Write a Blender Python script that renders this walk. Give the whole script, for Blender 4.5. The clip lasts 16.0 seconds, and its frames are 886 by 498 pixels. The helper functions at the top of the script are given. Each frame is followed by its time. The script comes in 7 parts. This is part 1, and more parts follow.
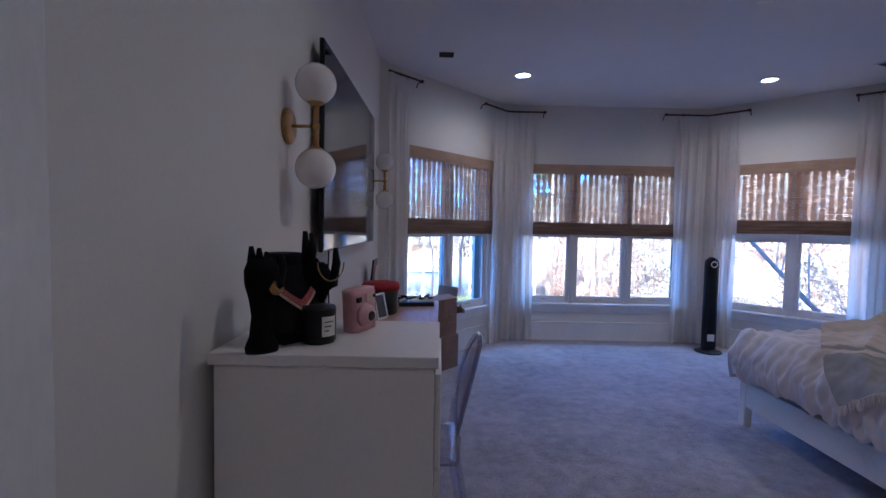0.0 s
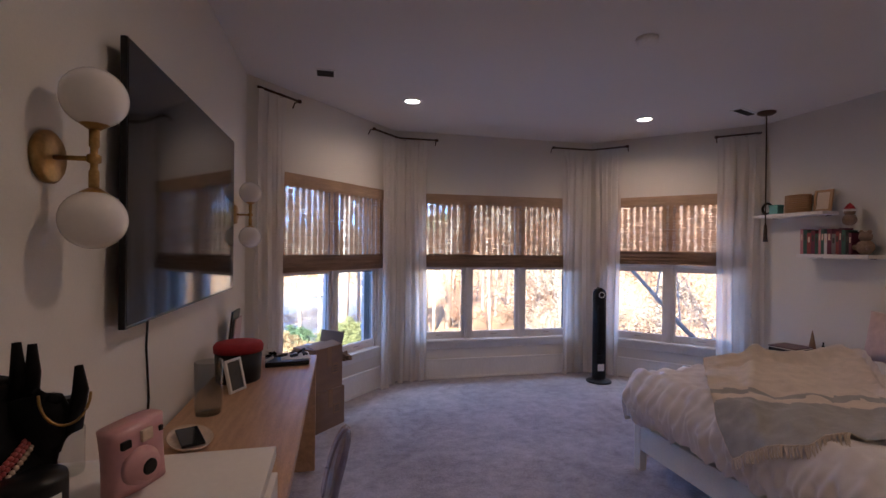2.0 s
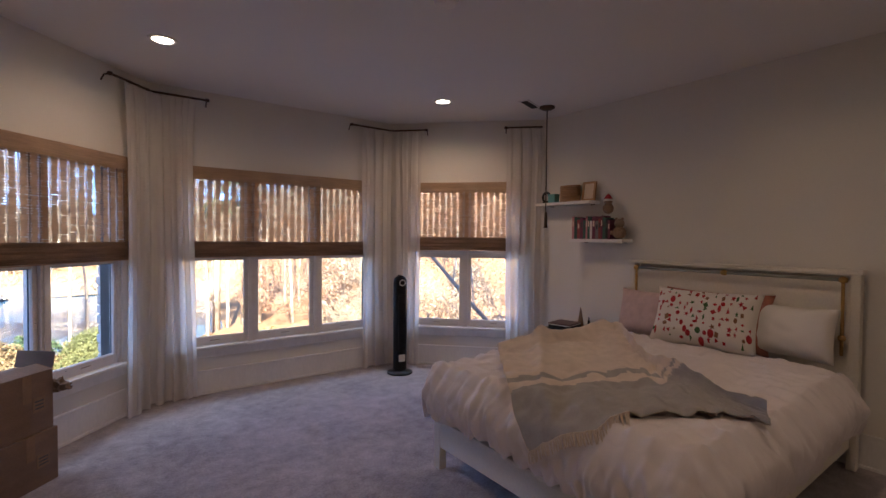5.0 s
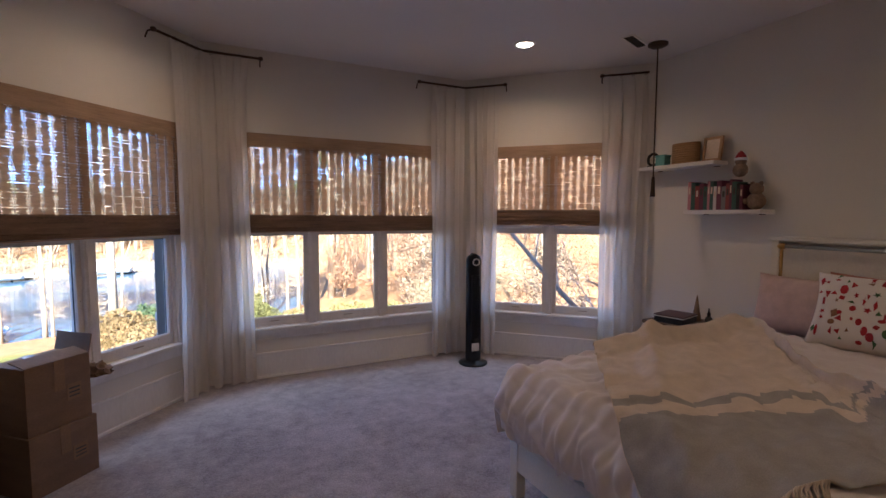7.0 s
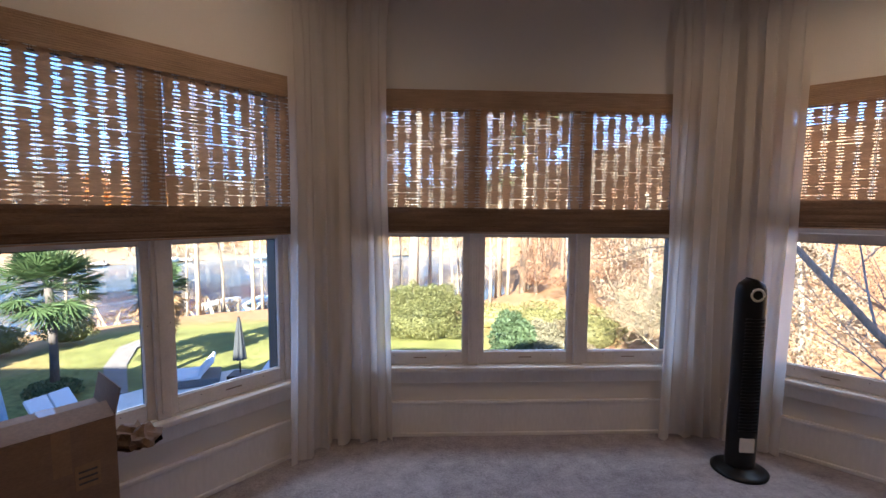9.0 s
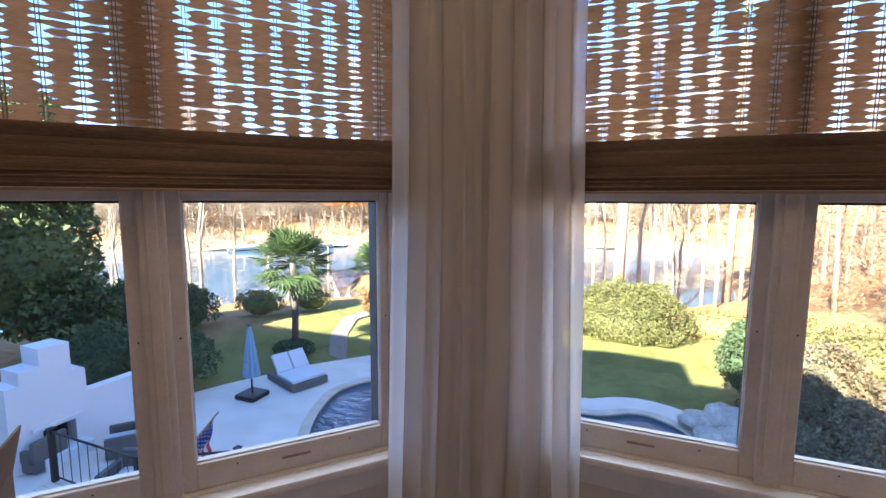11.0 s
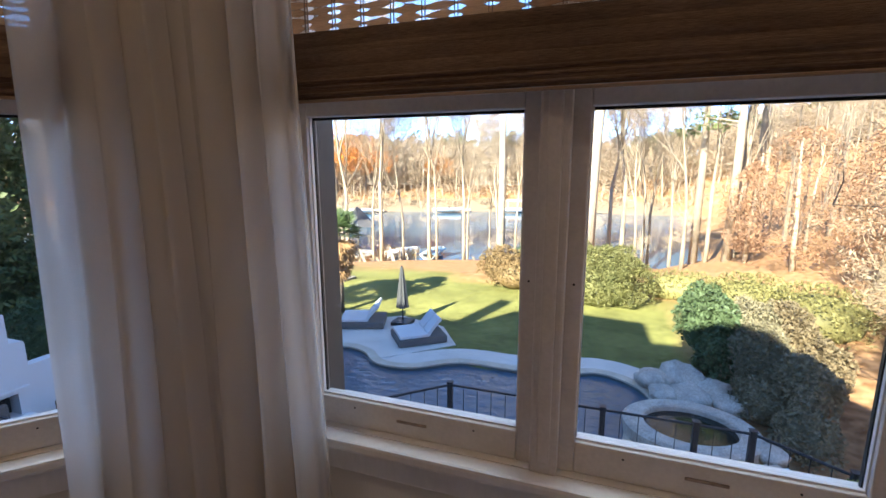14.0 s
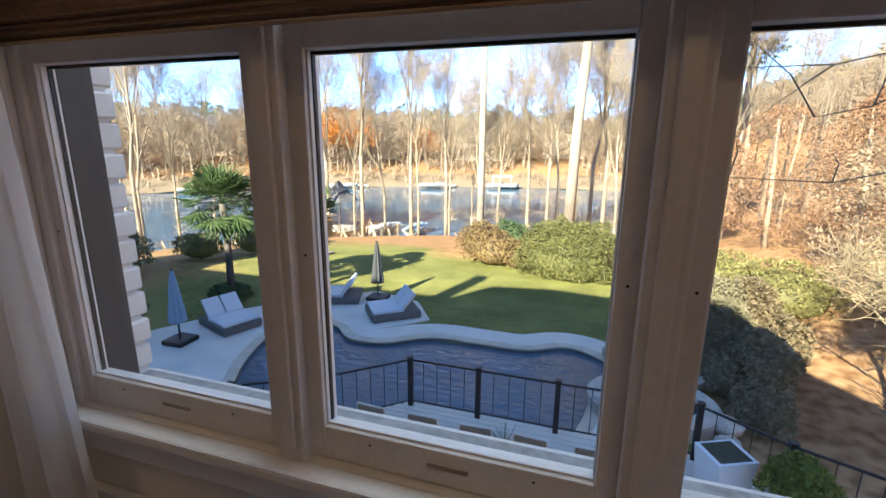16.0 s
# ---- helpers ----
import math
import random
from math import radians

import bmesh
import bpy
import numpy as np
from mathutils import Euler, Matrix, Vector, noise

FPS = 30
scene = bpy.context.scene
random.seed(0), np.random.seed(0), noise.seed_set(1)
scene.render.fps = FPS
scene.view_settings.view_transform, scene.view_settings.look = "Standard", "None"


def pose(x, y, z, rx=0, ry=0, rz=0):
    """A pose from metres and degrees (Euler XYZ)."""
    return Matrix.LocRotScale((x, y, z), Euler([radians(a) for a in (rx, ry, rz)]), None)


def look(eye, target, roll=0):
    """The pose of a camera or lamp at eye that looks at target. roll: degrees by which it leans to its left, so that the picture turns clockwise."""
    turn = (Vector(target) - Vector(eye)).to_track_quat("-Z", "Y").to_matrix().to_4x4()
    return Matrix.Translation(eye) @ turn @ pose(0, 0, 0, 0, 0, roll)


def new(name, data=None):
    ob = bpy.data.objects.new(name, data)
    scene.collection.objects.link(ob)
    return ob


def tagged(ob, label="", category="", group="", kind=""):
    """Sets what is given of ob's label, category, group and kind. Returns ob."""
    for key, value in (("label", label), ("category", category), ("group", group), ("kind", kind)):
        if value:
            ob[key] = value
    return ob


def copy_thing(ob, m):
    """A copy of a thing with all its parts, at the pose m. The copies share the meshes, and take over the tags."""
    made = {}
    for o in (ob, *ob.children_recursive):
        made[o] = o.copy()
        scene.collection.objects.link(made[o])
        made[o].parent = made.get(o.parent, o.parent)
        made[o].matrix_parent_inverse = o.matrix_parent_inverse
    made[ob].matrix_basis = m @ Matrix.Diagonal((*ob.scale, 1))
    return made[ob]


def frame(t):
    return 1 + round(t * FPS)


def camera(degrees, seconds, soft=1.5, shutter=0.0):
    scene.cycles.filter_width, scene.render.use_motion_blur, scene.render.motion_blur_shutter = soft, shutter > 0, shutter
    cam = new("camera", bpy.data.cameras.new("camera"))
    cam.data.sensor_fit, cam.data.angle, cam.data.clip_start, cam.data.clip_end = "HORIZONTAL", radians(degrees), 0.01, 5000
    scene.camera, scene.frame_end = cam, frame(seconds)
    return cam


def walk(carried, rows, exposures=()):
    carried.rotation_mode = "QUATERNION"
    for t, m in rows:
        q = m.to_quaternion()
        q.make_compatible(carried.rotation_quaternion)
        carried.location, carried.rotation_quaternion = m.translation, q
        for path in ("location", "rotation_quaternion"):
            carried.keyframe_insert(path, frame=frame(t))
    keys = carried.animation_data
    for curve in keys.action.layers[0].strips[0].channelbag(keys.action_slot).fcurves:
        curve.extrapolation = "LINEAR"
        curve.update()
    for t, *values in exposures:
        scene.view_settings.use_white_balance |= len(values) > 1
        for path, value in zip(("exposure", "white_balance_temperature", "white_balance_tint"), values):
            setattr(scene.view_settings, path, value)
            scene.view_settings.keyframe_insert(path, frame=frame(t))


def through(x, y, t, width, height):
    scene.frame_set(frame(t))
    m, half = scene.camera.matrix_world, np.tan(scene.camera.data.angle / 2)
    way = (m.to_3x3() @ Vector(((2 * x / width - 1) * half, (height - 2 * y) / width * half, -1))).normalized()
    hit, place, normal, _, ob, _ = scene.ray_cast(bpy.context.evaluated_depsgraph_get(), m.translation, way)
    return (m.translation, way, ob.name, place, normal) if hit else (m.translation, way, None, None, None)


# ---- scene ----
cam = camera(87.6, 16.0)
PATH = [
    (0, (0.22, 0.37, 1.33), (0.231, 2.368, 1.228), 1.1),
    (0.5, (0.199, 0.444, 1.411), (0.273, 2.442, 1.336), 0.9),
    (1, (0.213, 0.54, 1.453), (0.365, 2.534, 1.404), 0.8),
    (1.5, (0.272, 0.643, 1.473), (0.537, 2.625, 1.44), 0.8),
    (2, (0.352, 0.747, 1.464), (0.79, 2.698, 1.459), 0.6),
    (2.5, (0.409, 0.884, 1.482), (1.055, 2.777, 1.487), 0.5),
    (3, (0.461, 1.008, 1.476), (1.315, 2.817, 1.497), 0.4),
    (3.5, (0.563, 1.102, 1.471), (1.603, 2.81, 1.499), 0.3),
    (4, (0.639, 1.146, 1.45), (1.795, 2.777, 1.472), 0.1),
    (4.2, (0.613, 1.137, 1.468), (1.805, 2.743, 1.472), 0.1),
    (6.5, (0.855, 1.354, 1.39), (1.879, 3.067, 1.251), 0.3),
    (7, (1.009, 1.649, 1.398), (1.896, 3.436, 1.251), 0.2),
    (7.5, (1.197, 1.951, 1.401), (1.913, 3.81, 1.227), 0.3),
    (8, (1.357, 2.285, 1.407), (1.902, 4.2, 1.221), 0.4),
    (8.5, (1.397, 2.685, 1.395), (1.748, 4.646, 1.222), 0.5),
    (9, (1.466, 3.069, 1.397), (1.556, 5.058, 1.216), 0.5),
    (9.5, (1.487, 3.465, 1.406), (1.313, 5.45, 1.225), 0.5),
    (10, (1.385, 3.836, 1.349), (0.963, 5.783, 1.182), 0.6),
    (12.3, (1.523, 4.681, 1.179), (0.65, 6.448, 0.842), -0.8),
    (12.5, (1.571, 4.717, 1.174), (0.754, 6.509, 0.828), -0.5),
    (13, (1.707, 4.791, 1.157), (0.934, 6.602, 0.801), -0.7),
    (13.5, (1.798, 4.826, 1.14), (1.078, 6.656, 0.775), -0.5),
    (14, (1.878, 4.86, 1.118), (1.221, 6.713, 0.747), -0.2),
    (14.5, (1.97, 4.936, 1.107), (1.355, 6.798, 0.711), 0.0),
    (15, (2.062, 5.045, 1.092), (1.461, 6.903, 0.661), -0.1),
    (15.5, (2.171, 5.093, 1.074), (1.569, 6.944, 0.615), 0.2),
    (16, (2.316, 5.11, 1.083), (1.719, 6.959, 0.61), 0.4),
]
walk(cam, [(t, look(eye, target, roll)) for t, eye, target, roll in PATH],
     [(0, 3.78, 4020, 7), (0.7, 3.7, 4380, 11), (1.5, 3.69, 5060, 14), (2.5, 3.68, 5580, 13), (4.2, 3.6, 5860, 12),
      (6.5, 3.55, 5880, 11), (8.0, 3.25, 5880, 10), (9.0, 3.31, 5960, 9), (10.2, 3.6, 6180, 9), (12.3, 3.32, 6300, 7),
      (14.0, 3.04, 6500, 5), (16.0, 2.7, 6750, 3)])

# ---- light ----
SUN_AZ, SUN_EL = (0.29, 0.957), radians(32)
world = bpy.data.worlds.new("sky")
scene.world = world
world.use_nodes = True
wn = world.node_tree.nodes
sky = wn.new("ShaderNodeTexSky")
sky.sky_type, sky.sun_disc = "NISHITA", False
sky.altitude = 9000
sky.air_density, sky.dust_density, sky.ozone_density = 1.0, 0.1, 4.0
sky.sun_elevation, sky.sun_rotation = SUN_EL, math.atan2(-SUN_AZ[0], -SUN_AZ[1])
wn["Background"].inputs[1].default_value = 0.15
world.node_tree.links.new(sky.outputs[0], wn["Background"].inputs[0])
sun = new("sun", bpy.data.lights.new("sun", "SUN"))
sun.data.energy, sun.data.angle, sun.data.color = 3.7, radians(0.5), (1, 0.93, 0.82)
sun.matrix_world = look((-SUN_AZ[0] * 40, -SUN_AZ[1] * 40, 40 * math.tan(SUN_EL)), (0, 0, 0))


def downlight_lamp(x, y, z, power):
    ob = new("downlight_lamp", bpy.data.lights.new("downlight_lamp", "AREA"))
    ob.data.shape, ob.data.size, ob.data.energy, ob.data.color, ob.data.spread = "DISK", 0.13, power, (1, 0.64, 0.38), radians(150)
    ob.matrix_world = look((x, y, z), (x, y, 0))
    return ob


CEILING = 2.74


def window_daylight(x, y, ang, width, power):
    """Added fill lamp, unseen under the eave outside a window, in place of sky light."""
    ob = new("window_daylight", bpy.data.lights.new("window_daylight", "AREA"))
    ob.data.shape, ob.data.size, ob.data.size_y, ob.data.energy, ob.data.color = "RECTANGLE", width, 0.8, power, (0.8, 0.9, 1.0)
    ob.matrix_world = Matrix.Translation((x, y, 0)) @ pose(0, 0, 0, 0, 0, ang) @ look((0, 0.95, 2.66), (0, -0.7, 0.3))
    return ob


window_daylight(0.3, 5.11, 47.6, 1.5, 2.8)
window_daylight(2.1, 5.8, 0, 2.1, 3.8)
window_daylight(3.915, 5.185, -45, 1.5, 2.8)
DOWNLIGHTS = [(0.96, 4.74), (3.246, 4.72), (0.96, 2.0), (3.246, 2.0), (0.96, -0.7), (3.246, -0.7)]
for lx, ly in DOWNLIGHTS:
    downlight_lamp(lx, ly, CEILING - 0.012, (0.36 if lx < 2 else 0.56) if ly > 3 else 0.24 if lx > 3 else 0.34)


# ---- small tools ----
def thing(name, label="", category="", group="", m=None):
    ob = tagged(new(name), label, category, group)
    if m is not None:
        ob.matrix_basis = m
    return ob


def part(name, bm, material, parent=None, label="", smooth=False, m=None):
    me = bpy.data.meshes.new(name)
    if isinstance(bm, tuple):
        me.from_pydata(bm[0], [], bm[1])
    else:
        bm.normal_update()
        bm.to_mesh(me)
        bm.free()
    if smooth:
        me.shade_smooth()
    for one in material if isinstance(material, (list, tuple)) else (material,):
        me.materials.append(one)
    ob = new(name, me)
    if parent is not None:
        ob.parent = parent
    if m is not None:
        ob.matrix_basis = m
    return tagged(ob, label)


def setting(name, bm, material, label="", smooth=False, parent=None):
    return tagged(part(name, bm, material, parent, label, smooth), kind="structure")


def box(x0, x1, y0, y1, z0, z1, bevel=0.0, bm=None, m=None, seg=2):
    own = bmesh.new()
    mm = Matrix.LocRotScale(((x0 + x1) / 2, (y0 + y1) / 2, (z0 + z1) / 2), None, (abs(x1 - x0), abs(y1 - y0), abs(z1 - z0)))
    bmesh.ops.create_cube(own, size=1, matrix=mm)
    if bevel:
        bmesh.ops.bevel(own, geom=own.edges[:], offset=bevel, segments=seg, affect="EDGES", profile=0.6)
    if m is not None:
        bmesh.ops.transform(own, matrix=m, verts=own.verts)
    return merge(bm, own)


def merge(bm, own):
    if bm is None:
        return own
    me = bpy.data.meshes.new("tmp")
    own.to_mesh(me)
    own.free()
    bm.from_mesh(me)
    bpy.data.meshes.remove(me)
    return bm


def tube(points, radii, n=8, bm=None, caps=True):
    """A round bar along a line of points."""
    own = bmesh.new()
    rings = []
    pts = [Vector(p) for p in points]
    if not isinstance(radii, (list, tuple)):
        radii = [radii] * len(pts)
    for i, p in enumerate(pts):
        d = (pts[min(i + 1, len(pts) - 1)] - pts[max(i - 1, 0)]).normalized()
        a = d.cross(Vector((0, 0, 1)) if abs(d.z) < 0.9 else Vector((1, 0, 0))).normalized()
        b = d.cross(a)
        rings.append([own.verts.new(p + radii[i] * (math.cos(k * 2 * math.pi / n) * a + math.sin(k * 2 * math.pi / n) * b)) for k in range(n)])
    for r0, r1 in zip(rings, rings[1:]):
        for k in range(n):
            own.faces.new((r0[k], r0[(k + 1) % n], r1[(k + 1) % n], r1[k]))
    if caps:
        own.faces.new(rings[0][::-1])
        own.faces.new(rings[-1])
    bmesh.ops.recalc_face_normals(own, faces=own.faces)
    return merge(bm, own)


def lathe(profile, n=24, bm=None, at=(0, 0, 0), m=None):
    """A turned body from (radius, height) pairs."""
    own = bmesh.new()
    rings = [[own.verts.new((r * math.cos(k * 2 * math.pi / n), r * math.sin(k * 2 * math.pi / n), z)) for k in range(n)] for r, z in profile]
    for r0, r1 in zip(rings, rings[1:]):
        for k in range(n):
            own.faces.new((r0[k], r0[(k + 1) % n], r1[(k + 1) % n], r1[k]))
    own.faces.new(rings[0][::-1])
    own.faces.new(rings[-1])
    bmesh.ops.remove_doubles(own, verts=own.verts, dist=1e-5)
    bmesh.ops.transform(own, matrix=Matrix.Translation(at) if m is None else m, verts=own.verts)
    bmesh.ops.recalc_face_normals(own, faces=own.faces)
    return merge(bm, own)


def sheet(fn, nu, nv, thick=0.0, closed=False):
    """A grid of points fn(u, v), u and v from 0 to 1, with a thickness if wanted."""
    own = bmesh.new()
    vs = [[own.verts.new(fn(i / nu, j / nv)) for j in range(nv + 1)] for i in range(nu + 1)]
    for i in range(nu):
        for j in range(nv):
            own.faces.new((vs[i][j], vs[i + 1][j], vs[i + 1][j + 1], vs[i][j + 1]))
    if closed:
        bmesh.ops.remove_doubles(own, verts=own.verts, dist=1e-5)
    bmesh.ops.recalc_face_normals(own, faces=own.faces)
    if thick:
        bmesh.ops.solidify(own, geom=own.faces[:], thickness=thick)
    return own


def polygon(points, z0, z1, bm=None):
    """A slab over an outline."""
    own = bmesh.new()
    vs = [own.verts.new((x, y, z1)) for x, y in points]
    f = own.faces.new(vs)
    f.normal_update()
    if f.normal.z < 0:
        f.normal_flip()
    got = bmesh.ops.extrude_face_region(own, geom=[f])
    low = [v for v in got["geom"] if isinstance(v, bmesh.types.BMVert)]
    for v in low:
        v.co.z = z0
    bmesh.ops.recalc_face_normals(own, faces=own.faces)
    bmesh.ops.triangulate(own, faces=[g for g in own.faces if len(g.verts) > 4])
    return merge(bm, own)


def smooth_loop(points, per=6):
    """A closed rounded line through points."""
    out, n = [], len(points)
    for i in range(n):
        a, b, c, d = (Vector(points[(i + k) % n]) for k in (-1, 0, 1, 2))
        for s in range(per):
            t = s / per
            out.append(tuple(0.5 * ((2 * b) + (c - a) * t + (2 * a - 5 * b + 4 * c - d) * t * t + (3 * b - a - 3 * c + d) * t**3)))
    return out


# ---- materials ----
def mat(name, col, rough=0.6, metal=0.0, var=0.15, scale=6.0, fine=80.0, bump=0.15, depth=0.002, col2=None, stretch=(1, 1, 1), spec=0.5, sheen=0.0, island=0.0, rand=0.0, coat=0.0):
    m = bpy.data.materials.new(name)
    m.use_nodes = True
    nt = m.node_tree
    nd, ln = nt.nodes, nt.links
    b = nd["Principled BSDF"]
    b.inputs["Roughness"].default_value, b.inputs["Metallic"].default_value = rough, metal
    b.inputs["Specular IOR Level"].default_value, b.inputs["Sheen Weight"].default_value, b.inputs["Coat Weight"].default_value = spec, sheen, coat
    tc, mp = nd.new("ShaderNodeTexCoord"), nd.new("ShaderNodeMapping")
    mp.inputs["Scale"].default_value = stretch
    ln.new(tc.outputs["Object"], mp.inputs[0])
    n1, n2 = nd.new("ShaderNodeTexNoise"), nd.new("ShaderNodeTexNoise")
    n1.inputs["Scale"].default_value, n2.inputs["Scale"].default_value = scale, fine
    n1.inputs["Detail"].default_value, n2.inputs["Detail"].default_value = 4, 3
    ln.new(mp.outputs[0], n1.inputs[0])
    ln.new(mp.outputs[0], n2.inputs[0])
    add = nd.new("ShaderNodeMath")
    add.operation = "ADD"
    ln.new(n1.outputs[0], add.inputs[0])
    ln.new(n2.outputs[0], add.inputs[1])
    rng = nd.new("ShaderNodeMapRange")
    rng.inputs[1].default_value, rng.inputs[2].default_value = 0.6, 1.4
    ln.new(add.outputs[0], rng.inputs[0])
    mix = nd.new("ShaderNodeMix")
    mix.data_type = "RGBA"
    dark = col2 or tuple(c * (1 - 2 * var) for c in col)
    lite = col if col2 else tuple(min(1, c * (1 + var)) for c in col)
    mix.inputs[6].default_value, mix.inputs[7].default_value = (*dark, 1), (*lite, 1)
    ln.new(rng.outputs[0], mix.inputs[0])
    out = mix.outputs[2]
    if island or rand:
        hue = nd.new("ShaderNodeHueSaturation")
        r2 = nd.new("ShaderNodeMapRange")
        r2.inputs[3].default_value, r2.inputs[4].default_value = 1 - (island or rand), 1 + (island or rand)
        src = nd.new("ShaderNodeNewGeometry").outputs["Random Per Island"] if island else nd.new("ShaderNodeObjectInfo").outputs["Random"]
        ln.new(src, r2.inputs[0])
        ln.new(r2.outputs[0], hue.inputs["Value"])
        ln.new(out, hue.inputs["Color"])
        out = hue.outputs[0]
    ln.new(out, b.inputs["Base Color"])
    if bump:
        bp = nd.new("ShaderNodeBump")
        bp.inputs["Strength"].default_value, bp.inputs["Distance"].default_value = bump, depth
        ln.new(n2.outputs[0], bp.inputs["Height"])
        ln.new(bp.outputs[0], b.inputs["Normal"])
    return m


def clear_mat(name, tint, gloss_rough=0.02, ior=1.45):
    m = bpy.data.materials.new(name)
    m.use_nodes = True
    nd, ln = m.node_tree.nodes, m.node_tree.links
    nd.remove(nd["Principled BSDF"])
    tr, gl, mx, fr, pw, rg = (nd.new("ShaderNode" + k) for k in ("BsdfTransparent", "BsdfGlossy", "MixShader", "LayerWeight", "Math", "MapRange"))
    tr.inputs[0].default_value, gl.inputs["Roughness"].default_value = (*tint, 1), gloss_rough
    pw.operation, pw.inputs[1].default_value = "POWER", 4.5
    rg.inputs[3].default_value, rg.inputs[4].default_value = ((ior - 1) / (ior + 1)) ** 2, 0.85
    ln.new(fr.outputs["Facing"], pw.inputs[0])
    ln.new(pw.outputs[0], rg.inputs[0])
    ln.new(rg.outputs[0], mx.inputs[0])
    ln.new(tr.outputs[0], mx.inputs[1])
    ln.new(gl.outputs[0], mx.inputs[2])
    ln.new(mx.outputs[0], nd["Material Output"].inputs[0])
    return m


def cloth_mat(name, col, through=0.55, open_=0.1):
    """Thin woven cloth that lets light through."""
    m = mat(name, col, 0.9, var=0.06, scale=5, fine=500, bump=0.2, depth=0.0006, spec=0.1)
    nd, ln = m.node_tree.nodes, m.node_tree.links
    b = nd["Principled BSDF"]
    tl, tr, m1, m2 = (nd.new("ShaderNode" + k) for k in ("BsdfTranslucent", "BsdfTransparent", "MixShader", "MixShader"))
    tl.inputs[0].default_value = (*col, 1)
    m1.inputs[0].default_value, m2.inputs[0].default_value = through, open_
    ln.new(b.outputs[0], m1.inputs[1])
    ln.new(tl.outputs[0], m1.inputs[2])
    ln.new(m1.outputs[0], m2.inputs[1])
    ln.new(tr.outputs[0], m2.inputs[2])
    ln.new(m2.outputs[0], nd["Material Output"].inputs[0])
    return m


def blind_mat():
    """Woven reed: fine level reeds with gaps, tied at even steps; the gaps lie open along the ties."""
    m = mat("woven_reed", (0.49, 0.33, 0.21), 0.7, var=0.3, scale=3, fine=40, stretch=(1, 1, 12), bump=0.5, depth=0.003)
    nd, ln = m.node_tree.nodes, m.node_tree.links
    b = nd["Principled BSDF"]
    tc = nd.new("ShaderNodeTexCoord")

    def noise_of(sx, sz, sc, detail=2.0):
        mp, nz = nd.new("ShaderNodeMapping"), nd.new("ShaderNodeTexNoise")
        mp.inputs["Scale"].default_value = (sx, 0, sz)
        nz.inputs["Scale"].default_value, nz.inputs["Detail"].default_value = sc, detail
        ln.new(tc.outputs["Object"], mp.inputs[0])
        ln.new(mp.outputs[0], nz.inputs[0])
        return nz.outputs[0]

    def op(kind, a, c):
        o = nd.new("ShaderNodeMath")
        o.operation = kind
        for i, v in enumerate((a, c)):
            if isinstance(v, (int, float)):
                o.inputs[i].default_value = v
            else:
                ln.new(v, o.inputs[i])
        return o.outputs[0]

    wv = nd.new("ShaderNodeTexWave")
    wv.wave_type, wv.bands_direction, wv.wave_profile = "BANDS", "X", "SIN"
    wv.inputs["Scale"].default_value, wv.inputs["Distortion"].default_value = 0.314 / 0.068, 0.0
    ln.new(tc.outputs["Object"], wv.inputs[0])
    rw = nd.new("ShaderNodeTexWave")
    rw.wave_type, rw.bands_direction, rw.wave_profile = "BANDS", "Z", "SIN"
    for key, val in (("Scale", 0.314 / 0.0165), ("Distortion", 2.2), ("Detail", 2.0), ("Detail Scale", 0.6)):
        rw.inputs[key].default_value = val
    ln.new(tc.outputs["Object"], rw.inputs[0])
    rows = op("ADD", op("MULTIPLY", rw.outputs["Fac"], 0.26), op("ADD", op("MULTIPLY", noise_of(8, 85, 1.0, 5), 0.8), op("MULTIPLY", noise_of(6, 11, 1.0, 1), 0.22)))
    v = op("ADD", op("MULTIPLY", op("POWER", wv.outputs["Fac"], 1.8), 0.24), rows)
    rng = nd.new("ShaderNodeMapRange")
    rng.inputs[1].default_value, rng.inputs[2].default_value = 0.8, 0.89
    ln.new(v, rng.inputs[0])
    tl, tr, m1, m2 = (nd.new("ShaderNode" + k) for k in ("BsdfTranslucent", "BsdfTransparent", "MixShader", "MixShader"))
    tl.inputs[0].default_value = (0.42, 0.2, 0.09, 1)
    m1.inputs[0].default_value = 0.28
    ln.new(b.outputs[0], m1.inputs[1])
    ln.new(tl.outputs[0], m1.inputs[2])
    ln.new(rng.outputs[0], m2.inputs[0])
    ln.new(m1.outputs[0], m2.inputs[1])
    ln.new(tr.outputs[0], m2.inputs[2])
    ln.new(m2.outputs[0], nd["Material Output"].inputs[0])
    return m


def glow_mat(name, col, strength):
    m = bpy.data.materials.new(name)
    m.use_nodes = True
    b = m.node_tree.nodes["Principled BSDF"]
    b.inputs["Emission Color"].default_value, b.inputs["Emission Strength"].default_value = (*col, 1), strength
    return m


WALL = mat("wall_paint", (0.71, 0.675, 0.62), 0.75, var=0.03, scale=1.2, fine=180, bump=0.12, depth=0.0008)
CEIL = mat("ceiling_paint", (0.74, 0.72, 0.71), 0.85, var=0.03, scale=0.8, fine=150, bump=0.1, depth=0.001)
TRIM = mat("trim_paint", (0.78, 0.76, 0.74), 0.35, var=0.05, scale=7, fine=60, bump=0.05, depth=0.0006, stretch=(1, 1, 0.3))
SASH = mat("sash_paint", (0.72, 0.68, 0.65), 0.45, var=0.06, scale=14, fine=110, bump=0.12, depth=0.0008)


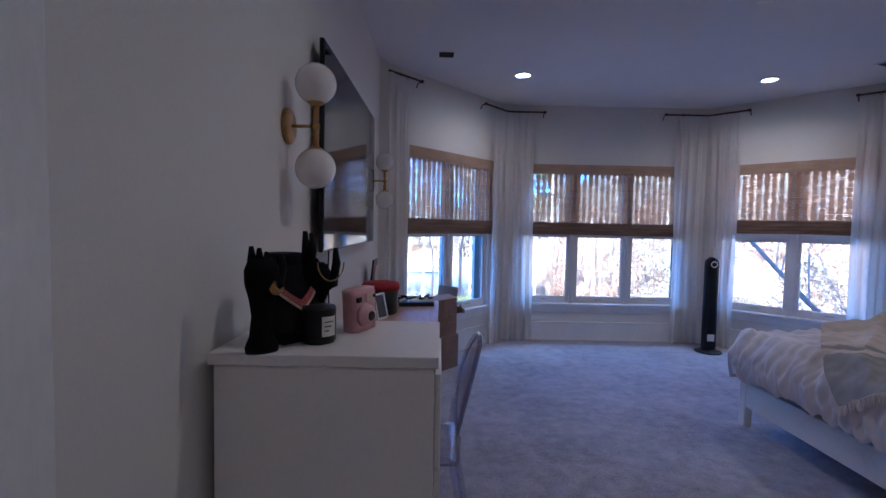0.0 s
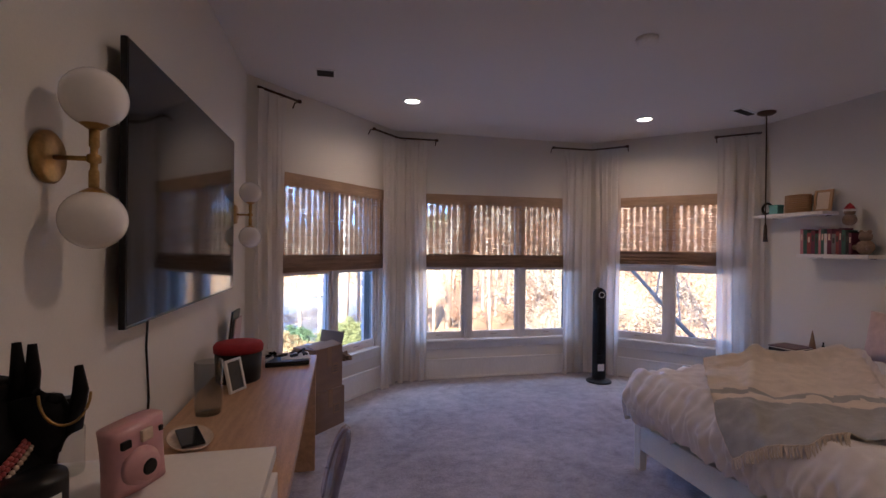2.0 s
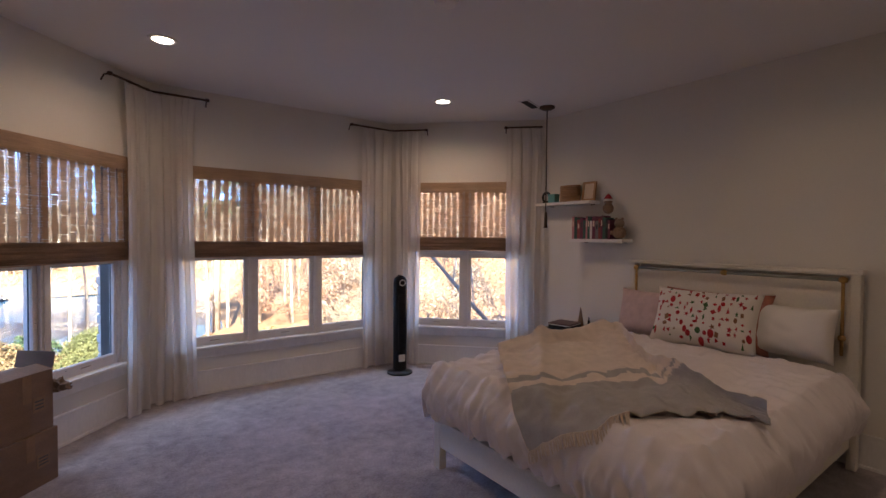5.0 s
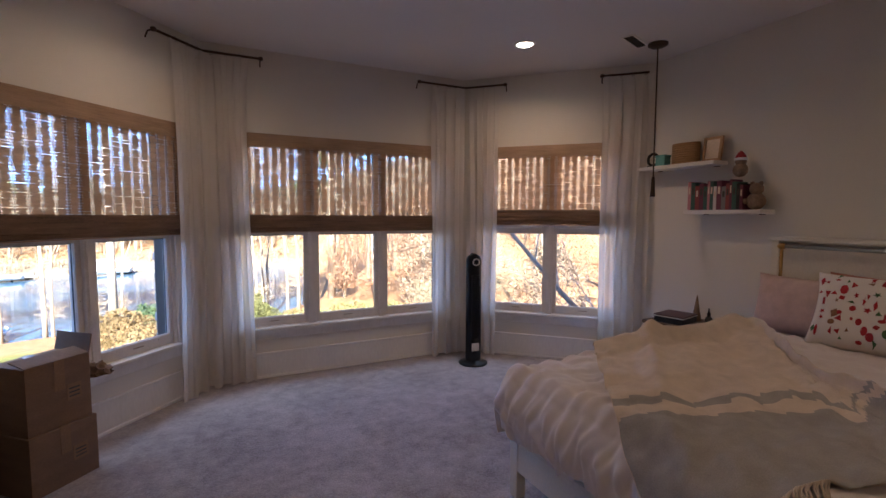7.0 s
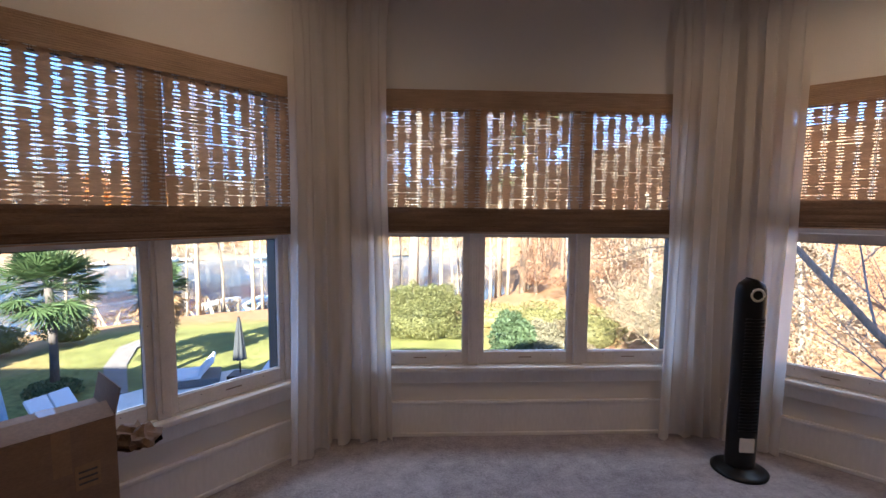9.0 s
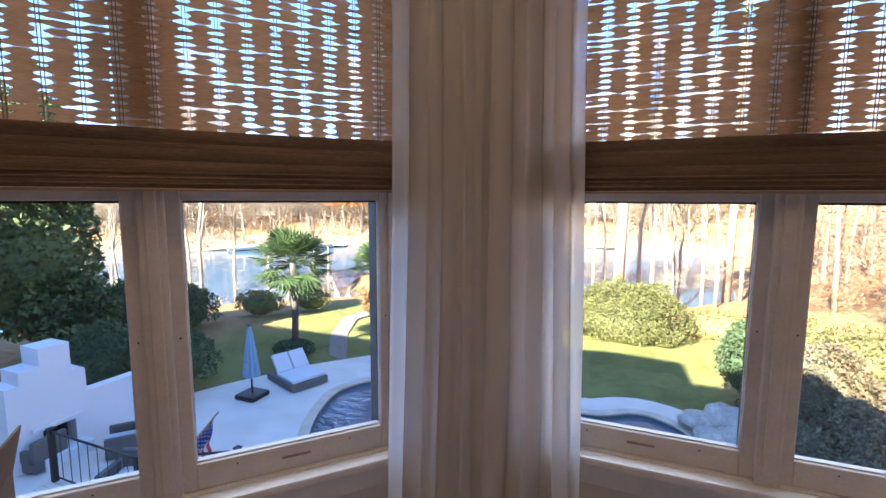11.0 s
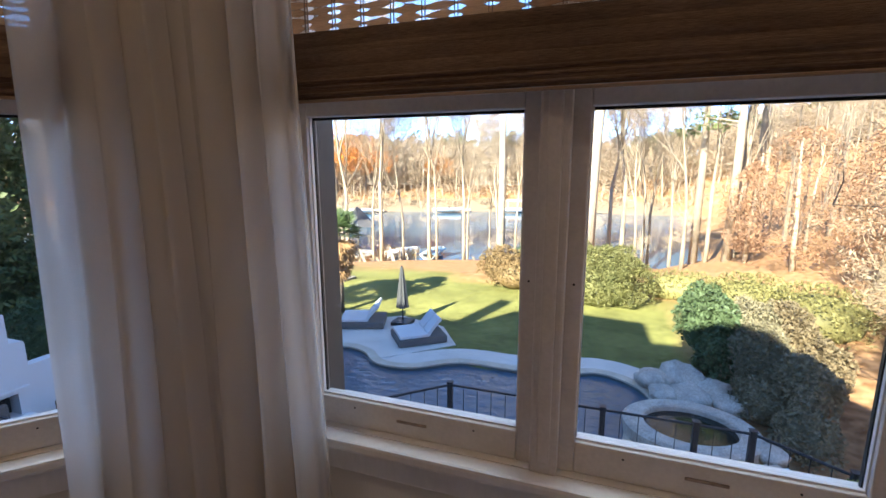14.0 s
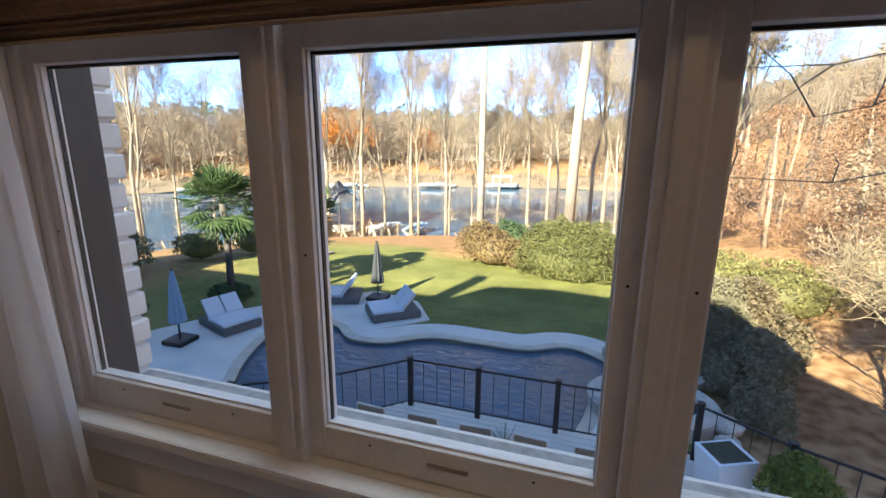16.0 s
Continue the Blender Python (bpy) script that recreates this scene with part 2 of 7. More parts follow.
def carpet_mat():
    """Cut pile: tufts about a centimetre wide, brushed into lighter and darker patches by feet."""
    m = mat("carpet", (0.4, 0.365, 0.385), 0.95, bump=0, sheen=0.25, spec=0.08)
    nd, ln = m.node_tree.nodes, m.node_tree.links
    b, tc = nd["Principled BSDF"], nd.new("ShaderNodeTexCoord")

    def noise_of(scale, detail, rough):
        nz = nd.new("ShaderNodeTexNoise")
        nz.inputs["Scale"].default_value, nz.inputs["Detail"].default_value, nz.inputs["Roughness"].default_value = scale, detail, rough
        ln.new(tc.outputs["Object"], nz.inputs[0])
        return nz.outputs[0]

    def weigh(src, k):
        o = nd.new("ShaderNodeMath")
        o.operation = "MULTIPLY"
        o.inputs[1].default_value = k
        ln.new(src, o.inputs[0])
        return o.outputs[0]

    def total(a, c):
        o = nd.new("ShaderNodeMath")
        ln.new(a, o.inputs[0])
        ln.new(c, o.inputs[1])
        return o.outputs[0]

    tuft, brushed, track = noise_of(75, 4, 0.75), noise_of(11, 5, 0.7), noise_of(1.6, 3, 0.6)
    mixed = total(total(weigh(tuft, 0.45), weigh(brushed, 0.45)), weigh(track, 0.35))
    rg = nd.new("ShaderNodeMapRange")
    rg.inputs[1].default_value, rg.inputs[2].default_value = 0.5, 0.76
    ln.new(mixed, rg.inputs[0])
    mx = nd.new("ShaderNodeMix")
    mx.data_type = "RGBA"
    mx.inputs[6].default_value, mx.inputs[7].default_value = (0.235, 0.212, 0.225, 1), (0.53, 0.485, 0.505, 1)
    ln.new(rg.outputs[0], mx.inputs[0])
    ln.new(mx.outputs[2], b.inputs["Base Color"])
    bp = nd.new("ShaderNodeBump")
    bp.inputs["Strength"].default_value, bp.inputs["Distance"].default_value = 0.9, 0.012
    ln.new(total(weigh(tuft, 0.7), weigh(brushed, 0.5)), bp.inputs["Height"])
    ln.new(bp.outputs[0], b.inputs["Normal"])
    return m


CARPET = carpet_mat()
BRASS = mat("aged_brass", (0.45, 0.28, 0.1), 0.35, 0.9, var=0.15, scale=20)
BRONZE = mat("dark_bronze", (0.09, 0.06, 0.045), 0.45, 0.7, var=0.2, scale=20)
OPAL = mat("opal_glass", (0.82, 0.78, 0.74), 0.12, var=0.02, bump=0.0, coat=0.4)
LACQ = mat("white_lacquer", (0.75, 0.71, 0.68), 0.4, var=0.03, scale=3, fine=90, bump=0.04, depth=0.0005)
OAK = mat("light_oak", (0.5, 0.3, 0.17), 0.45, var=0.18, scale=5, fine=50, stretch=(9, 0.8, 9), bump=0.12, depth=0.0008)
SCREEN = mat("dark_screen", (0.004, 0.004, 0.005), 0.06, var=0.05, bump=0.0, spec=0.4)
BLACKP = mat("black_plastic", (0.009, 0.009, 0.01), 0.38, var=0.2, scale=20, fine=200, spec=0.28)
VELVET = mat("black_velvet", (0.006, 0.0055, 0.006), 0.7, var=0.2, scale=30, spec=0.1)
PINK = mat("pink_plastic", (0.62, 0.33, 0.34), 0.35, var=0.05, scale=12)
REDLID = mat("red_felt", (0.36, 0.02, 0.03), 0.8, var=0.15, scale=30, fine=300)
PAPER = mat("paper_label", (0.7, 0.66, 0.6), 0.8, var=0.06, scale=30)
PEARL = mat("coral_beads", (0.5, 0.12, 0.12), 0.3, var=0.15, scale=60)
CREAM = mat("pearl_beads", (0.7, 0.55, 0.42), 0.25, var=0.1, scale=60)
CARD = mat("cardboard", (0.22, 0.135, 0.08), 0.8, var=0.14, scale=6, fine=90, stretch=(1, 1, 3), bump=0.2)
TAPE = mat("brown_tape", (0.3, 0.19, 0.11), 0.25, var=0.1)
BEDW = mat("cream_paint", (0.72, 0.68, 0.6), 0.45, var=0.05, scale=6, bump=0.06)
DUVET = mat("duvet_cotton", (0.72, 0.66, 0.66), 0.9, var=0.05, scale=5, fine=300, bump=0.25, depth=0.001, sheen=0.3)
SHEET = mat("cotton_sheet", (0.74, 0.7, 0.66), 0.9, var=0.04, scale=5, fine=300, bump=0.2, depth=0.001)
RUST = mat("rust_linen", (0.42, 0.17, 0.12), 0.9, var=0.12, scale=20, fine=300, bump=0.3)
ROSE = mat("rose_linen", (0.6, 0.45, 0.43), 0.9, var=0.1, scale=20, fine=300, bump=0.3)
THROWC = mat("throw_cream", (0.66, 0.56, 0.47), 0.95, var=0.1, scale=14, fine=260, bump=0.5, depth=0.002)
THROWG = mat("throw_grey", (0.36, 0.34, 0.325), 0.95, var=0.12, scale=14, fine=260, bump=0.5, depth=0.002)
SHEER = cloth_mat("sheer_linen", (0.84, 0.8, 0.76), 0.55, 0.13)
REED = blind_mat()
# Reed darkened for the unlit room side of the folds; shade in the colour.
REEDF = mat("shaded_reed_fold", (0.2, 0.123, 0.078), 0.75, var=0.35, scale=3, fine=60, stretch=(1, 1, 14), bump=0.6, depth=0.003)
GLASS = clear_mat("window_glass", (0.97, 0.98, 0.97))
ACRYL = clear_mat("clear_acrylic", (0.86, 0.86, 0.92), 0.03, 1.6)
VASE = clear_mat("vase_glass", (0.88, 0.9, 0.9), 0.04, 1.5)
LAMPGLOW = glow_mat("lamp_disc", (1, 0.86, 0.66), 3)
DARKWOOD = mat("dark_cane", (0.1, 0.06, 0.04), 0.5, var=0.25, scale=20, fine=120)
TEAL = mat("teal_card", (0.12, 0.34, 0.33), 0.6)
WOODF = mat("picture_frame_wood", (0.4, 0.22, 0.1), 0.5, stretch=(1, 1, 8))
PLUSH = mat("plush_brown", (0.3, 0.2, 0.14), 1.0, var=0.2, scale=40, fine=400, bump=0.8, depth=0.003)
SCREENG = mat("window_track", (0.055, 0.05, 0.045), 0.6, var=0.2, scale=18)

# ---- the room ----
X0, X1, YB = -0.33, 4.53, -2.2
A, B, C, D = Vector((-0.33, 4.412)), Vector((0.937, 5.80)), Vector((3.30, 5.80)), Vector((4.53, 4.57))
THICK = 0.26
Z_SILL, Z_GLASS0, Z_GLASS1, Z_UP0, Z_UP1, Z_HEAD = 0.44, 0.517, 1.222, 1.30, 1.965, 2.03
PANE_W, MULL = 0.516, 0.128
OUTLINE = [(X0, YB), (X1, YB), (X1, D.y), (C.x, C.y), (B.x, B.y), (X0, A.y)]

setting("floor", polygon(OUTLINE, -0.08, 0.0), CARPET, "grey-taupe cut pile carpet with tracked pile")
big = [(X0 - 0.2, YB - 0.2), (X1 + 0.2, YB - 0.2), (X1 + 0.2, D.y + 0.1), (C.x + 0.1, C.y + 0.2), (B.x - 0.1, B.y + 0.2), (X0 - 0.2, A.y + 0.1)]
setting("ceiling", polygon(big, CEILING, CEILING + 0.12), CEIL, "plain flat white painted ceiling")
setting("wall_left", box(X0 - THICK, X0, YB - THICK, A.y + 0.1, -0.08, CEILING), WALL, "plain off-white painted wall")
setting("wall_right", box(X1, X1 + THICK, YB - THICK, D.y + 0.1, -0.08, CEILING), WALL, "plain off-white painted wall")
setting("wall_back", box(X0, X1, YB - THICK, YB, -0.08, CEILING), WALL, "plain off-white painted wall")


def facet(p, q):
    """The pose of a bay wall seen from inside: x along it from p, y outwards."""
    d = (q - p).normalized()
    return Matrix(((d.x, -d.y, 0, p.x), (d.y, d.x, 0, p.y), (0, 0, 1, 0), (0, 0, 0, 1))), (q - p).length


LIFT = mat("worn_lift", (0.36, 0.29, 0.24), 0.6, var=0.2, scale=30)
REEDV = mat("reed_valance", (0.44, 0.3, 0.195), 0.8, var=0.22, scale=6, fine=90, stretch=(1, 1, 14), bump=0.6, depth=0.003)
# Outer sill greyed to tone down the lit strip seen past the glass.
SILLOUT = mat("dimmed_sill", (0.36, 0.35, 0.34), 0.85, var=0.25, scale=7, fine=50, bump=0.3)
BRICK = mat("white_painted_brick", (0.66, 0.64, 0.62), 0.8, var=0.1, scale=9, fine=60, bump=0.5, depth=0.004, rand=0.06)


def bay_wall(number, p, q, panes, name, shift=0.0):
    m, L = facet(p, q)
    width = panes * PANE_W + (panes - 1) * MULL + 0.11
    a, b = (L - width) / 2 + shift, (L + width) / 2 + shift
    bm = bmesh.new()
    for x0, x1, z0, z1 in ((-0.06, a, -0.08, CEILING), (b, L + 0.06, -0.08, CEILING), (a, b, -0.08, Z_SILL), (a, b, Z_HEAD, CEILING)):
        box(x0, x1, 0.0, 0.13, z0, z1, 0, bm)
    wall = setting(name, bm, WALL, "off-white painted bay wall below and above a window")
    wall.matrix_basis = m
    # outer leaf of painted brick beside the opening
    bm = bmesh.new()
    for x0, x1, z0, z1 in ((-0.16, a - 0.046, -0.08, CEILING), (b + 0.046, L + 0.16, -0.08, CEILING), (a - 0.046, b + 0.046, -0.08, Z_SILL - 0.03), (a - 0.046, b + 0.046, Z_HEAD, CEILING)):
        box(x0, x1, 0.135, 0.235, z0, z1, 0, bm)
    leaf = setting("outer_brickwork", bm, BRICK, "white painted brick outer wall")
    leaf.matrix_basis = m
    one = box(-0.055, 0.055, -0.1, 0.1, 0, 0.066, 0.006, seg=1)
    me = bpy.data.meshes.new("brick")
    one.to_mesh(me)
    one.free()
    me.materials.append(BRICK)
    for side, xb in ((0, a - 0.048), (1, b + 0.048)):
        for k in range(25):
            ob = new("brick", me)
            ob.parent = leaf
            off = (-0.045 if side == 0 else 0.045)
            ob.matrix_basis = pose(xb + off + (0.006 if k % 2 else 0), 0.163 + 0.004 * (k % 3), Z_SILL - 0.02 + k * 0.078, 0, 0, 90 * 0)
            ob.scale = (1, 0.85, 1)
    # window
    win = tagged(new(f"window_{number}"), f"{'triple' if panes == 3 else 'double'} white painted sash window with a deep sill", "window", kind="structure")
    win.matrix_basis = m
    g = 0.036
    bm = bmesh.new()
    box(a, a + 0.03, 0.0, 0.13, Z_SILL, Z_HEAD, 0.003, bm)
    box(b - 0.03, b, 0.0, 0.13, Z_SILL, Z_HEAD, 0.003, bm)
    box(a, b, 0.0, 0.13, Z_HEAD - 0.03, Z_HEAD, 0.003, bm)
    part("window_frame", bm, SASH, win)
    for k in range(panes - 1):
        xm = a + 0.055 + (k + 1) * PANE_W + k * MULL
        bm = box(xm + 0.034, xm + MULL - 0.034, -0.012, 0.12, Z_SILL, Z_HEAD, 0.006)
        box(xm + 0.05, xm + MULL - 0.05, -0.02, 0.0, Z_SILL + 0.03, Z_HEAD, 0.004, bm)
        part("mullion", bm, SASH, win)
    part("window_sill", box(a - 0.015, b + 0.015, -0.05, 0.0, Z_SILL - 0.028, Z_SILL, 0.008, box(a + 0.002, b - 0.002, -0.004, 0.07, Z_SILL - 0.028, Z_SILL + 0.002)), TRIM, win, "white painted window stool")
    part("outer_sill", box(a + 0.002, b - 0.002, 0.07, 0.2, Z_SILL - 0.028, Z_SILL - 0.012), SILLOUT, win, "grey outer sill, toned down against the daylight on it")
    part("apron", box(a - 0.03, b + 0.03, -0.018, 0.0, Z_SILL - 0.105, Z_SILL - 0.028, 0.005), TRIM, win)
    bm = bmesh.new()
    for x0, x1 in ((a - 0.045, a + 0.004), (b - 0.004, b + 0.045)):
        box(x0, x1, -0.018, 0.0, Z_SILL, Z_HEAD + 0.004, 0.005, bm)
    box(a - 0.045, b + 0.045, -0.02, 0.0, Z_HEAD - 0.004, Z_HEAD + 0.022, 0.005, bm)
    part("casing", bm, TRIM, win)
    for k in range(panes):
        x0 = a + 0.055 + k * (PANE_W + MULL)
        x1 = x0 + PANE_W
        for z0, z1, y0, nm in ((Z_GLASS0, Z_GLASS1, g, "lower_sash"), (Z_UP0, Z_UP1, g + 0.03, "upper_sash")):
            low = nm == "lower_sash"
            bm = bmesh.new()
            s = 0.037
            zb, zt = (z0 - 0.074 if low else z0 - 0.05, z1 + 0.05 if low else z1 + 0.04)
            box(x0 - s, x0, y0 - 0.022, y0 + 0.02, zb, zt, 0.004, bm)
            box(x1, x1 + s, y0 - 0.022, y0 + 0.02, zb, zt, 0.004, bm)
            box(x0, x1, y0 - 0.022, y0 + 0.02, zb, z0, 0.004, bm)
            box(x0, x1, y0 - 0.022, y0 + 0.02, z1, zt, 0.004, bm)
            sash = part(nm, bm, SASH, win)
            part("pane", box(x0 - 0.006, x1 + 0.006, y0 - 0.002, y0 + 0.002, z0 - 0.006, z1 + 0.006), GLASS, sash).visible_shadow = False
            bm = box(x0, x1, y0 + 0.003, y0 + 0.012, z1 - 0.006, z1, 0.0)
            box(x0, x0 + 0.003, y0 + 0.003, y0 + 0.012, z0, z1 - 0.006, 0.0, bm)
            box(x1 - 0.003, x1, y0 + 0.003, y0 + 0.012, z0, z1 - 0.006, 0.0, bm)
            part("gasket", bm, BLACKP, sash, "thin black glazing gasket")
            if low:
                for sx, sz in ((x0 + 0.1, z0 - 0.02), (x1 - 0.1, z0 - 0.02), (x0 - 0.018, (z0 + z1) / 2), (x1 + 0.018, (z0 + z1) / 2)):
                    part("screw", lathe([(0, 0), (0.0026, 0), (0.0022, 0.001), (0, 0.0012)], 8, m=pose(sx, y0 - 0.0225, sz, 90)), BLACKP, sash)
                part("glazing_bead", box(x0, x0 + 0.003, y0 - 0.012, y0 - 0.003, z0, z1, 0.001, box(x1 - 0.003, x1, y0 - 0.012, y0 - 0.003, z0, z1, 0.001, box(x0, x1, y0 - 0.012, y0 - 0.003, z0, z0 + 0.005, 0.001))), TRIM, sash)
                part("sash_lift", box((x0 + x1) / 2 - 0.04, (x0 + x1) / 2 + 0.04, y0 - 0.026, y0 - 0.022, z0 - 0.037, z0 - 0.03, 0.002), LIFT, sash, "worn finger lift")
                if k not in (0, panes - 1):
                    continue
                bm = box(x0 - 0.034, x0 - 0.003, y0 + 0.022, 0.134, z0 - 0.06, Z_UP1, 0.002)
                if k:
                    bm.free()
                    bm = box(x1 + 0.003, x1 + 0.034, y0 + 0.022, 0.134, z0 - 0.06, Z_UP1, 0.002)
                part("screen_track", bm, SCREENG, win, "dark grey metal track")
    return m, L, a, b


BAYS = [bay_wall(1, A, B, 2, "wall_bay_west", 0.018), bay_wall(2, B, C, 3, "wall_bay_north", -0.0185), bay_wall(3, C, D, 2, "wall_bay_east")]

# baseboards with a moulded cap
for m, L in [facet(A, B), facet(B, C), facet(C, D), facet(Vector((X0, 1.02)), A), facet(D, Vector((X1, YB)))]:
    bm = box(0, L, -0.016, 0, 0, 0.2, 0.002)
    box(0, L, -0.024, 0, 0.2, 0.222, 0.006, bm)
    box(0, L, -0.028, 0, 0, 0.022, 0.006, bm)
    setting("baseboard", bm, TRIM, "tall white painted baseboard").matrix_basis = m
# door beside the start of the walk
door = tagged(new("door_1"), "white painted panel door in a cased opening", "door", kind="structure")
bm = box(X0, X0 + 0.022, 0.90, 1.0, 0, 2.12, 0.006)
box(X0, X0 + 0.022, 0.0, 0.1, 0, 2.12, 0.006, bm)
box(X0, X0 + 0.022, 0.1, 0.9, 2.03, 2.12, 0.006, bm)
part("casing", bm, TRIM, door)
part("door_leaf", box(X0, X0 + 0.012, 0.1, 0.9, 0.01, 2.03, 0.003), TRIM, door)

# ceiling fittings
for lx, ly in DOWNLIGHTS:
    d = thing("recessed_downlight", "round white recessed ceiling light, switched on", "ceiling light", "recessed ceiling lights", pose(lx, ly, CEILING))
    part("trim_ring", lathe([(0.062, -0.002), (0.066, -0.009), (0.088, -0.006), (0.09, 0.0), (0.062, 0.0)]), TRIM, d, smooth=True)
    part("lens", lathe([(0.0, -0.004), (0.061, -0.003), (0.061, 0.0), (0.0, 0.0)]), LAMPGLOW, d, "glowing warm white lens")
for vx, vy, lx, ly, ang in ((0.24, 4.25, 0.15, 0.15, 0), (3.96, 4.28, 0.3, 0.1, 20)):
    v = thing("ceiling_vent", "small grey metal ceiling air vent", "vent", "ceiling vents", pose(vx, vy, CEILING, 0, 0, ang))
    bm = bmesh.new()
    for x0, x1, y0, y1 in ((-lx / 2, lx / 2, -ly / 2, -ly / 2 + 0.015), (-lx / 2, lx / 2, ly / 2 - 0.015, ly / 2), (-lx / 2, -lx / 2 + 0.015, -ly / 2 + 0.015, ly / 2 - 0.015), (lx / 2 - 0.015, lx / 2, -ly / 2 + 0.015, ly / 2 - 0.015)):
        box(x0, x1, y0, y1, -0.008, 0, 0.002, bm)
    part("frame", bm, TRIM, v)
    part("duct", box(-lx / 2 + 0.01, lx / 2 - 0.01, -ly / 2 + 0.01, ly / 2 - 0.01, -0.003, -0.001), BLACKP, v)
    for k in range(5):
        yy = -ly / 2 + 0.02 + (ly - 0.04) * (k + 0.5) / 5
        part("slat", box(-lx / 2 + 0.015, lx / 2 - 0.015, -0.0015, 0.0015, -0.006, 0.006, m=pose(0, yy, -0.006, 40)), SCREENG, v)
d = thing("smoke_detector", "white round ceiling smoke detector", "detector", m=pose(2.15, 3.2, CEILING))
part("housing", lathe([(0.0, -0.032), (0.045, -0.03), (0.062, -0.02), (0.066, 0), (0, 0)]), TRIM, d, smooth=True)


# ---- blinds, rods and curtains ----
def blind(m, L, a, b, low):
    w0, w1 = a - 0.05, b + 0.05
    t = thing("woven_blind", "brown woven reed blind, half lowered over the window", "blind", "woven blinds", m @ pose(0, -0.022, 0))
    part("headrail", box(w0 + 0.002, w1 - 0.002, -0.006, 0.04, 2.03, 2.058, 0.004), REEDV, t)
    part("valance", sheet(lambda u, v: (w0 + u * (w1 - w0), -0.013 + 0.0012 * math.sin(70 * v) + 0.001 * math.sin(11 * u), 1.955 + 0.107 * v), 30, 24, 0.004), REEDV, t)
    part("reed_cloth", sheet(lambda u, v: (w0 + u * (w1 - w0), 0.002 * math.sin(v * 40 + u * 5), low + 0.08 + v * (1.95 - low)), 24, 36), REED, t)
    # Folds and upper hem reeds wear the darker reed, shade included.
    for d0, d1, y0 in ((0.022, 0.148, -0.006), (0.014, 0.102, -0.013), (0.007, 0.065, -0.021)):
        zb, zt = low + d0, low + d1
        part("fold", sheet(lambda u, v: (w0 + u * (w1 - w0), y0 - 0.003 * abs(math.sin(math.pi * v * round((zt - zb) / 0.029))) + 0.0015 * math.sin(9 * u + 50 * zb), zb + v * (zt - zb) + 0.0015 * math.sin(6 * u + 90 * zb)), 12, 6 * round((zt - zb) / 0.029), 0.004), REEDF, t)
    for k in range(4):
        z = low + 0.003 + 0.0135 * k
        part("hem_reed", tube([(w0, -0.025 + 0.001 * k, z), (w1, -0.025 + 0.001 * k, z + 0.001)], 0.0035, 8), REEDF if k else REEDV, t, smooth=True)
    for k in range(math.ceil((w0 - 0.034) / 0.068), math.floor((w1 - 0.034) / 0.068) + 1):
        x = 0.034 + k * 0.068
        part("tie_cord", box(x - 0.0042, x - 0.0026, -0.006, -0.003, low + 0.15, 1.956, bm=box(x + 0.0026, x + 0.0042, -0.006, -0.003, low + 0.15, 1.956)), REEDF, t)


for n, (m, L, a, b) in enumerate(BAYS):
    blind(m, L, a, b, (1.245, 1.245, 1.3)[n])


def curtain(p, q, seed, name="sheer_curtain"):
    """One gathered panel from p to q, as points on the floor plan; hangs from the rod to the carpet."""
    rnd = random.Random(seed)
    p, q = Vector(p), Vector(q)
    d = (q - p).normalized()
    nrm = Vector((d.y, -d.x))
    L = (q - p).length
    p, q = p + nrm * CUR, q + nrm * CUR
    folds = max(3, round(L / 0.1))
    ph = [rnd.uniform(-0.5, 0.5) for _ in range(40)]
    flare = rnd.uniform(0.85, 1.12)

    def fn(u, v):
        z = 0.012 + v * 2.61
        head = max(0.0, (v - 0.9) / 0.1)
        wob = u + 0.03 * math.sin(7 * u + seed + 1.5 * v) * (1 - v)
        amp = (0.015 + 0.019 * (1 - v)) * (0.6 + 0.8 * abs(ph[int(wob * folds) % 40])) * (1 - 0.35 * head)
        turn = 2 * math.pi * folds * wob + (0.9 * math.sin(2.2 * v + seed + 4 * u) + 0.5 * math.sin(5 * v + 2 * seed)) * (1 - head)
        s = math.sin(turn) + 0.35 * math.sin(2.3 * turn + seed) * (1 - head) + 0.3 * head * math.sin(3 * turn)
        spread = 1 + (flare - 1) * (1 - v) ** 1.5 - 0.05 * math.sin(math.pi * v) + 0.03 * head
        along = L * (0.5 + (wob - 0.5) * spread) + 0.01 * math.cos(2 * turn)
        off = amp * s + 0.014 * math.sin(5 * u + 2 * v + seed)
        xy = p + d * along + nrm * off
        return (xy.x, xy.y, z + 0.006 * math.sin(seed + 14 * u))

    t = thing(name, "floor-length white sheer linen curtain, gathered on a rod", "curtain", "sheer curtains")
    part("drape", sheet(fn, folds * 18, 34), SHEER, t, smooth=True)
    for k in range(folds):
        xy = p + d * (L * (k + 0.5) / folds)
        bm = tube([(xy.x + 0.011 * math.cos(a), xy.y + 0.011 * math.sin(a) * nrm.y, 2.632 + 0.014 * math.sin(a)) for a in [i * math.pi / 4 for i in range(9)]], 0.0018, 5)
        part("ring", bm, BRONZE, t)


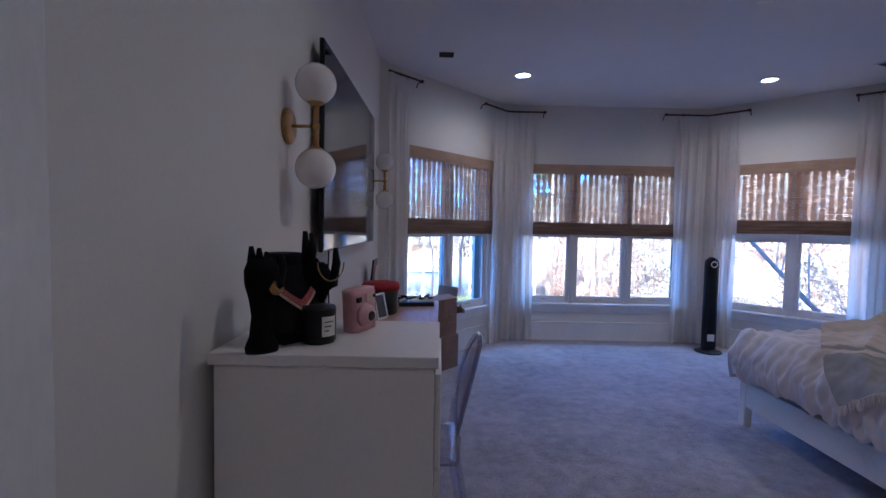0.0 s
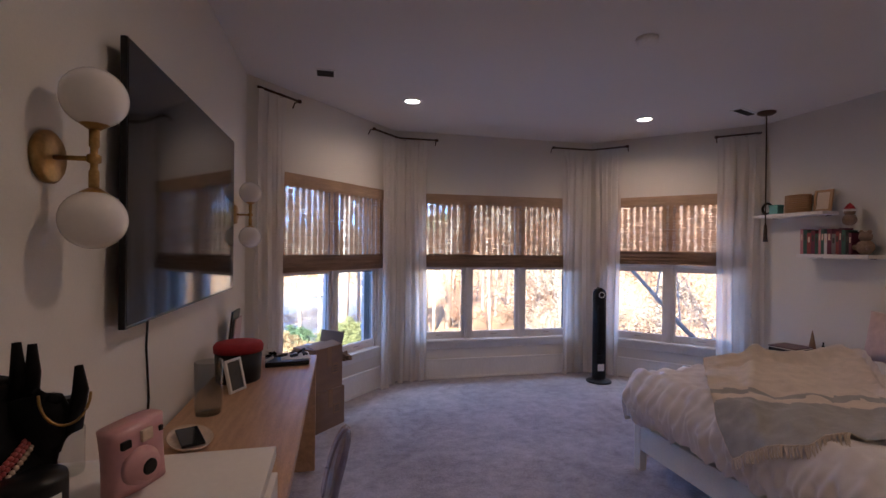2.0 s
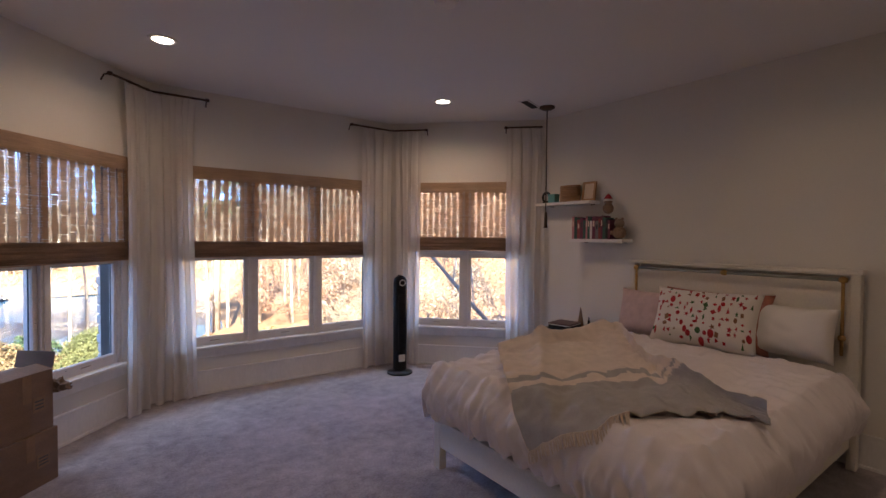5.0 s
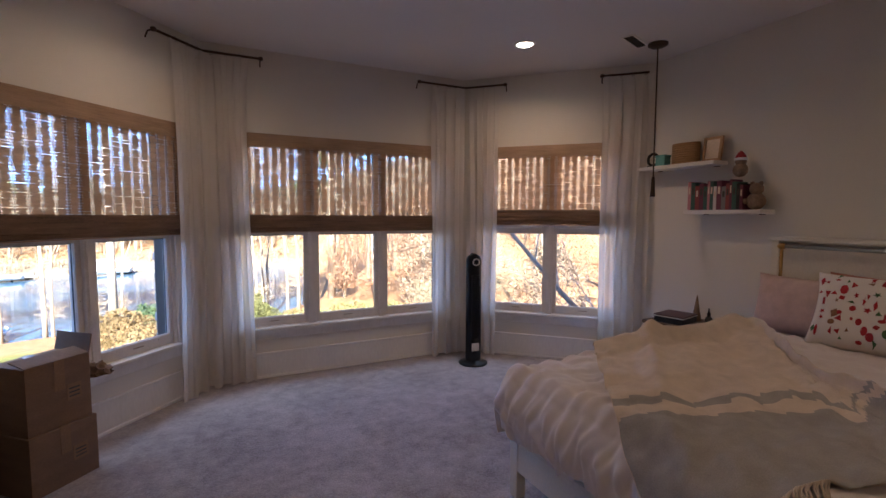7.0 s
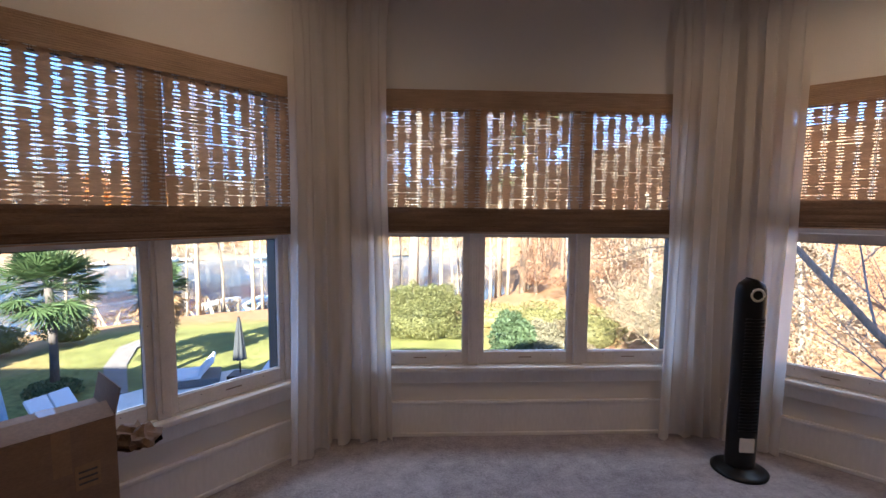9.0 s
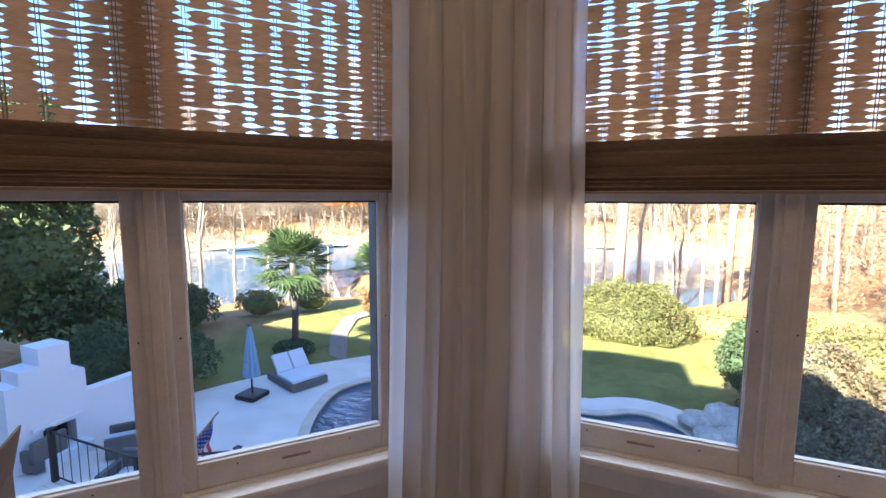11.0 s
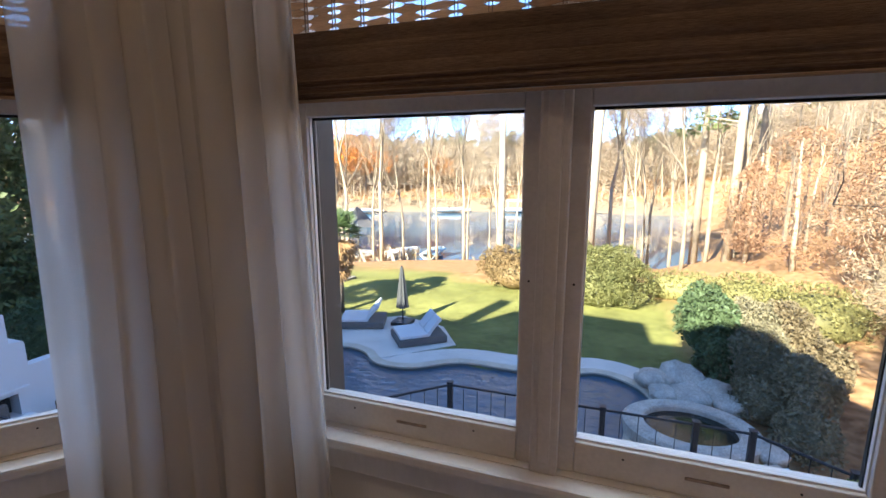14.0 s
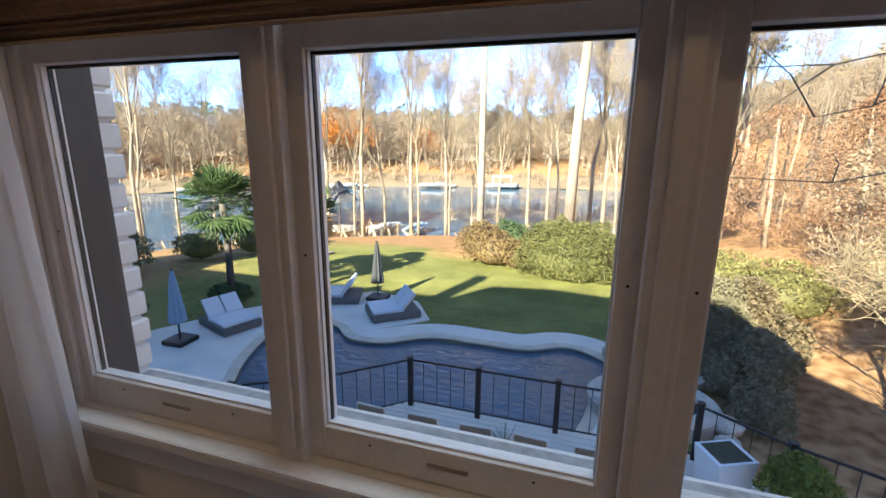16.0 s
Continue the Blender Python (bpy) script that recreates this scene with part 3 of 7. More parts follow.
def rod(points, ends):
    t = thing("curtain_rod", "dark bronze curtain rod with end caps on short brackets", "curtain rod", "curtain rods")
    for i, (p, q) in enumerate(zip(points, points[1:])):
        part("bar", tube([(*p, 2.645), (*q, 2.645)], 0.0095, 10), BRONZE, t, smooth=True)
    for e, out in ends:
        part("finial", lathe([(0.0, -0.014), (0.016, -0.012), (0.02, 0), (0.016, 0.012), (0, 0.014)], 12, at=(*e, 2.645)), BRONZE, t, smooth=True)
        o = Vector(e) + Vector(out) * 0.075
        part("bracket", tube([(*e, 2.645), (e[0] + out[0] * 0.05, e[1] + out[1] * 0.05, 2.64), (*o, 2.6)], 0.006, 6), BRONZE, t)


S = math.sqrt(0.5)
OFF = 0.075
CUR = 0.02


def on(p, d, s, inward):
    return (p.x + d[0] * s + inward[0] * OFF, p.y + d[1] * s + inward[1] * OFF)


dW = (B - A).normalized()
alW, backW = (dW.x, dW.y), (-dW.x, -dW.y)
inW, inN, inE = (dW.y, -dW.x), (0, -1), (-S, -S)
cornerM, cornerN = (B.x + 0.03, B.y - OFF), (C.x - 0.03, C.y - OFF)
rM1, rM2 = on(B, backW, 0.46, inW), on(B, (1, 0), 0.45, inN)
rN1, rN2 = on(C, (-1, 0), 0.52, inN), on(C, (S, -S), 0.43, inE)
rL1, rL0 = on(A, alW, 0.44, inW), on(A, alW, 0.04, inW)
rR1, rR0 = on(D, (-S, S), 0.43, inE), on(D, (-S, S), 0.04, inE)
outW = (-inW[0], -inW[1])
rod([rM1, cornerM, rM2], [(rM1, outW), (rM2, (0, 1))])
rod([rN1, cornerN, rN2], [(rN1, (0, 1)), (rN2, (S, S))])
rod([rL0, rL1], [(rL1, outW)])
rod([rR1, rR0], [(rR1, (S, S))])
curtain(on(B, backW, 0.355, inW), on(B, backW, 0.055, inW), 1)
curtain(on(B, (1, 0), 0.045, inN), on(B, (1, 0), 0.34, inN), 2)
curtain(on(C, (-1, 0), 0.39, inN), on(C, (-1, 0), 0.05, inN), 3)
curtain(on(C, (S, -S), 0.06, inE), on(C, (S, -S), 0.37, inE), 4)
curtain(on(A, alW, 0.01, inW), on(A, alW, 0.29, inW), 5)
curtain(on(D, (-S, S), 0.42, inE), on(D, (-S, S), 0.02, inE), 6)

# ---- furniture along the west wall ----
t = thing("dresser", "tall white lacquered dresser against the wall", "dresser")
part("body", box(-0.3, 0.212, 1.425, 1.805, 0.0, 1.0, 0.003), LACQ, t)
part("top", box(-0.31, 0.222, 1.415, 1.812, 1.0, 1.027, 0.003), LACQ, t)
for k in range(4):
    dr = part("drawer", box(0.213, 0.228, 1.44, 1.79, 0.05 + k * 0.235, 0.275 + k * 0.235, 0.003), LACQ, t)
DT = 1.027

t = thing("desk", "long light oak desk with slab ends", "desk")
part("desktop", box(-0.31, 0.214, 1.83, 3.904, 0.716, 0.751, 0.003), OAK, t)
part("side_panel", box(-0.31, 0.21, 3.865, 3.9, 0.0, 0.7155, 0.003), OAK, t)
part("side_panel", box(-0.31, 0.21, 1.835, 1.87, 0.0, 0.7155, 0.003), OAK, t)
part("back_panel", box(-0.29, -0.27, 1.871, 3.864, 0.3, 0.7155, 0.002), OAK, t)
part("drawer_box", box(-0.26, 0.2, 1.872, 2.2, 0.56, 0.7155, 0.003), OAK, t)
KT = 0.751


def sconce(y):
    t = thing("wall_sconce", "brass wall sconce with two white opal globes", "wall lamp", "wall sconces", pose(X0, y, 1.67))
    part("backplate", lathe([(0, 0), (0.063, 0), (0.063, 0.012), (0.055, 0.018), (0, 0.018)], 32, m=pose(0, 0, 0, 0, 90, 0)), BRASS, t, smooth=True)
    part("arm", tube([(0.015, 0, 0), (0.1, 0, 0)], 0.006, 10), BRASS, t, smooth=True)
    part("stem", lathe([(0, -0.086), (0.011, -0.086), (0.011, -0.03), (0.008, -0.025), (0.008, -0.012), (0.015, -0.008), (0.015, 0.008), (0.008, 0.012), (0.008, 0.025), (0.011, 0.03), (0.011, 0.086), (0, 0.086)], 16, at=(0.102, 0, 0)), BRASS, t, smooth=True)
    for s in (-1, 1):
        part("cup", lathe([(0.012, s * 0.07), (0.03, s * 0.082), (0.036, s * 0.092), (0.03, s * 0.094), (0.012, s * 0.08)], 20, at=(0.102, 0, 0)), BRASS, t, smooth=True)
        part("globe", lathe([(0.071 * math.sin(i * math.pi / 20), 0.071 * -math.cos(i * math.pi / 20)) for i in range(21)], 32, at=(0.102, 0, s * 0.147)), OPAL, t, smooth=True)


sconce(2.022)
sconce(4.03)

t = thing("television", "large flat black television on a wall mount, switched off", "television")
part("panel", box(-0.292, -0.272, 2.305, 3.746, 1.207, 2.09, 0.003), BLACKP, t)
part("screen", box(-0.2722, -0.2705, 2.312, 3.739, 1.218, 2.083), SCREEN, t)
part("rear_housing", box(-0.318, -0.292, 2.55, 3.5, 1.25, 1.8, 0.008), BLACKP, t)
part("wall_mount", box(-0.33, -0.318, 2.75, 3.3, 1.4, 1.75), BRONZE, t)
part("power_cable", tube([(-0.322, 2.62, 1.26), (-0.322, 2.6, 1.1), (-0.323, 2.63, 0.9), (-0.322, 2.6, 0.752)], 0.004, 6), BLACKP, t)

# ---- on the dresser ----
HANDP = [(0.0, 0.0), (0.034, 0.0), (0.036, 0.012), (0.027, 0.03), (0.022, 0.07), (0.027, 0.1), (0.036, 0.13), (0.037, 0.155), (0.028, 0.175), (0.0, 0.18)]


def ring_stand(x, y, z, rot, h, fingers, thumb, label):
    """A plain black display form on a flared foot, with prongs for rings."""
    bm = lathe([(r * (0.8 + 0.25 * h), q * h) for r, q in HANDP], 18)
    bmesh.ops.transform(bm, matrix=Matrix.Diagonal((1.15, 0.7, 1, 1)), verts=bm.verts)
    top = 0.16 * h
    for dx, dy, tall in fingers:
        tube([(dx, 0, top - 0.012), (dx + 0.004, dy * 0.4, top + tall * 0.55), (dx * 0.9, dy, top + tall)], [0.0115, 0.0105, 0.006], 9, bm)
    tube([(0.024, 0, 0.1 * h), (0.05, 0.002, 0.125 * h), (0.058, 0.003, 0.125 * h + thumb * 0.6), (0.055, 0.004, 0.125 * h + thumb)], [0.014, 0.0125, 0.0115, 0.006], 9, bm)
    ob = part("ring_display", bm, VELVET, None, "", True)
    ob.matrix_basis = pose(x, y, z, 0, 0, rot)
    return tagged(ob, label, "jewelry stand", "jewelry stands")


ring_stand(-0.192, 1.437, DT, 35, 1.28, [(-0.03, 0.004, 0.05), (-0.011, -0.01, 0.045), (0.008, -0.014, 0.035), (0.025, -0.012, 0.02)], 0.075, "black velvet ring display form with folded prongs").scale = (0.84, 0.84, 0.97)
ring_stand(-0.118, 1.607, DT, 8, 1.1, [(-0.026, -0.004, 0.105), (-0.009, 0.008, 0.1), (0.008, -0.018, 0.03), (0.024, -0.016, 0.02)], 0.1, "tall black velvet ring display form holding a thin gold chain")
t = thing("gold_chain", "thin gold chain hung over a display form", "jewelry", m=pose(-0.118, 1.607, DT, 0, 0, 8))
part("chain", tube([(0.012 + 0.034 * (1 - math.cos(a)), -0.024, 0.2 - 0.05 * math.sin(a)) for a in [i * math.pi / 12 for i in range(13)]], 0.0022, 6), BRASS, t, smooth=True)
t = thing("gold_bracelet", "stack of gold bracelets round a display form", "jewelry", m=pose(-0.158, 1.448, DT + 0.155, 20, 60, 20))
for k in range(3):
    part("bangle", tube([(0.015 * math.cos(a), 0.019 * math.sin(a), 0.006 * k - 0.012) for a in [i * math.pi / 8 for i in range(17)]], 0.004, 6), BRASS, t, smooth=True)

t = thing("necklace_bust", "black velvet necklace bust with coral and pearl strands", "jewelry stand", m=pose(-0.208, 1.605, DT, 0, 0, 50))
t.scale = (0.84, 0.84, 0.93)


def bust_pt(u, v, lift=0.0):
    """u round the front from side to side, v from the neck down."""
    a = math.pi * (u - 0.5)
    wide = 0.055 + 0.05 * (0.5 - 0.5 * math.cos(min(1, v / 0.55) * math.pi)) - 0.03 * max(0, v - 0.6)
    deep = 0.045 - 0.02 * v
    out = 0.02 + 0.105 * v ** 1.1
    return ((wide + lift) * math.sin(a), -out - (deep + lift) * math.cos(a), 0.24 - 0.21 * v - 0.05 * abs(math.sin(a)) ** 3 * (1 - v))


part("bust", sheet(bust_pt, 26, 18, 0.02), VELVET, t, smooth=True)
part("neck_top", lathe([(0, 0.236), (0.05, 0.24), (0.056, 0.232), (0.046, 0.17), (0, 0.17)], 24, at=(0, -0.024, 0)), VELVET, t, smooth=True)
part("foot", box(-0.07, 0.07, -0.13, 0.03, 0, 0.03, 0.006), VELVET, t)
part("stay", box(-0.03, 0.03, -0.03, -0.015, 0.02, 0.21, 0.003), VELVET, t)
for v0, v1, mm, nm in ((0.06, 0.62, PEARL, "coral_strand"), (0.12, 0.72, CREAM, "pearl_strand"), (0.09, 0.665, PEARL, "coral_strand")):
    bm = bmesh.new()
    for i in range(46):
        k = 2 * i / 45 - 1
        bmesh.ops.create_icosphere(bm, subdivisions=1, radius=0.0052, matrix=Matrix.Translation(bust_pt(0.5 + 0.43 * k, v1 - (v1 - v0) * abs(k) ** 1.15, 0.004)))
    part(nm, bm, mm, t, smooth=True)

t = thing("candle_jar", "black glass candle jar with a pale label", "candle", m=pose(-0.088, 1.545, DT, 0, 0, 0))
part("jar", lathe([(0, 0), (0.04, 0.0), (0.043, 0.006), (0.043, 0.085), (0.041, 0.092), (0, 0.094)], 32), BLACKP, t, smooth=True)
lab = part("label", sheet(lambda u, v: (0.0437 * math.cos(-1.15 + u * 0.95), 0.0437 * math.sin(-1.15 + u * 0.95), 0.02 + 0.05 * v), 10, 1), PAPER, t, "pale paper label")
for k in range(3):
    part("print_line", sheet(lambda u, v, k=k: (0.0441 * math.cos(-1.0 + u * (0.6 - 0.15 * k)), 0.0441 * math.sin(-1.0 + u * (0.6 - 0.15 * k)), 0.055 - 0.011 * k + 0.003 * v), 6, 1), SCREENG, lab)

t = thing("instant_camera", "pink plastic instant camera standing on the dresser", "camera", m=pose(-0.008, 1.69, DT, 0, -4, 62))
bm = sheet(lambda u, v: (math.copysign(abs(math.cos(2 * math.pi * u)) ** 0.5, math.cos(2 * math.pi * u)) * 0.054 * (1 - 0.09 * math.sin(math.pi * v)), math.copysign(abs(math.sin(2 * math.pi * u)) ** 0.6, math.sin(2 * math.pi * u)) * (0.027 + 0.004 * math.sin(3 * v)), 0.118 * v), 28, 8, closed=True)
bmesh.ops.holes_fill(bm, edges=bm.edges, sides=40)
body = part("body", bm, PINK, t, smooth=True)
part("lens_barrel", lathe([(0, 0), (0.034, 0), (0.032, 0.012), (0.024, 0.014), (0.023, 0.026), (0, 0.026)], 24, m=pose(-0.012, -0.026, 0.048, 90)), PINK, t, smooth=True)
part("lens", lathe([(0, 0), (0.014, 0), (0.012, 0.003), (0, 0.003)], 20, m=pose(-0.012, -0.052, 0.048, 90)), BLACKP, t)
part("viewfinder", box(-0.045, -0.028, -0.034, -0.026, 0.088, 0.102, 0.002), BLACKP, t)
part("flash", box(-0.008, 0.014, -0.035, -0.026, 0.086, 0.108, 0.003), CREAM, t)
part("sensor", box(0.03, 0.038, -0.032, -0.026, 0.09, 0.1, 0.002), BLACKP, t)

t = thing("perfume_bottle", "clear perfume bottle with a dark cap", "bottle", m=pose(-0.15, 1.76, DT))
part("flask", lathe([(0, 0), (0.026, 0), (0.028, 0.006), (0.028, 0.085), (0.012, 0.1), (0.01, 0.115), (0, 0.115)], 24), VASE, t, smooth=True)
part("cap", lathe([(0, 0.115), (0.014, 0.115), (0.014, 0.145), (0, 0.145)], 16), BLACKP, t)

# ---- on the desk ----
t = thing("oval_tray", "dark oval tray with a black phone on it", "tray", m=pose(-0.17, 2.58, KT, 0, 0, 25))
part("dish", sheet(lambda u, v: (0.075 * (0.02 + v) ** 0.6 * math.cos(2 * math.pi * u), 0.13 * (0.02 + v) ** 0.6 * math.sin(2 * math.pi * u), 0.001 + 0.018 * v ** 4), 28, 8, 0.003, True), CREAM, t, smooth=True)
t = thing("phone", "black phone lying in a tray", "phone", m=pose(-0.17, 2.58, KT + 0.014, 3, 0, 25))
part("shell", box(-0.038, 0.038, -0.078, 0.078, 0, 0.009, 0.003), BLACKP, t)
part("screen", box(-0.035, 0.035, -0.075, 0.075, 0.009, 0.0098), SCREEN, t)

t = thing("glass_vase", "clear cylindrical glass vase", "vase", m=pose(-0.185, 2.88, KT))
part("wall", lathe([(0, 0), (0.05, 0), (0.054, 0.01), (0.056, 0.22), (0.052, 0.22), (0.05, 0.02), (0, 0.018)], 28), VASE, t, smooth=True)
t = thing("photo_frame", "small white picture frame leaning back", "picture frame", m=pose(-0.125, 3.17, KT, -14, 0, 62))
bm = box(-0.055, -0.043, -0.008, 0.008, 0, 0.16, 0.002)
box(0.043, 0.055, -0.008, 0.008, 0, 0.16, 0.002, bm)
box(-0.043, 0.043, -0.008, 0.008, 0, 0.012, 0.002, bm)
box(-0.043, 0.043, -0.008, 0.008, 0.148, 0.16, 0.002, bm)
part("frame", bm, TRIM, t)
part("picture", box(-0.043, 0.043, -0.003, 0.003, 0.012, 0.148), SCREENG, t)
t = thing("storage_bin", "black round storage bin with a red felt lid", "box", m=pose(-0.165, 3.38, KT))
part("bin", lathe([(0, 0), (0.105, 0), (0.11, 0.006), (0.118, 0.165), (0, 0.165)], 36), BLACKP, t, smooth=True)
part("lid", lathe([(0.122, 0.155), (0.124, 0.185), (0.115, 0.2), (0.08, 0.206), (0, 0.207), (0, 0.165), (0.119, 0.165)], 36), REDLID, t, "red felt lid", smooth=True)
t = thing("leaning_folder", "dark folders standing against the wall", "folder", m=pose(-0.28, 3.78, KT, 0, 6, 0))
part("folder", box(-0.02, -0.008, -0.1, 0.1, 0, 0.32, 0.003), BLACKP, t)
part("folder", box(-0.004, 0.006, -0.06, 0.12, 0, 0.27, 0.003), ROSE, t)
t = thing("craft_kit", "open black kit of small metal tools and papers", "craft kit", m=pose(0.03, 3.72, KT, 0, 0, 8))
part("case", box(-0.11, 0.14, -0.1, 0.11, 0, 0.028, 0.006), BLACKP, t)
part("paper", box(-0.02, 0.15, -0.06, 0.12, 0.0285, 0.033, 0.001), PAPER, t)
rk = random.Random(3)
for k in range(16):
    x, y = rk.uniform(-0.1, 0.12), rk.uniform(-0.08, 0.1)
    part("tool", box(-0.03, 0.03, -0.006, 0.006, 0, 0.014, 0.003, m=pose(x, y, 0.034 + 0.004 * (k % 5), rk.uniform(-10, 10), rk.uniform(-25, 25), rk.uniform(0, 180))), (BLACKP, PAPER, SCREENG, VELVET)[k % 4], t)

# ---- clear chair tucked at the desk ----
t = thing("acrylic_chair", "transparent acrylic chair with an oval back", "chair", m=pose(0.235, 2.2, 0, 0, 0, 90))
part("seat", sheet(lambda u, v: (0.2 * (2 * u - 1) * (0.9 + 0.1 * v), 0.3 - 0.36 * (1 - v), 0.46 - 0.012 * math.sin(math.pi * u)), 10, 8, 0.012), ACRYL, t, smooth=True)
part("backrest", sheet(lambda u, v: (0.185 * math.cos(2 * math.pi * u) * (0.05 + 0.95 * v), -0.06 - 0.0 - 0.09 * (0.5 + 0.5 * math.sin(2 * math.pi * u) * v) + 0.02 * (math.cos(2 * math.pi * u) * v) ** 2, 0.70 + 0.19 * math.sin(2 * math.pi * u) * (0.05 + 0.95 * v)), 30, 6, 0.01, True), ACRYL, t, smooth=True)
part("back_rim", tube([(0.19 * math.cos(a), -0.06 - 0.09 * (0.5 + 0.5 * math.sin(a)) + 0.02 * math.cos(a) ** 2, 0.70 + 0.195 * math.sin(a)) for a in [i * math.pi / 16 for i in range(33)]], 0.009, 8), ACRYL, t, smooth=True)
for sx in (-1, 1):
    part("leg", tube([(sx * 0.17, 0.27, 0.455), (sx * 0.19, 0.3, 0)], [0.018, 0.013], 10), ACRYL, t, smooth=True)
    part("leg", tube([(sx * 0.17, -0.06, 0.56), (sx * 0.17, -0.05, 0.44), (sx * 0.185, -0.13, 0)], [0.014, 0.018, 0.013], 10), ACRYL, t, smooth=True)

# ---- boxes below the west window ----
ANG = 48


def carton(z, w, d, h, open_top, label, off):
    t = thing("cardboard_box", label, "box", "stacked cartons", pose(0.195 + off, 4.66, z, 0, 0, ANG))
    bm = box(-w / 2, w / 2, -d / 2, d / 2, 0, h, 0.004)
    part("carton", bm, CARD, t)
    part("tape", box(-0.025, 0.025, -d / 2 - 0.0015, d / 2 + 0.0015, h * 0.55, h + 0.0015), TAPE, t)
    part("printed_label", box(w * 0.1, w * 0.33, -d / 2 - 0.003, -d / 2 - 0.001, h * 0.35, h * 0.6), TAPE, t)
    for k in range(3):
        part("print_bar", box(w * 0.13, w * 0.3, -d / 2 - 0.004, -d / 2 - 0.0031, h * (0.4 + 0.06 * k), h * (0.42 + 0.06 * k)), SCREENG, t)
    if open_top:
        part("flap", box(-w / 2, w / 2, 0, 0.11, 0, 0.005, 0.001, m=pose(0, -d / 2, h, 12)), CARD, t)
        part("flap", box(0, 0.1, -d / 2, d / 2, 0, 0.005, 0.001, m=pose(w / 2, 0, h, 0, -78, 0)), CARD, t)


carton(0.0, 0.33, 0.27, 0.31, False, "brown cardboard box at the bottom of a stack", 0.0)
carton(0.311, 0.31, 0.25, 0.34, True, "opened brown cardboard box on top of another", -0.005)
t = thing("paper_packing", "crumpled brown packing paper sticking out of a box", "packing paper", m=pose(0.385, 4.8, 0.5, 0, 0, 20))
rp = random.Random(8)
bm = bmesh.new()
bmesh.ops.create_icosphere(bm, subdivisions=3, radius=0.075)
for v in bm.verts:
    v.co *= 0.7 + 0.6 * rp.random()
    v.co.z = max(v.co.z * 0.9, -0.0) 
part("crumple", bm, CARD, t)
t = thing("waste_bin", "black plastic waste bin with a pale liner rim", "bin", m=pose(-0.05, 4.2, 0))
part("bucket", lathe([(0, 0), (0.13, 0), (0.135, 0.01), (0.16, 0.55), (0.153, 0.55), (0.128, 0.02), (0, 0.02)], 28), BLACKP, t, smooth=True)
part("liner", lathe([(0.163, 0.51), (0.166, 0.555), (0.15, 0.56), (0.15, 0.5)], 28), SHEET, t, smooth=True)

# ---- tower fan ----
t = thing("tower_fan", "slim black tower fan on a round base", "fan", m=pose(3.175, 5.365, 0, 0, 0, -8))
part("base", lathe([(0, 0), (0.135, 0), (0.137, 0.012), (0.12, 0.02), (0.06, 0.03), (0.05, 0.045), (0, 0.045)], 36), BLACKP, t, smooth=True)
col = part("column", sheet(lambda u, v: (0.074 * math.cos(2 * math.pi * u) * (1 if v < 0.93 else math.sqrt(max(0, 1 - ((v - 0.93) / 0.07) ** 2)) * 0.85 + 0.15), 0.058 * math.sin(2 * math.pi * u), 0.04 + 1.0 * v), 28, 40, closed=True), BLACKP, t, smooth=True)
for k in range(34):
    part("louvre", box(-0.046, 0.046, -0.062, -0.05, 0.24 + k * 0.018, 0.247 + k * 0.018, 0.001), BLACKP, col)
part("display_ring", tube([(0.03 * math.cos(a), -0.061, 0.965 + 0.03 * math.sin(a)) for a in [i * math.pi / 10 for i in range(21)]], 0.006, 8), PAPER, t, "pale ring round the control dial", smooth=True)
part("dial", lathe([(0, 0), (0.024, 0), (0.022, 0.006), (0, 0.006)], 20, m=pose(0, -0.057, 0.965, 90)), BLACKP, t)
part("badge", box(-0.036, 0.036, -0.062, -0.052, 0.13, 0.205, 0.003), PAPER, t, "pale panel near the foot")

# ---- bed ----
BX0, BX1, BY0, BY1 = 2.31, 4.40, 1.93, 3.50
t = thing("bed", "cream painted bed with a low footboard and tall headboard", "bed")
part("footboard", box(BX0, BX0 + 0.045, BY0 + 0.05, BY1 - 0.05, 0.14, 0.29, 0.006, box(BX0 - 0.006, BX0 + 0.052, BY0, BY1, 0.29, 0.312, 0.006)), BEDW, t)
for yy in (BY0, BY1 - 0.06):
    part("post", box(BX0 - 0.004, BX0 + 0.05, yy, yy + 0.06, 0.0, 0.29, 0.005), BEDW, t)
    part("side_rail", box(BX0 + 0.05, BX1, yy + 0.012, yy + 0.042, 0.14, 0.29, 0.005), BEDW, t)
hb = part("headboard", box(BX1 + 0.03, BX1 + 0.07, BY0 + 0.02, BY1 - 0.06, 0.2, 1.2, 0.006), BEDW, t)
for yy in (BY0 - 0.02, BY1 - 0.08):
    part("headboard_post", box(BX1 + 0.01, BX1 + 0.085, yy, yy + 0.05, 0, 1.235, 0.006), BEDW, t)
part("top_rail", box(BX1, BX1 + 0.095, BY0 - 0.03, BY1 - 0.02, 1.235, 1.262, 0.005), BEDW, t)
part("brass_rail", tube([(BX1 - 0.015, BY0 + 0.05, 1.2), (BX1 - 0.015, BY1 - 0.1, 1.2)], 0.012, 12), mat("grey_lacquered_rail", (0.3, 0.32, 0.3), 0.3, 0.6), t, smooth=True)
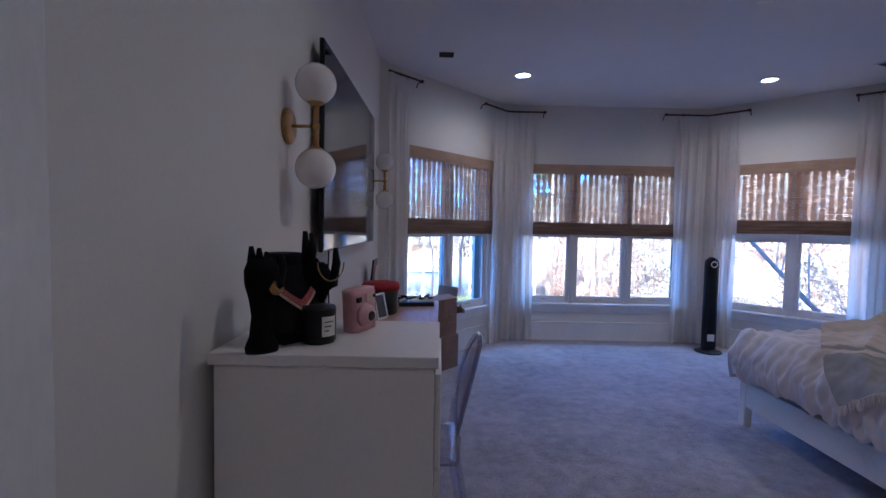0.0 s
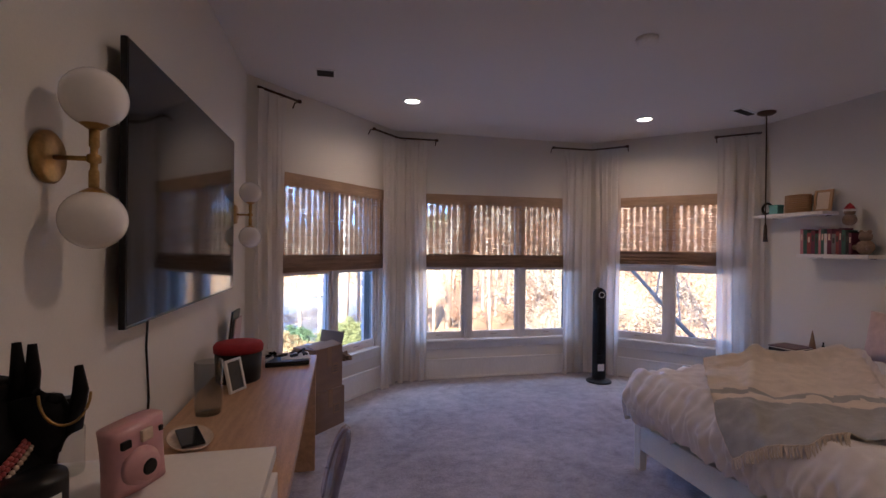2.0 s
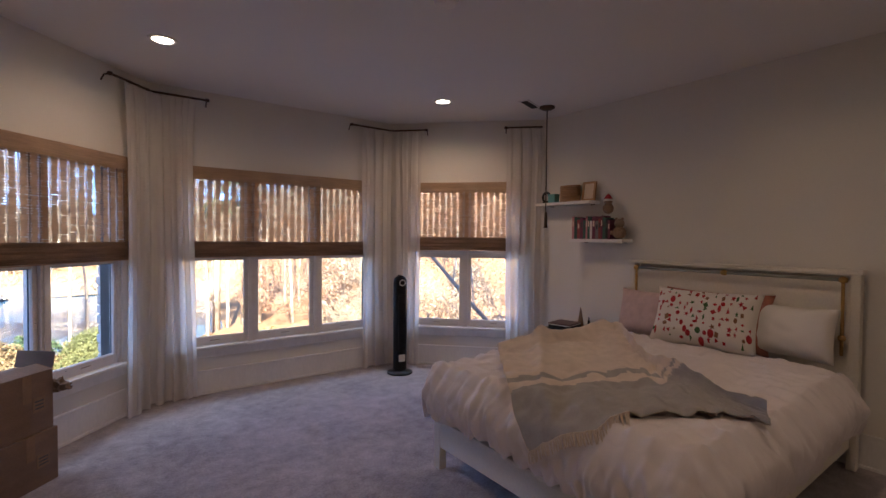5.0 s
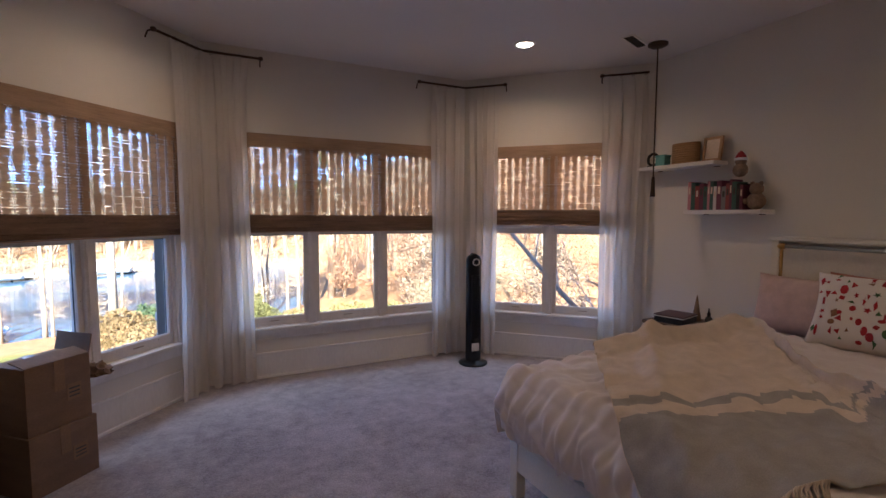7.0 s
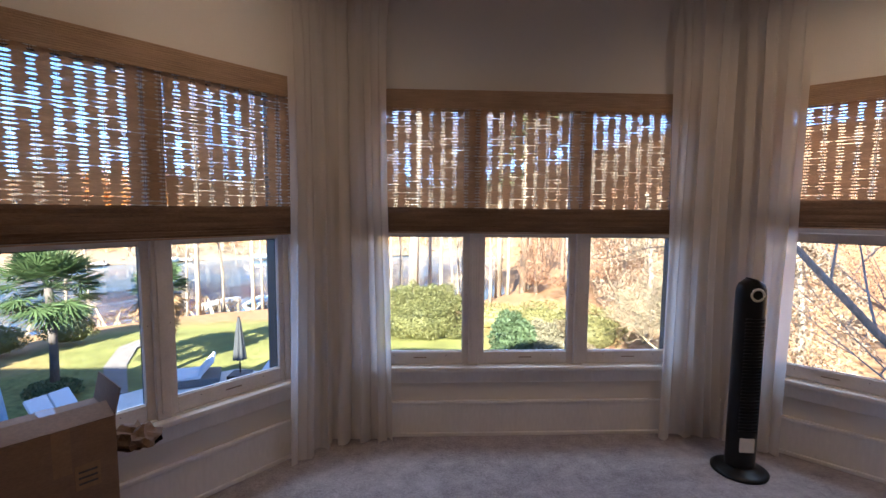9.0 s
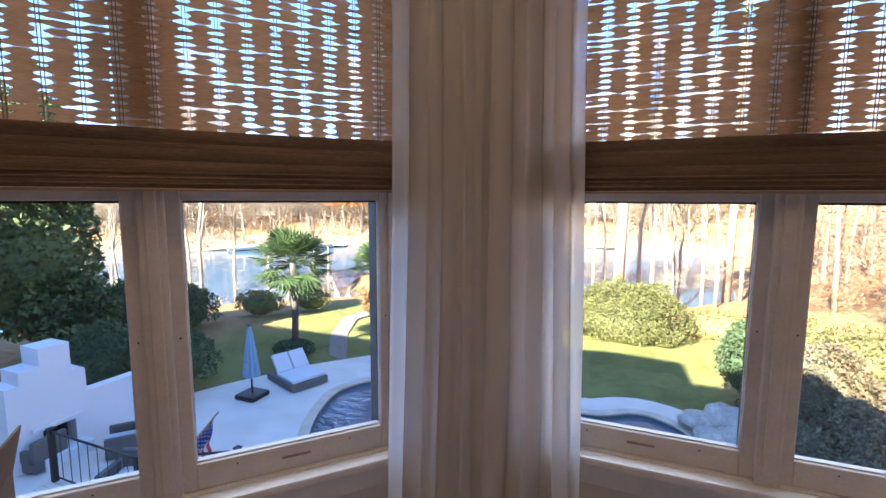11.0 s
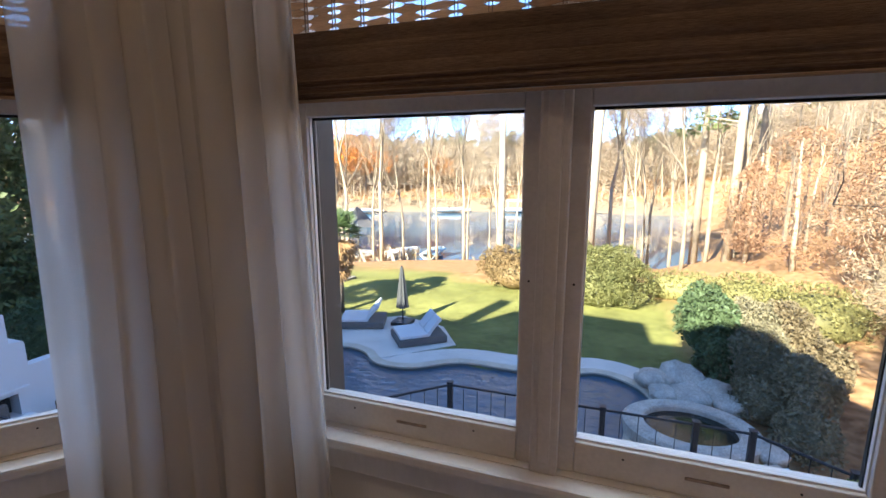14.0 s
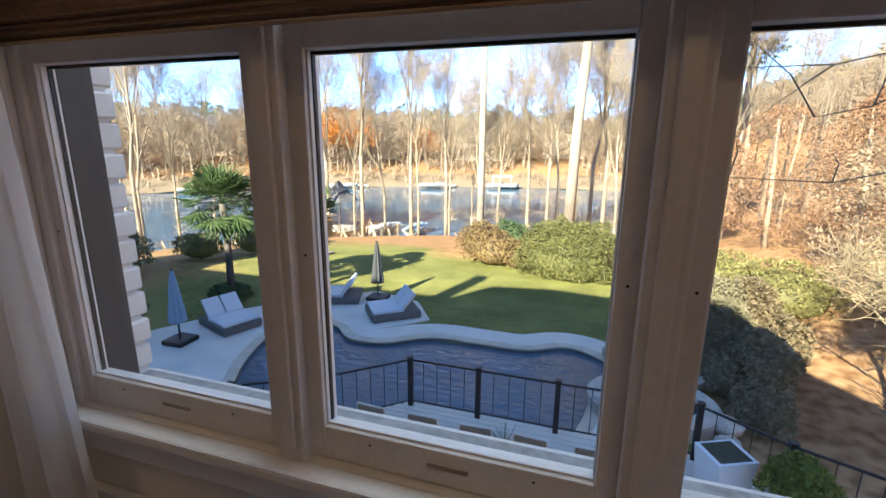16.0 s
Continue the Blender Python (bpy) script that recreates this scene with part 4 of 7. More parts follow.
for yy in (BY0 + 0.06, (BY0 + BY1) / 2 - 0.03, BY1 - 0.11):
    part("rail_collar", tube([(BX1 - 0.015, yy - 0.022, 1.2), (BX1 - 0.015, yy - 0.008, 1.2), (BX1 - 0.015, yy + 0.008, 1.2), (BX1 - 0.015, yy + 0.022, 1.2)], [0.014, 0.022, 0.022, 0.014], 12), BRASS, t, smooth=True)
    part("collar_stem", tube([(BX1 - 0.015, yy, 1.2), (BX1 + 0.031, yy, 1.2)], 0.009, 8), BRASS, t)
for yy in (BY0 + 0.06, BY1 - 0.11):
    part("side_bar", tube([(BX1 - 0.015, yy, 1.2), (BX1 - 0.015, yy, 0.72)], 0.01, 10), BRASS, t, smooth=True)
    part("bar_collar", lathe([(0, -0.02), (0.02, -0.014), (0.022, 0), (0.02, 0.014), (0, 0.02)], 12, at=(BX1 - 0.015, yy, 0.83)), BRASS, t, smooth=True)
    part("collar_stem", tube([(BX1 - 0.015, yy, 0.83), (BX1 + 0.031, yy, 0.83)], 0.008, 8), BRASS, t)
part("slat_base", box(BX0 + 0.052, BX1, BY0 + 0.05, BY1 - 0.05, 0.17, 0.23), BEDW, t)
t = thing("mattress", "white mattress on the bed frame", "mattress")
part("mattress_body", box(BX0 + 0.055, BX1 + 0.02, BY0 + 0.03, BY1 - 0.03, 0.231, 0.56, 0.05), SHEET, t, smooth=True)


def cloth_noise(x, y, s, k=0):
    return noise.noise((x * s, y * s, 7.3 * k))


def duvet_top(x, y):
    z = 0.672 + 0.032 * cloth_noise(x, y, 2.2) + 0.016 * cloth_noise(x, y, 6, 1) + 0.012 * cloth_noise(x + 2 * y, 3 * y, 5, 2) - 0.022 * abs(cloth_noise(1.4 * x - y, y + 0.4 * x, 5.5, 8)) - 0.012 * abs(cloth_noise(x + 1.7 * y, 0.6 * y - x, 9, 4)) + 0.008
    return z


def duvet_pt(u, v):
    """u along the bed from foot to head, v across; the puffed edges roll over the rails."""
    ov, foot_ov = 0.34, 0.34
    y0, y1, x0 = BY0 + 0.0, BY1 - 0.02, 2.33
    w = y1 - y0
    s, r = v * (w + 2 * ov) - ov, u * (1.8 + foot_ov) - foot_ov
    side = max(0.0, -s, s - w)
    toe = max(0.0, -r)
    x, y = x0 + max(r, 0.0), y0 + min(max(s, 0.0), w)

    def roll(d):
        """How far out and down cloth lies that has run d past the edge."""
        a = min(d / 0.12, math.pi / 2)
        return 0.085 * math.sin(a) + 0.035 * math.sin(min(1, max(0, d - 0.1) / 0.24) * math.pi), 0.085 * (1 - math.cos(a)) + max(0.0, d - 0.19) * 1.15 + 0.06 * min(1, d / 0.19)

    so, sd = roll(side)
    to, td = roll(toe)
    corner = 1 / (1 + 4 * min(side, toe))
    so, to = so * corner, to * corner
    sgn = 1 if s > w / 2 else -1
    wr = 0.5 * math.sin(26 * (x + 0.6 * sd * sgn) + 4 * cloth_noise(x, y, 2.5, 4)) + cloth_noise(x * 3 + y, sd * 2, 5, 5)
    wt = 0.5 * math.sin(24 * (y + 0.7 * td) + 4 * cloth_noise(y, x, 2.5, 9)) + cloth_noise(y * 3, td * 2, 5, 6)
    so += (0.014 * wr + 0.009 * math.sin(72 * x + 22 * sd + 4 * cloth_noise(x, sd, 5, 2)) + 0.005 * math.sin(131 * x - 31 * sd + 3 * cloth_noise(x, sd, 8, 3))) * min(1, sd * 6)
    to += (0.013 * wt + 0.011 * math.sin(68 * y + 24 * td + 4 * cloth_noise(y, td, 5, 2)) + 0.006 * math.sin(127 * y - 35 * td + 3 * cloth_noise(y, td, 8, 3))) * min(1, td * 6)
    crease = 0.007 * math.sin(64 * y + 6 * x + 5 * cloth_noise(x, y, 3, 7)) * math.exp(-(x - x0) / 0.22) + 0.006 * math.sin(60 * x - 8 * y + 5 * cloth_noise(x, y, 3, 6)) * math.exp(-min(y - y0, y1 - y) / 0.2)
    z = duvet_top(x, y) + crease - max(sd, td) - 0.25 * min(sd, td) + 0.012 * (wr * min(1, sd * 5) + wt * min(1, td * 5))
    return (x - to, y + sgn * so, max(z, 0.314))


t = thing("duvet", "rumpled white duvet spread over the bed", "duvet")
part("cover", sheet(duvet_pt, 230, 250), DUVET, t, smooth=True)


def along_line(points, v):
    k = min(int(v * (len(points) - 1)), len(points) - 2)
    f = v * (len(points) - 1) - k
    return Vector(points[k]).lerp(Vector(points[k + 1]), f)


LOW = [(2.06, 2.58), (2.17, 2.41), (2.27, 2.28), (2.42, 2.23), (2.6, 2.17), (2.75, 2.05), (2.8, 1.94), (2.79, 1.84)]
UPP = [(2.86, 3.54), (3.3, 3.56), (3.75, 3.53), (3.98, 3.46), (3.98, 3.3), (3.5, 2.84), (3.2, 2.4), (2.92, 1.9)]


def throw_pt(u, v):
    """A blanket lying slantwise across the foot half of the bed."""
    q = along_line(LOW, v) * (1 - u) + along_line(UPP, v) * u
    q += Vector((0.02 * math.sin(13 * v + 2), 0.02 * math.sin(9 * v)))
    z = duvet_top(q.x, q.y)
    if q.x < 2.33:
        past = 2.33 - q.x
        a = min(past / 0.12, math.pi / 2)
        z -= 0.085 * (1 - math.cos(a)) + max(0.0, past - 0.19) + 0.05 * min(1, past / 0.19)
        q.x = 2.33 - 0.1 * math.sin(a) - 0.045 * min(1, max(0, past - 0.08) / 0.15)
    if q.y > BY1 - 0.02:
        z -= 0.3 * (q.y - BY1 + 0.02)
    fall = math.sin(18 * v + 6 * u + 2 * cloth_noise(u, v, 5)) * (0.3 + 0.7 * u) * 0.014 + 0.012 * abs(cloth_noise(u * 5 + v * 3, v * 4 - u * 2, 1.5, 8)) ** 0.5
    ridge = math.exp(-((u - 0.93 + 0.05 * math.sin(9 * v)) / 0.05) ** 2) * (0.035 + 0.035 * abs(math.sin(7 * v))) + math.exp(-((u - 0.74 - 0.08 * math.sin(6 * v + 1)) / 0.025) ** 2) * 0.022 + math.exp(-((v - 0.12 - 0.05 * u) / 0.022) ** 2) * 0.05 * u
    return (q.x, q.y, z + 0.022 + fall + ridge + 0.02 * cloth_noise(u * 3, v * 6, 2, 3))


t = thing("throw_blanket", "cream and grey woven throw with fringe, crumpled over the bed", "blanket")
bm = sheet(throw_pt, 100, 130)
bm.faces.ensure_lookup_table()
for k, f in enumerate(bm.faces):
    u = (k // 130) / 100
    v = (k % 130) / 130
    grey = 0.22 + 0.12 * v + 0.6 * min(1, max(0, (v - 0.66) / 0.2))
    f.material_index = 1 if u < grey or grey + 0.055 < u < grey + 0.085 else 0
under = [[bm.verts.new(Vector(throw_pt(i / 100, j / 130)) - Vector((0, 0, 0.007))) for j in range(131)] for i in range(101)]
for i in range(100):
    for j in range(130):
        bm.faces.new((under[i][j], under[i][j + 1], under[i + 1][j + 1], under[i + 1][j]))
part("cloth", bm, [THROWC, THROWG], t, smooth=True)
bm = bmesh.new()
for i in range(80):
    x, y, z = throw_pt(0, 0.005 + 0.4 * i / 79)
    tube([(x, y, z), (x - 0.012, y + 0.004 * math.sin(i * 2.3), z - 0.012), (x - 0.024, y - 0.02 + 0.01 * math.sin(i * 1.7), z - 0.045)], 0.003, 4, bm)
part("fringe", bm, THROWC, t)


def pillow(x, y, z, w, h, puff, tilt, yaw, material, name, label, extra=None):
    t = thing(name, label, "pillow", "bed pillows", pose(x, y, z, 0, tilt, yaw))

    def fn(side):
        def one(u, v):
            a, b = 2 * u - 1, 2 * v - 1
            k = (1 - abs(a) ** 3.2) * (1 - abs(b) ** 3.2)
            pin = 1 - 0.06 * (1 - k)
            return (side * puff * k ** 0.55 * (1 + 0.12 * cloth_noise(a * 2, b * 2, 1.5, w)), a * w / 2 * (1 - 0.07 * (1 - b * b)) * pin, h / 2 + b * h / 2 * (1 - 0.09 * (1 - a * a)) * pin)
        return one
    bm = sheet(fn(1), 22, 16)
    merge(bm, sheet(fn(-1), 22, 16))
    bmesh.ops.remove_doubles(bm, verts=bm.verts, dist=1e-4)
    bmesh.ops.recalc_face_normals(bm, faces=bm.faces)
    part("cushion", bm, material, t, smooth=True)
    if extra:
        extra(t, fn(-1))
    return t


def print_motifs(t, at):
    """Small festive motifs on the pillow's face, kept as plain shapes."""
    cols = [mat("print_red", (0.42, 0.03, 0.04), 0.9), mat("print_green", (0.08, 0.16, 0.07), 0.9), mat("print_brown", (0.25, 0.13, 0.07), 0.9)]
    rr = random.Random(5)
    for i in range(15):
        for j in range(8):
            u, v = (i + 0.5 + rr.uniform(-0.35, 0.35)) / 15, (j + 0.5 + rr.uniform(-0.35, 0.35)) / 8
            if not (0.04 < u < 0.96 and 0.06 < v < 0.94):
                continue
            su, sv, kind = rr.uniform(0.012, 0.03), rr.uniform(0.02, 0.07), rr.randrange(4)
            own = bmesh.new()
            n = (9, 3, 10, 4)[kind]
            ring = []
            a0 = rr.uniform(0, 6)
            for k in range(n):
                a = a0 + k * 2 * math.pi / n
                f = 0.45 if kind == 2 and k % 2 else 1
                p = Vector(at(u + f * su * math.cos(a), v + f * sv * math.sin(a)))
                p.x -= 0.0025
                ring.append(own.verts.new(p))
            mid = Vector(at(u, v))
            mid.x -= 0.004
            c = own.verts.new(mid)
            for k in range(n):
                own.faces.new((c, ring[k], ring[(k + 1) % n]))
            part("motif", own, cols[rr.choice((0, 0, 0, 1, 2))], t)


pillow(4.26, 3.22, 0.62, 0.6, 0.42, 0.085, 14, 0, ROSE, "pillow", "pale rose linen pillow against the headboard")
pillow(4.26, 2.72, 0.63, 0.8, 0.46, 0.09, 14, 2, RUST, "pillow", "rust coloured linen pillow behind a printed one")
pillow(4.28, 2.24, 0.655, 0.52, 0.38, 0.085, 14, -3, SHEET, "pillow", "plain white cotton pillow against the headboard")
pillow(4.07, 2.72, 0.645, 0.76, 0.49, 0.12, 28, 8, SHEET, "printed_pillow", "white pillow printed with small red and green festive motifs", print_motifs)

# ---- east wall ----
def shelf(y0, y1, z, label):
    t = thing("wall_shelf", label, "shelf", "floating shelves")
    part("board", box(4.355, X1, y0, y1, z - 0.03, z, 0.003), LACQ, t)
    for yy in (y0 + 0.08, y1 - 0.08):
        part("hidden_bracket", box(X1 - 0.012, X1, yy - 0.02, yy + 0.02, z - 0.036, z - 0.0302), BRONZE, t)


shelf(3.87, 4.54, 1.815, "white floating shelf holding boxes and a framed picture")
shelf(3.52, 4.10, 1.443, "white floating shelf holding a row of books")
rb = random.Random(11)
bookcols = [mat("book_" + n, c, 0.6, var=0.1) for n, c in (("black", (0.02, 0.02, 0.025)), ("pink", (0.5, 0.2, 0.22)), ("plum", (0.14, 0.03, 0.06)), ("cream", (0.6, 0.55, 0.48)), ("green", (0.04, 0.1, 0.08)), ("grey", (0.18, 0.17, 0.17)), ("maroon", (0.25, 0.05, 0.05)), ("white", (0.66, 0.62, 0.58)))]


def book(x, y, z, th, dp, hh, cover, tilt=0):
    t = thing("book", "hardback book standing on a shelf", "book", "shelf books", pose(x, y, z, tilt))
    bm = box(0, dp, 0, th * 0.12, 0, hh, 0.0008)
    box(0, dp, th * 0.88, th, 0, hh, 0.0008, bm)
    box(-0.0015, 0.003, 0, th, 0, hh, 0.0008, bm)
    part("cover", bm, cover, t)
    part("pages", box(0.003, dp - 0.004, th * 0.12, th * 0.88, 0.003, hh - 0.004), PAPER, t)
    part("spine_print", box(-0.0022, -0.0015, th * 0.25, th * 0.75, hh * 0.55, hh * 0.8), CREAM if rb.random() < 0.6 else SCREENG, t)


y = 4.08
for k in range(15):
    th = rb.uniform(0.018, 0.036)
    y -= th + 0.001
    book(4.375, y, 1.443, th, rb.uniform(0.12, 0.14), rb.uniform(0.17, 0.225), bookcols[(k * 3 + rb.randrange(3)) % 8])
    if y < 3.66:
        break
t = thing("plush_toy", "small brown plush toy with a red knitted cap", "plush toy", m=pose(4.44, 3.72, 1.68, 0, 0, 0))
bm = bmesh.new()
for r, z, sx in ((0.05, 0.05, 1), (0.038, 0.115, 1)):
    bmesh.ops.create_uvsphere(bm, u_segments=14, v_segments=10, radius=r, matrix=Matrix.Translation((0, 0, z)))
part("body", bm, PLUSH, t, smooth=True)
part("cap", lathe([(0.04, 0.125), (0.036, 0.145), (0.018, 0.175), (0.0, 0.19)], 14), REDLID, t, smooth=True)
part("cap_trim", lathe([(0.038, 0.118), (0.045, 0.124), (0.045, 0.134), (0.036, 0.138)], 14), SHEET, t, smooth=True)
t = thing("bear_plush", "brown plush bear leaning beside the books", "plush toy", m=pose(4.44, 3.6, 1.443))
bm = bmesh.new()
for r, p in ((0.06, (0, 0, 0.06)), (0.045, (0, 0, 0.145)), (0.015, (0, 0.03, 0.185)), (0.015, (0, -0.03, 0.185)), (0.022, (-0.04, 0.05, 0.06)), (0.022, (-0.04, -0.05, 0.06))):
    bmesh.ops.create_uvsphere(bm, u_segments=12, v_segments=8, radius=r, matrix=Matrix.Translation(p))
part("body", bm, PLUSH, t, smooth=True)
t = thing("desk_clock", "small black round ornament on a shelf", "ornament", m=pose(4.44, 4.47, 1.815))
part("ring", tube([(0, 0.05 * math.cos(a), 0.065 + 0.05 * math.sin(a)) for a in [i * math.pi / 10 for i in range(21)]], 0.012, 8), BLACKP, t, smooth=True)
part("foot", box(-0.03, 0.03, -0.035, 0.035, 0, 0.016, 0.004), BLACKP, t)
t = thing("teal_box", "small teal gift box", "box", m=pose(4.4, 4.34, 1.815))
part("carton", box(-0.035, 0.035, -0.045, 0.045, 0, 0.07, 0.003), TEAL, t)
part("lid", box(-0.038, 0.038, -0.048, 0.048, 0.07, 0.088, 0.003), TEAL, t)
t = thing("woven_basket", "brown woven basket on a shelf", "basket", m=pose(4.44, 4.16, 1.815))
bm = bmesh.new()
for k in range(9):
    tube([((0.058 + 0.002 * (k % 2)) * math.cos(a), 0.11 * math.sin(a), 0.012 + 0.018 * k) for a in [i * math.pi / 12 for i in range(25)]], 0.0095, 6, bm)
part("weave", bm, WOODF, t, smooth=True)
part("filling", box(-0.045, 0.045, -0.09, 0.09, 0.1, 0.168, 0.02), THROWC, t)
t = thing("framed_picture", "wooden framed picture leaning on the wall", "picture frame", m=pose(4.45, 3.95, 1.815, 0, 8, 0))
bm = box(-0.01, 0.01, -0.075, -0.055, 0, 0.19, 0.002)
box(-0.01, 0.01, 0.055, 0.075, 0, 0.19, 0.002, bm)
box(-0.01, 0.01, -0.055, 0.055, 0, 0.02, 0.002, bm)
box(-0.01, 0.01, -0.055, 0.055, 0.17, 0.19, 0.002, bm)
part("frame", bm, WOODF, t)
part("picture", box(-0.002, 0.004, -0.055, 0.055, 0.02, 0.17), CREAM, t)

t = thing("pendant_light", "slim dark bronze pendant hanging on a long cord", "pendant lamp", m=pose(4.165, 4.237, CEILING))
part("canopy", lathe([(0, 0), (0.075, 0), (0.075, -0.014), (0.05, -0.028), (0.012, -0.034), (0, -0.034)], 28), BRONZE, t, smooth=True)
part("cord", tube([(0, 0, -0.03), (0, 0, -1.06)], 0.0055, 8), BRONZE, t, smooth=True)
part("socket", lathe([(0, -1.03), (0.011, -1.035), (0.014, -1.08), (0.016, -1.15), (0.02, -1.19), (0.0, -1.19)], 14), BRONZE, t, smooth=True)

t = thing("nightstand", "dark cane nightstand beside the bed", "nightstand", m=pose(4.28, 3.97, 0))
part("tabletop", box(-0.22, 0.22, -0.24, 0.24, 0.545, 0.575, 0.008), DARKWOOD, t)
for sx in (-0.19, 0.19):
    for sy in (-0.21, 0.21):
        part("leg", tube([(sx, sy, 0), (sx, sy, 0.546)], 0.017, 8), DARKWOOD, t, smooth=True)
for sy in (-0.21, 0.21):
    for s in (-1, 1):
        part("brace", tube([(s * 0.19, sy, 0.42), (s * 0.1, sy, 0.545)], 0.01, 6), DARKWOOD, t)
for s in (-1, 1):
    part("brace", tube([(-0.19, s * 0.21, 0.42), (-0.19, s * 0.1, 0.545)], 0.01, 6), DARKWOOD, t)
part("lower_shelf", box(-0.19, 0.19, -0.21, 0.21, 0.16, 0.18, 0.004), DARKWOOD, t)
t = thing("keepsake_box", "flat black box with a pale edge on a nightstand", "box", m=pose(4.22, 4.03, 0.575, 0, 0, 12))
part("base", box(-0.12, 0.12, -0.11, 0.11, 0, 0.045, 0.003), BLACKP, t)
part("band", box(-0.122, 0.122, -0.112, 0.112, 0.045, 0.053, 0.002), PAPER, t)
part("lid", box(-0.122, 0.122, -0.112, 0.112, 0.053, 0.062, 0.002), mat("dark_red_lid", (0.08, 0.02, 0.02), 0.4), t)
t = thing("paper_cone", "tan paper cone ornament", "ornament", m=pose(4.4, 3.98, 0.575))
part("cone", lathe([(0, 0), (0.036, 0), (0.03, 0.03), (0.003, 0.2), (0, 0.2)], 18), CARD, t, smooth=True)
t = thing("dropper_bottle", "small dark dropper bottle", "bottle", m=pose(4.34, 3.84, 0.575))
part("flask", lathe([(0, 0), (0.026, 0), (0.026, 0.05), (0.012, 0.065), (0, 0.065)], 18), SCREENG, t, smooth=True)
part("cap", lathe([(0, 0.065), (0.013, 0.065), (0.012, 0.09), (0.006, 0.1), (0.005, 0.125), (0, 0.128)], 14), BLACKP, t, smooth=True)

# ---- outside: materials ----


def ground_mat():
    """Lawn near the pool, leaf litter and bare soil further out."""
    m = mat("lawn_and_leaf_litter", (0.19, 0.19, 0.06), 0.95, var=0.3, scale=0.5, fine=5, bump=0.5, depth=0.03, spec=0.1)
    nd, ln = m.node_tree.nodes, m.node_tree.links
    b = nd["Principled BSDF"]
    grass = b.inputs["Base Color"].links[0].from_socket
    geo, nz, sep = nd.new("ShaderNodeNewGeometry"), nd.new("ShaderNodeTexNoise"), nd.new("ShaderNodeSeparateXYZ")
    ln.new(geo.outputs["Position"], sep.inputs[0])
    nz.inputs["Scale"].default_value, nz.inputs["Detail"].default_value = 0.25, 5
    ln.new(geo.outputs["Position"], nz.inputs[0])

    def rng(src, a, c):
        r = nd.new("ShaderNodeMapRange")
        r.inputs[1].default_value, r.inputs[2].default_value = a, c
        ln.new(src, r.inputs[0])
        return r.outputs[0]

    def op(kind, a, c):
        o = nd.new("ShaderNodeMath")
        o.operation = kind
        for i, v in enumerate((a, c)):
            if isinstance(v, (int, float)):
                o.inputs[i].default_value = v
            else:
                ln.new(v, o.inputs[i])
        return o.outputs[0]

    jit = op("MULTIPLY", op("SUBTRACT", nz.outputs[0], 0.5), 9.0)
    far = rng(op("ADD", op("ADD", sep.outputs[1], op("MULTIPLY", sep.outputs[0], 0.25)), jit), 28.5, 31.0)
    east = rng(op("ADD", sep.outputs[0], op("MULTIPLY", jit, 0.25)), 4.6, 6.0)
    west = rng(op("ADD", op("MULTIPLY", sep.outputs[0], -1.0), jit), 15.0, 19.0)
    fac = op("MAXIMUM", op("MAXIMUM", far, east), op("MULTIPLY", west, 0.8))
    n2 = nd.new("ShaderNodeTexNoise")
    n2.inputs["Scale"].default_value, n2.inputs["Detail"].default_value = 3.0, 6
    ln.new(geo.outputs["Position"], n2.inputs[0])
    litter = nd.new("ShaderNodeMix")
    litter.data_type = "RGBA"
    litter.inputs[6].default_value, litter.inputs[7].default_value = (0.19, 0.1, 0.045, 1), (0.4, 0.235, 0.12, 1)
    ln.new(rng(n2.outputs[0], 0.35, 0.65), litter.inputs[0])
    mix = nd.new("ShaderNodeMix")
    mix.data_type = "RGBA"
    ln.new(fac, mix.inputs[0])
    ln.new(grass, mix.inputs[6])
    ln.new(litter.outputs[2], mix.inputs[7])
    ln.new(mix.outputs[2], b.inputs["Base Color"])
    return m


def water_mat(name, col, scale, strength, rough=0.04):
    m = mat(name, col, rough, var=0.15, scale=0.2, fine=scale, bump=strength, depth=0.05, spec=0.42, stretch=(1, 1.6, 1))
    return m


GROUND = ground_mat()
CONC = mat("pale_concrete", (0.7, 0.64, 0.56), 0.85, var=0.12, scale=1.2, fine=40, bump=0.2, depth=0.003)
COPING = mat("coping_stone", (0.58, 0.49, 0.37), 0.8, var=0.15, scale=2.5, fine=40, bump=0.3, depth=0.004, rand=0.08)
TILE = mat("pool_tile", (0.1, 0.12, 0.11), 0.4, var=0.2, scale=6)
POOLW = water_mat("pool_water", (0.06, 0.105, 0.15), 2.6, 1.0)
LAKEW = water_mat("lake_water", (0.05, 0.11, 0.175), 0.7, 0.5, 0.08)
ROCK = mat("pale_rock", (0.52, 0.45, 0.37), 0.85, var=0.25, scale=2.5, fine=20, bump=0.6, depth=0.03)
IRON = mat("black_iron", (0.016, 0.016, 0.017), 0.5, 0.3, var=0.2, scale=30)
DECK = mat("deck_board", (0.64, 0.57, 0.48), 0.8, var=0.15, scale=3, fine=40, stretch=(1, 8, 1), rand=0.12)
STUCCO = mat("white_stucco", (0.74, 0.73, 0.72), 0.85, var=0.05, scale=2, fine=60, bump=0.3, depth=0.004)
SOOT = mat("soot", (0.02, 0.018, 0.016), 0.9, var=0.3, scale=6)
WICKER = mat("grey_wicker", (0.14, 0.13, 0.12), 0.8, var=0.25, scale=25, fine=120, bump=0.6)
CUSH = mat("outdoor_cushion", (0.62, 0.62, 0.62), 0.9, var=0.05, scale=6)
BLUEC = mat("pale_blue_canvas", (0.22, 0.34, 0.44), 0.9, var=0.1, scale=8)
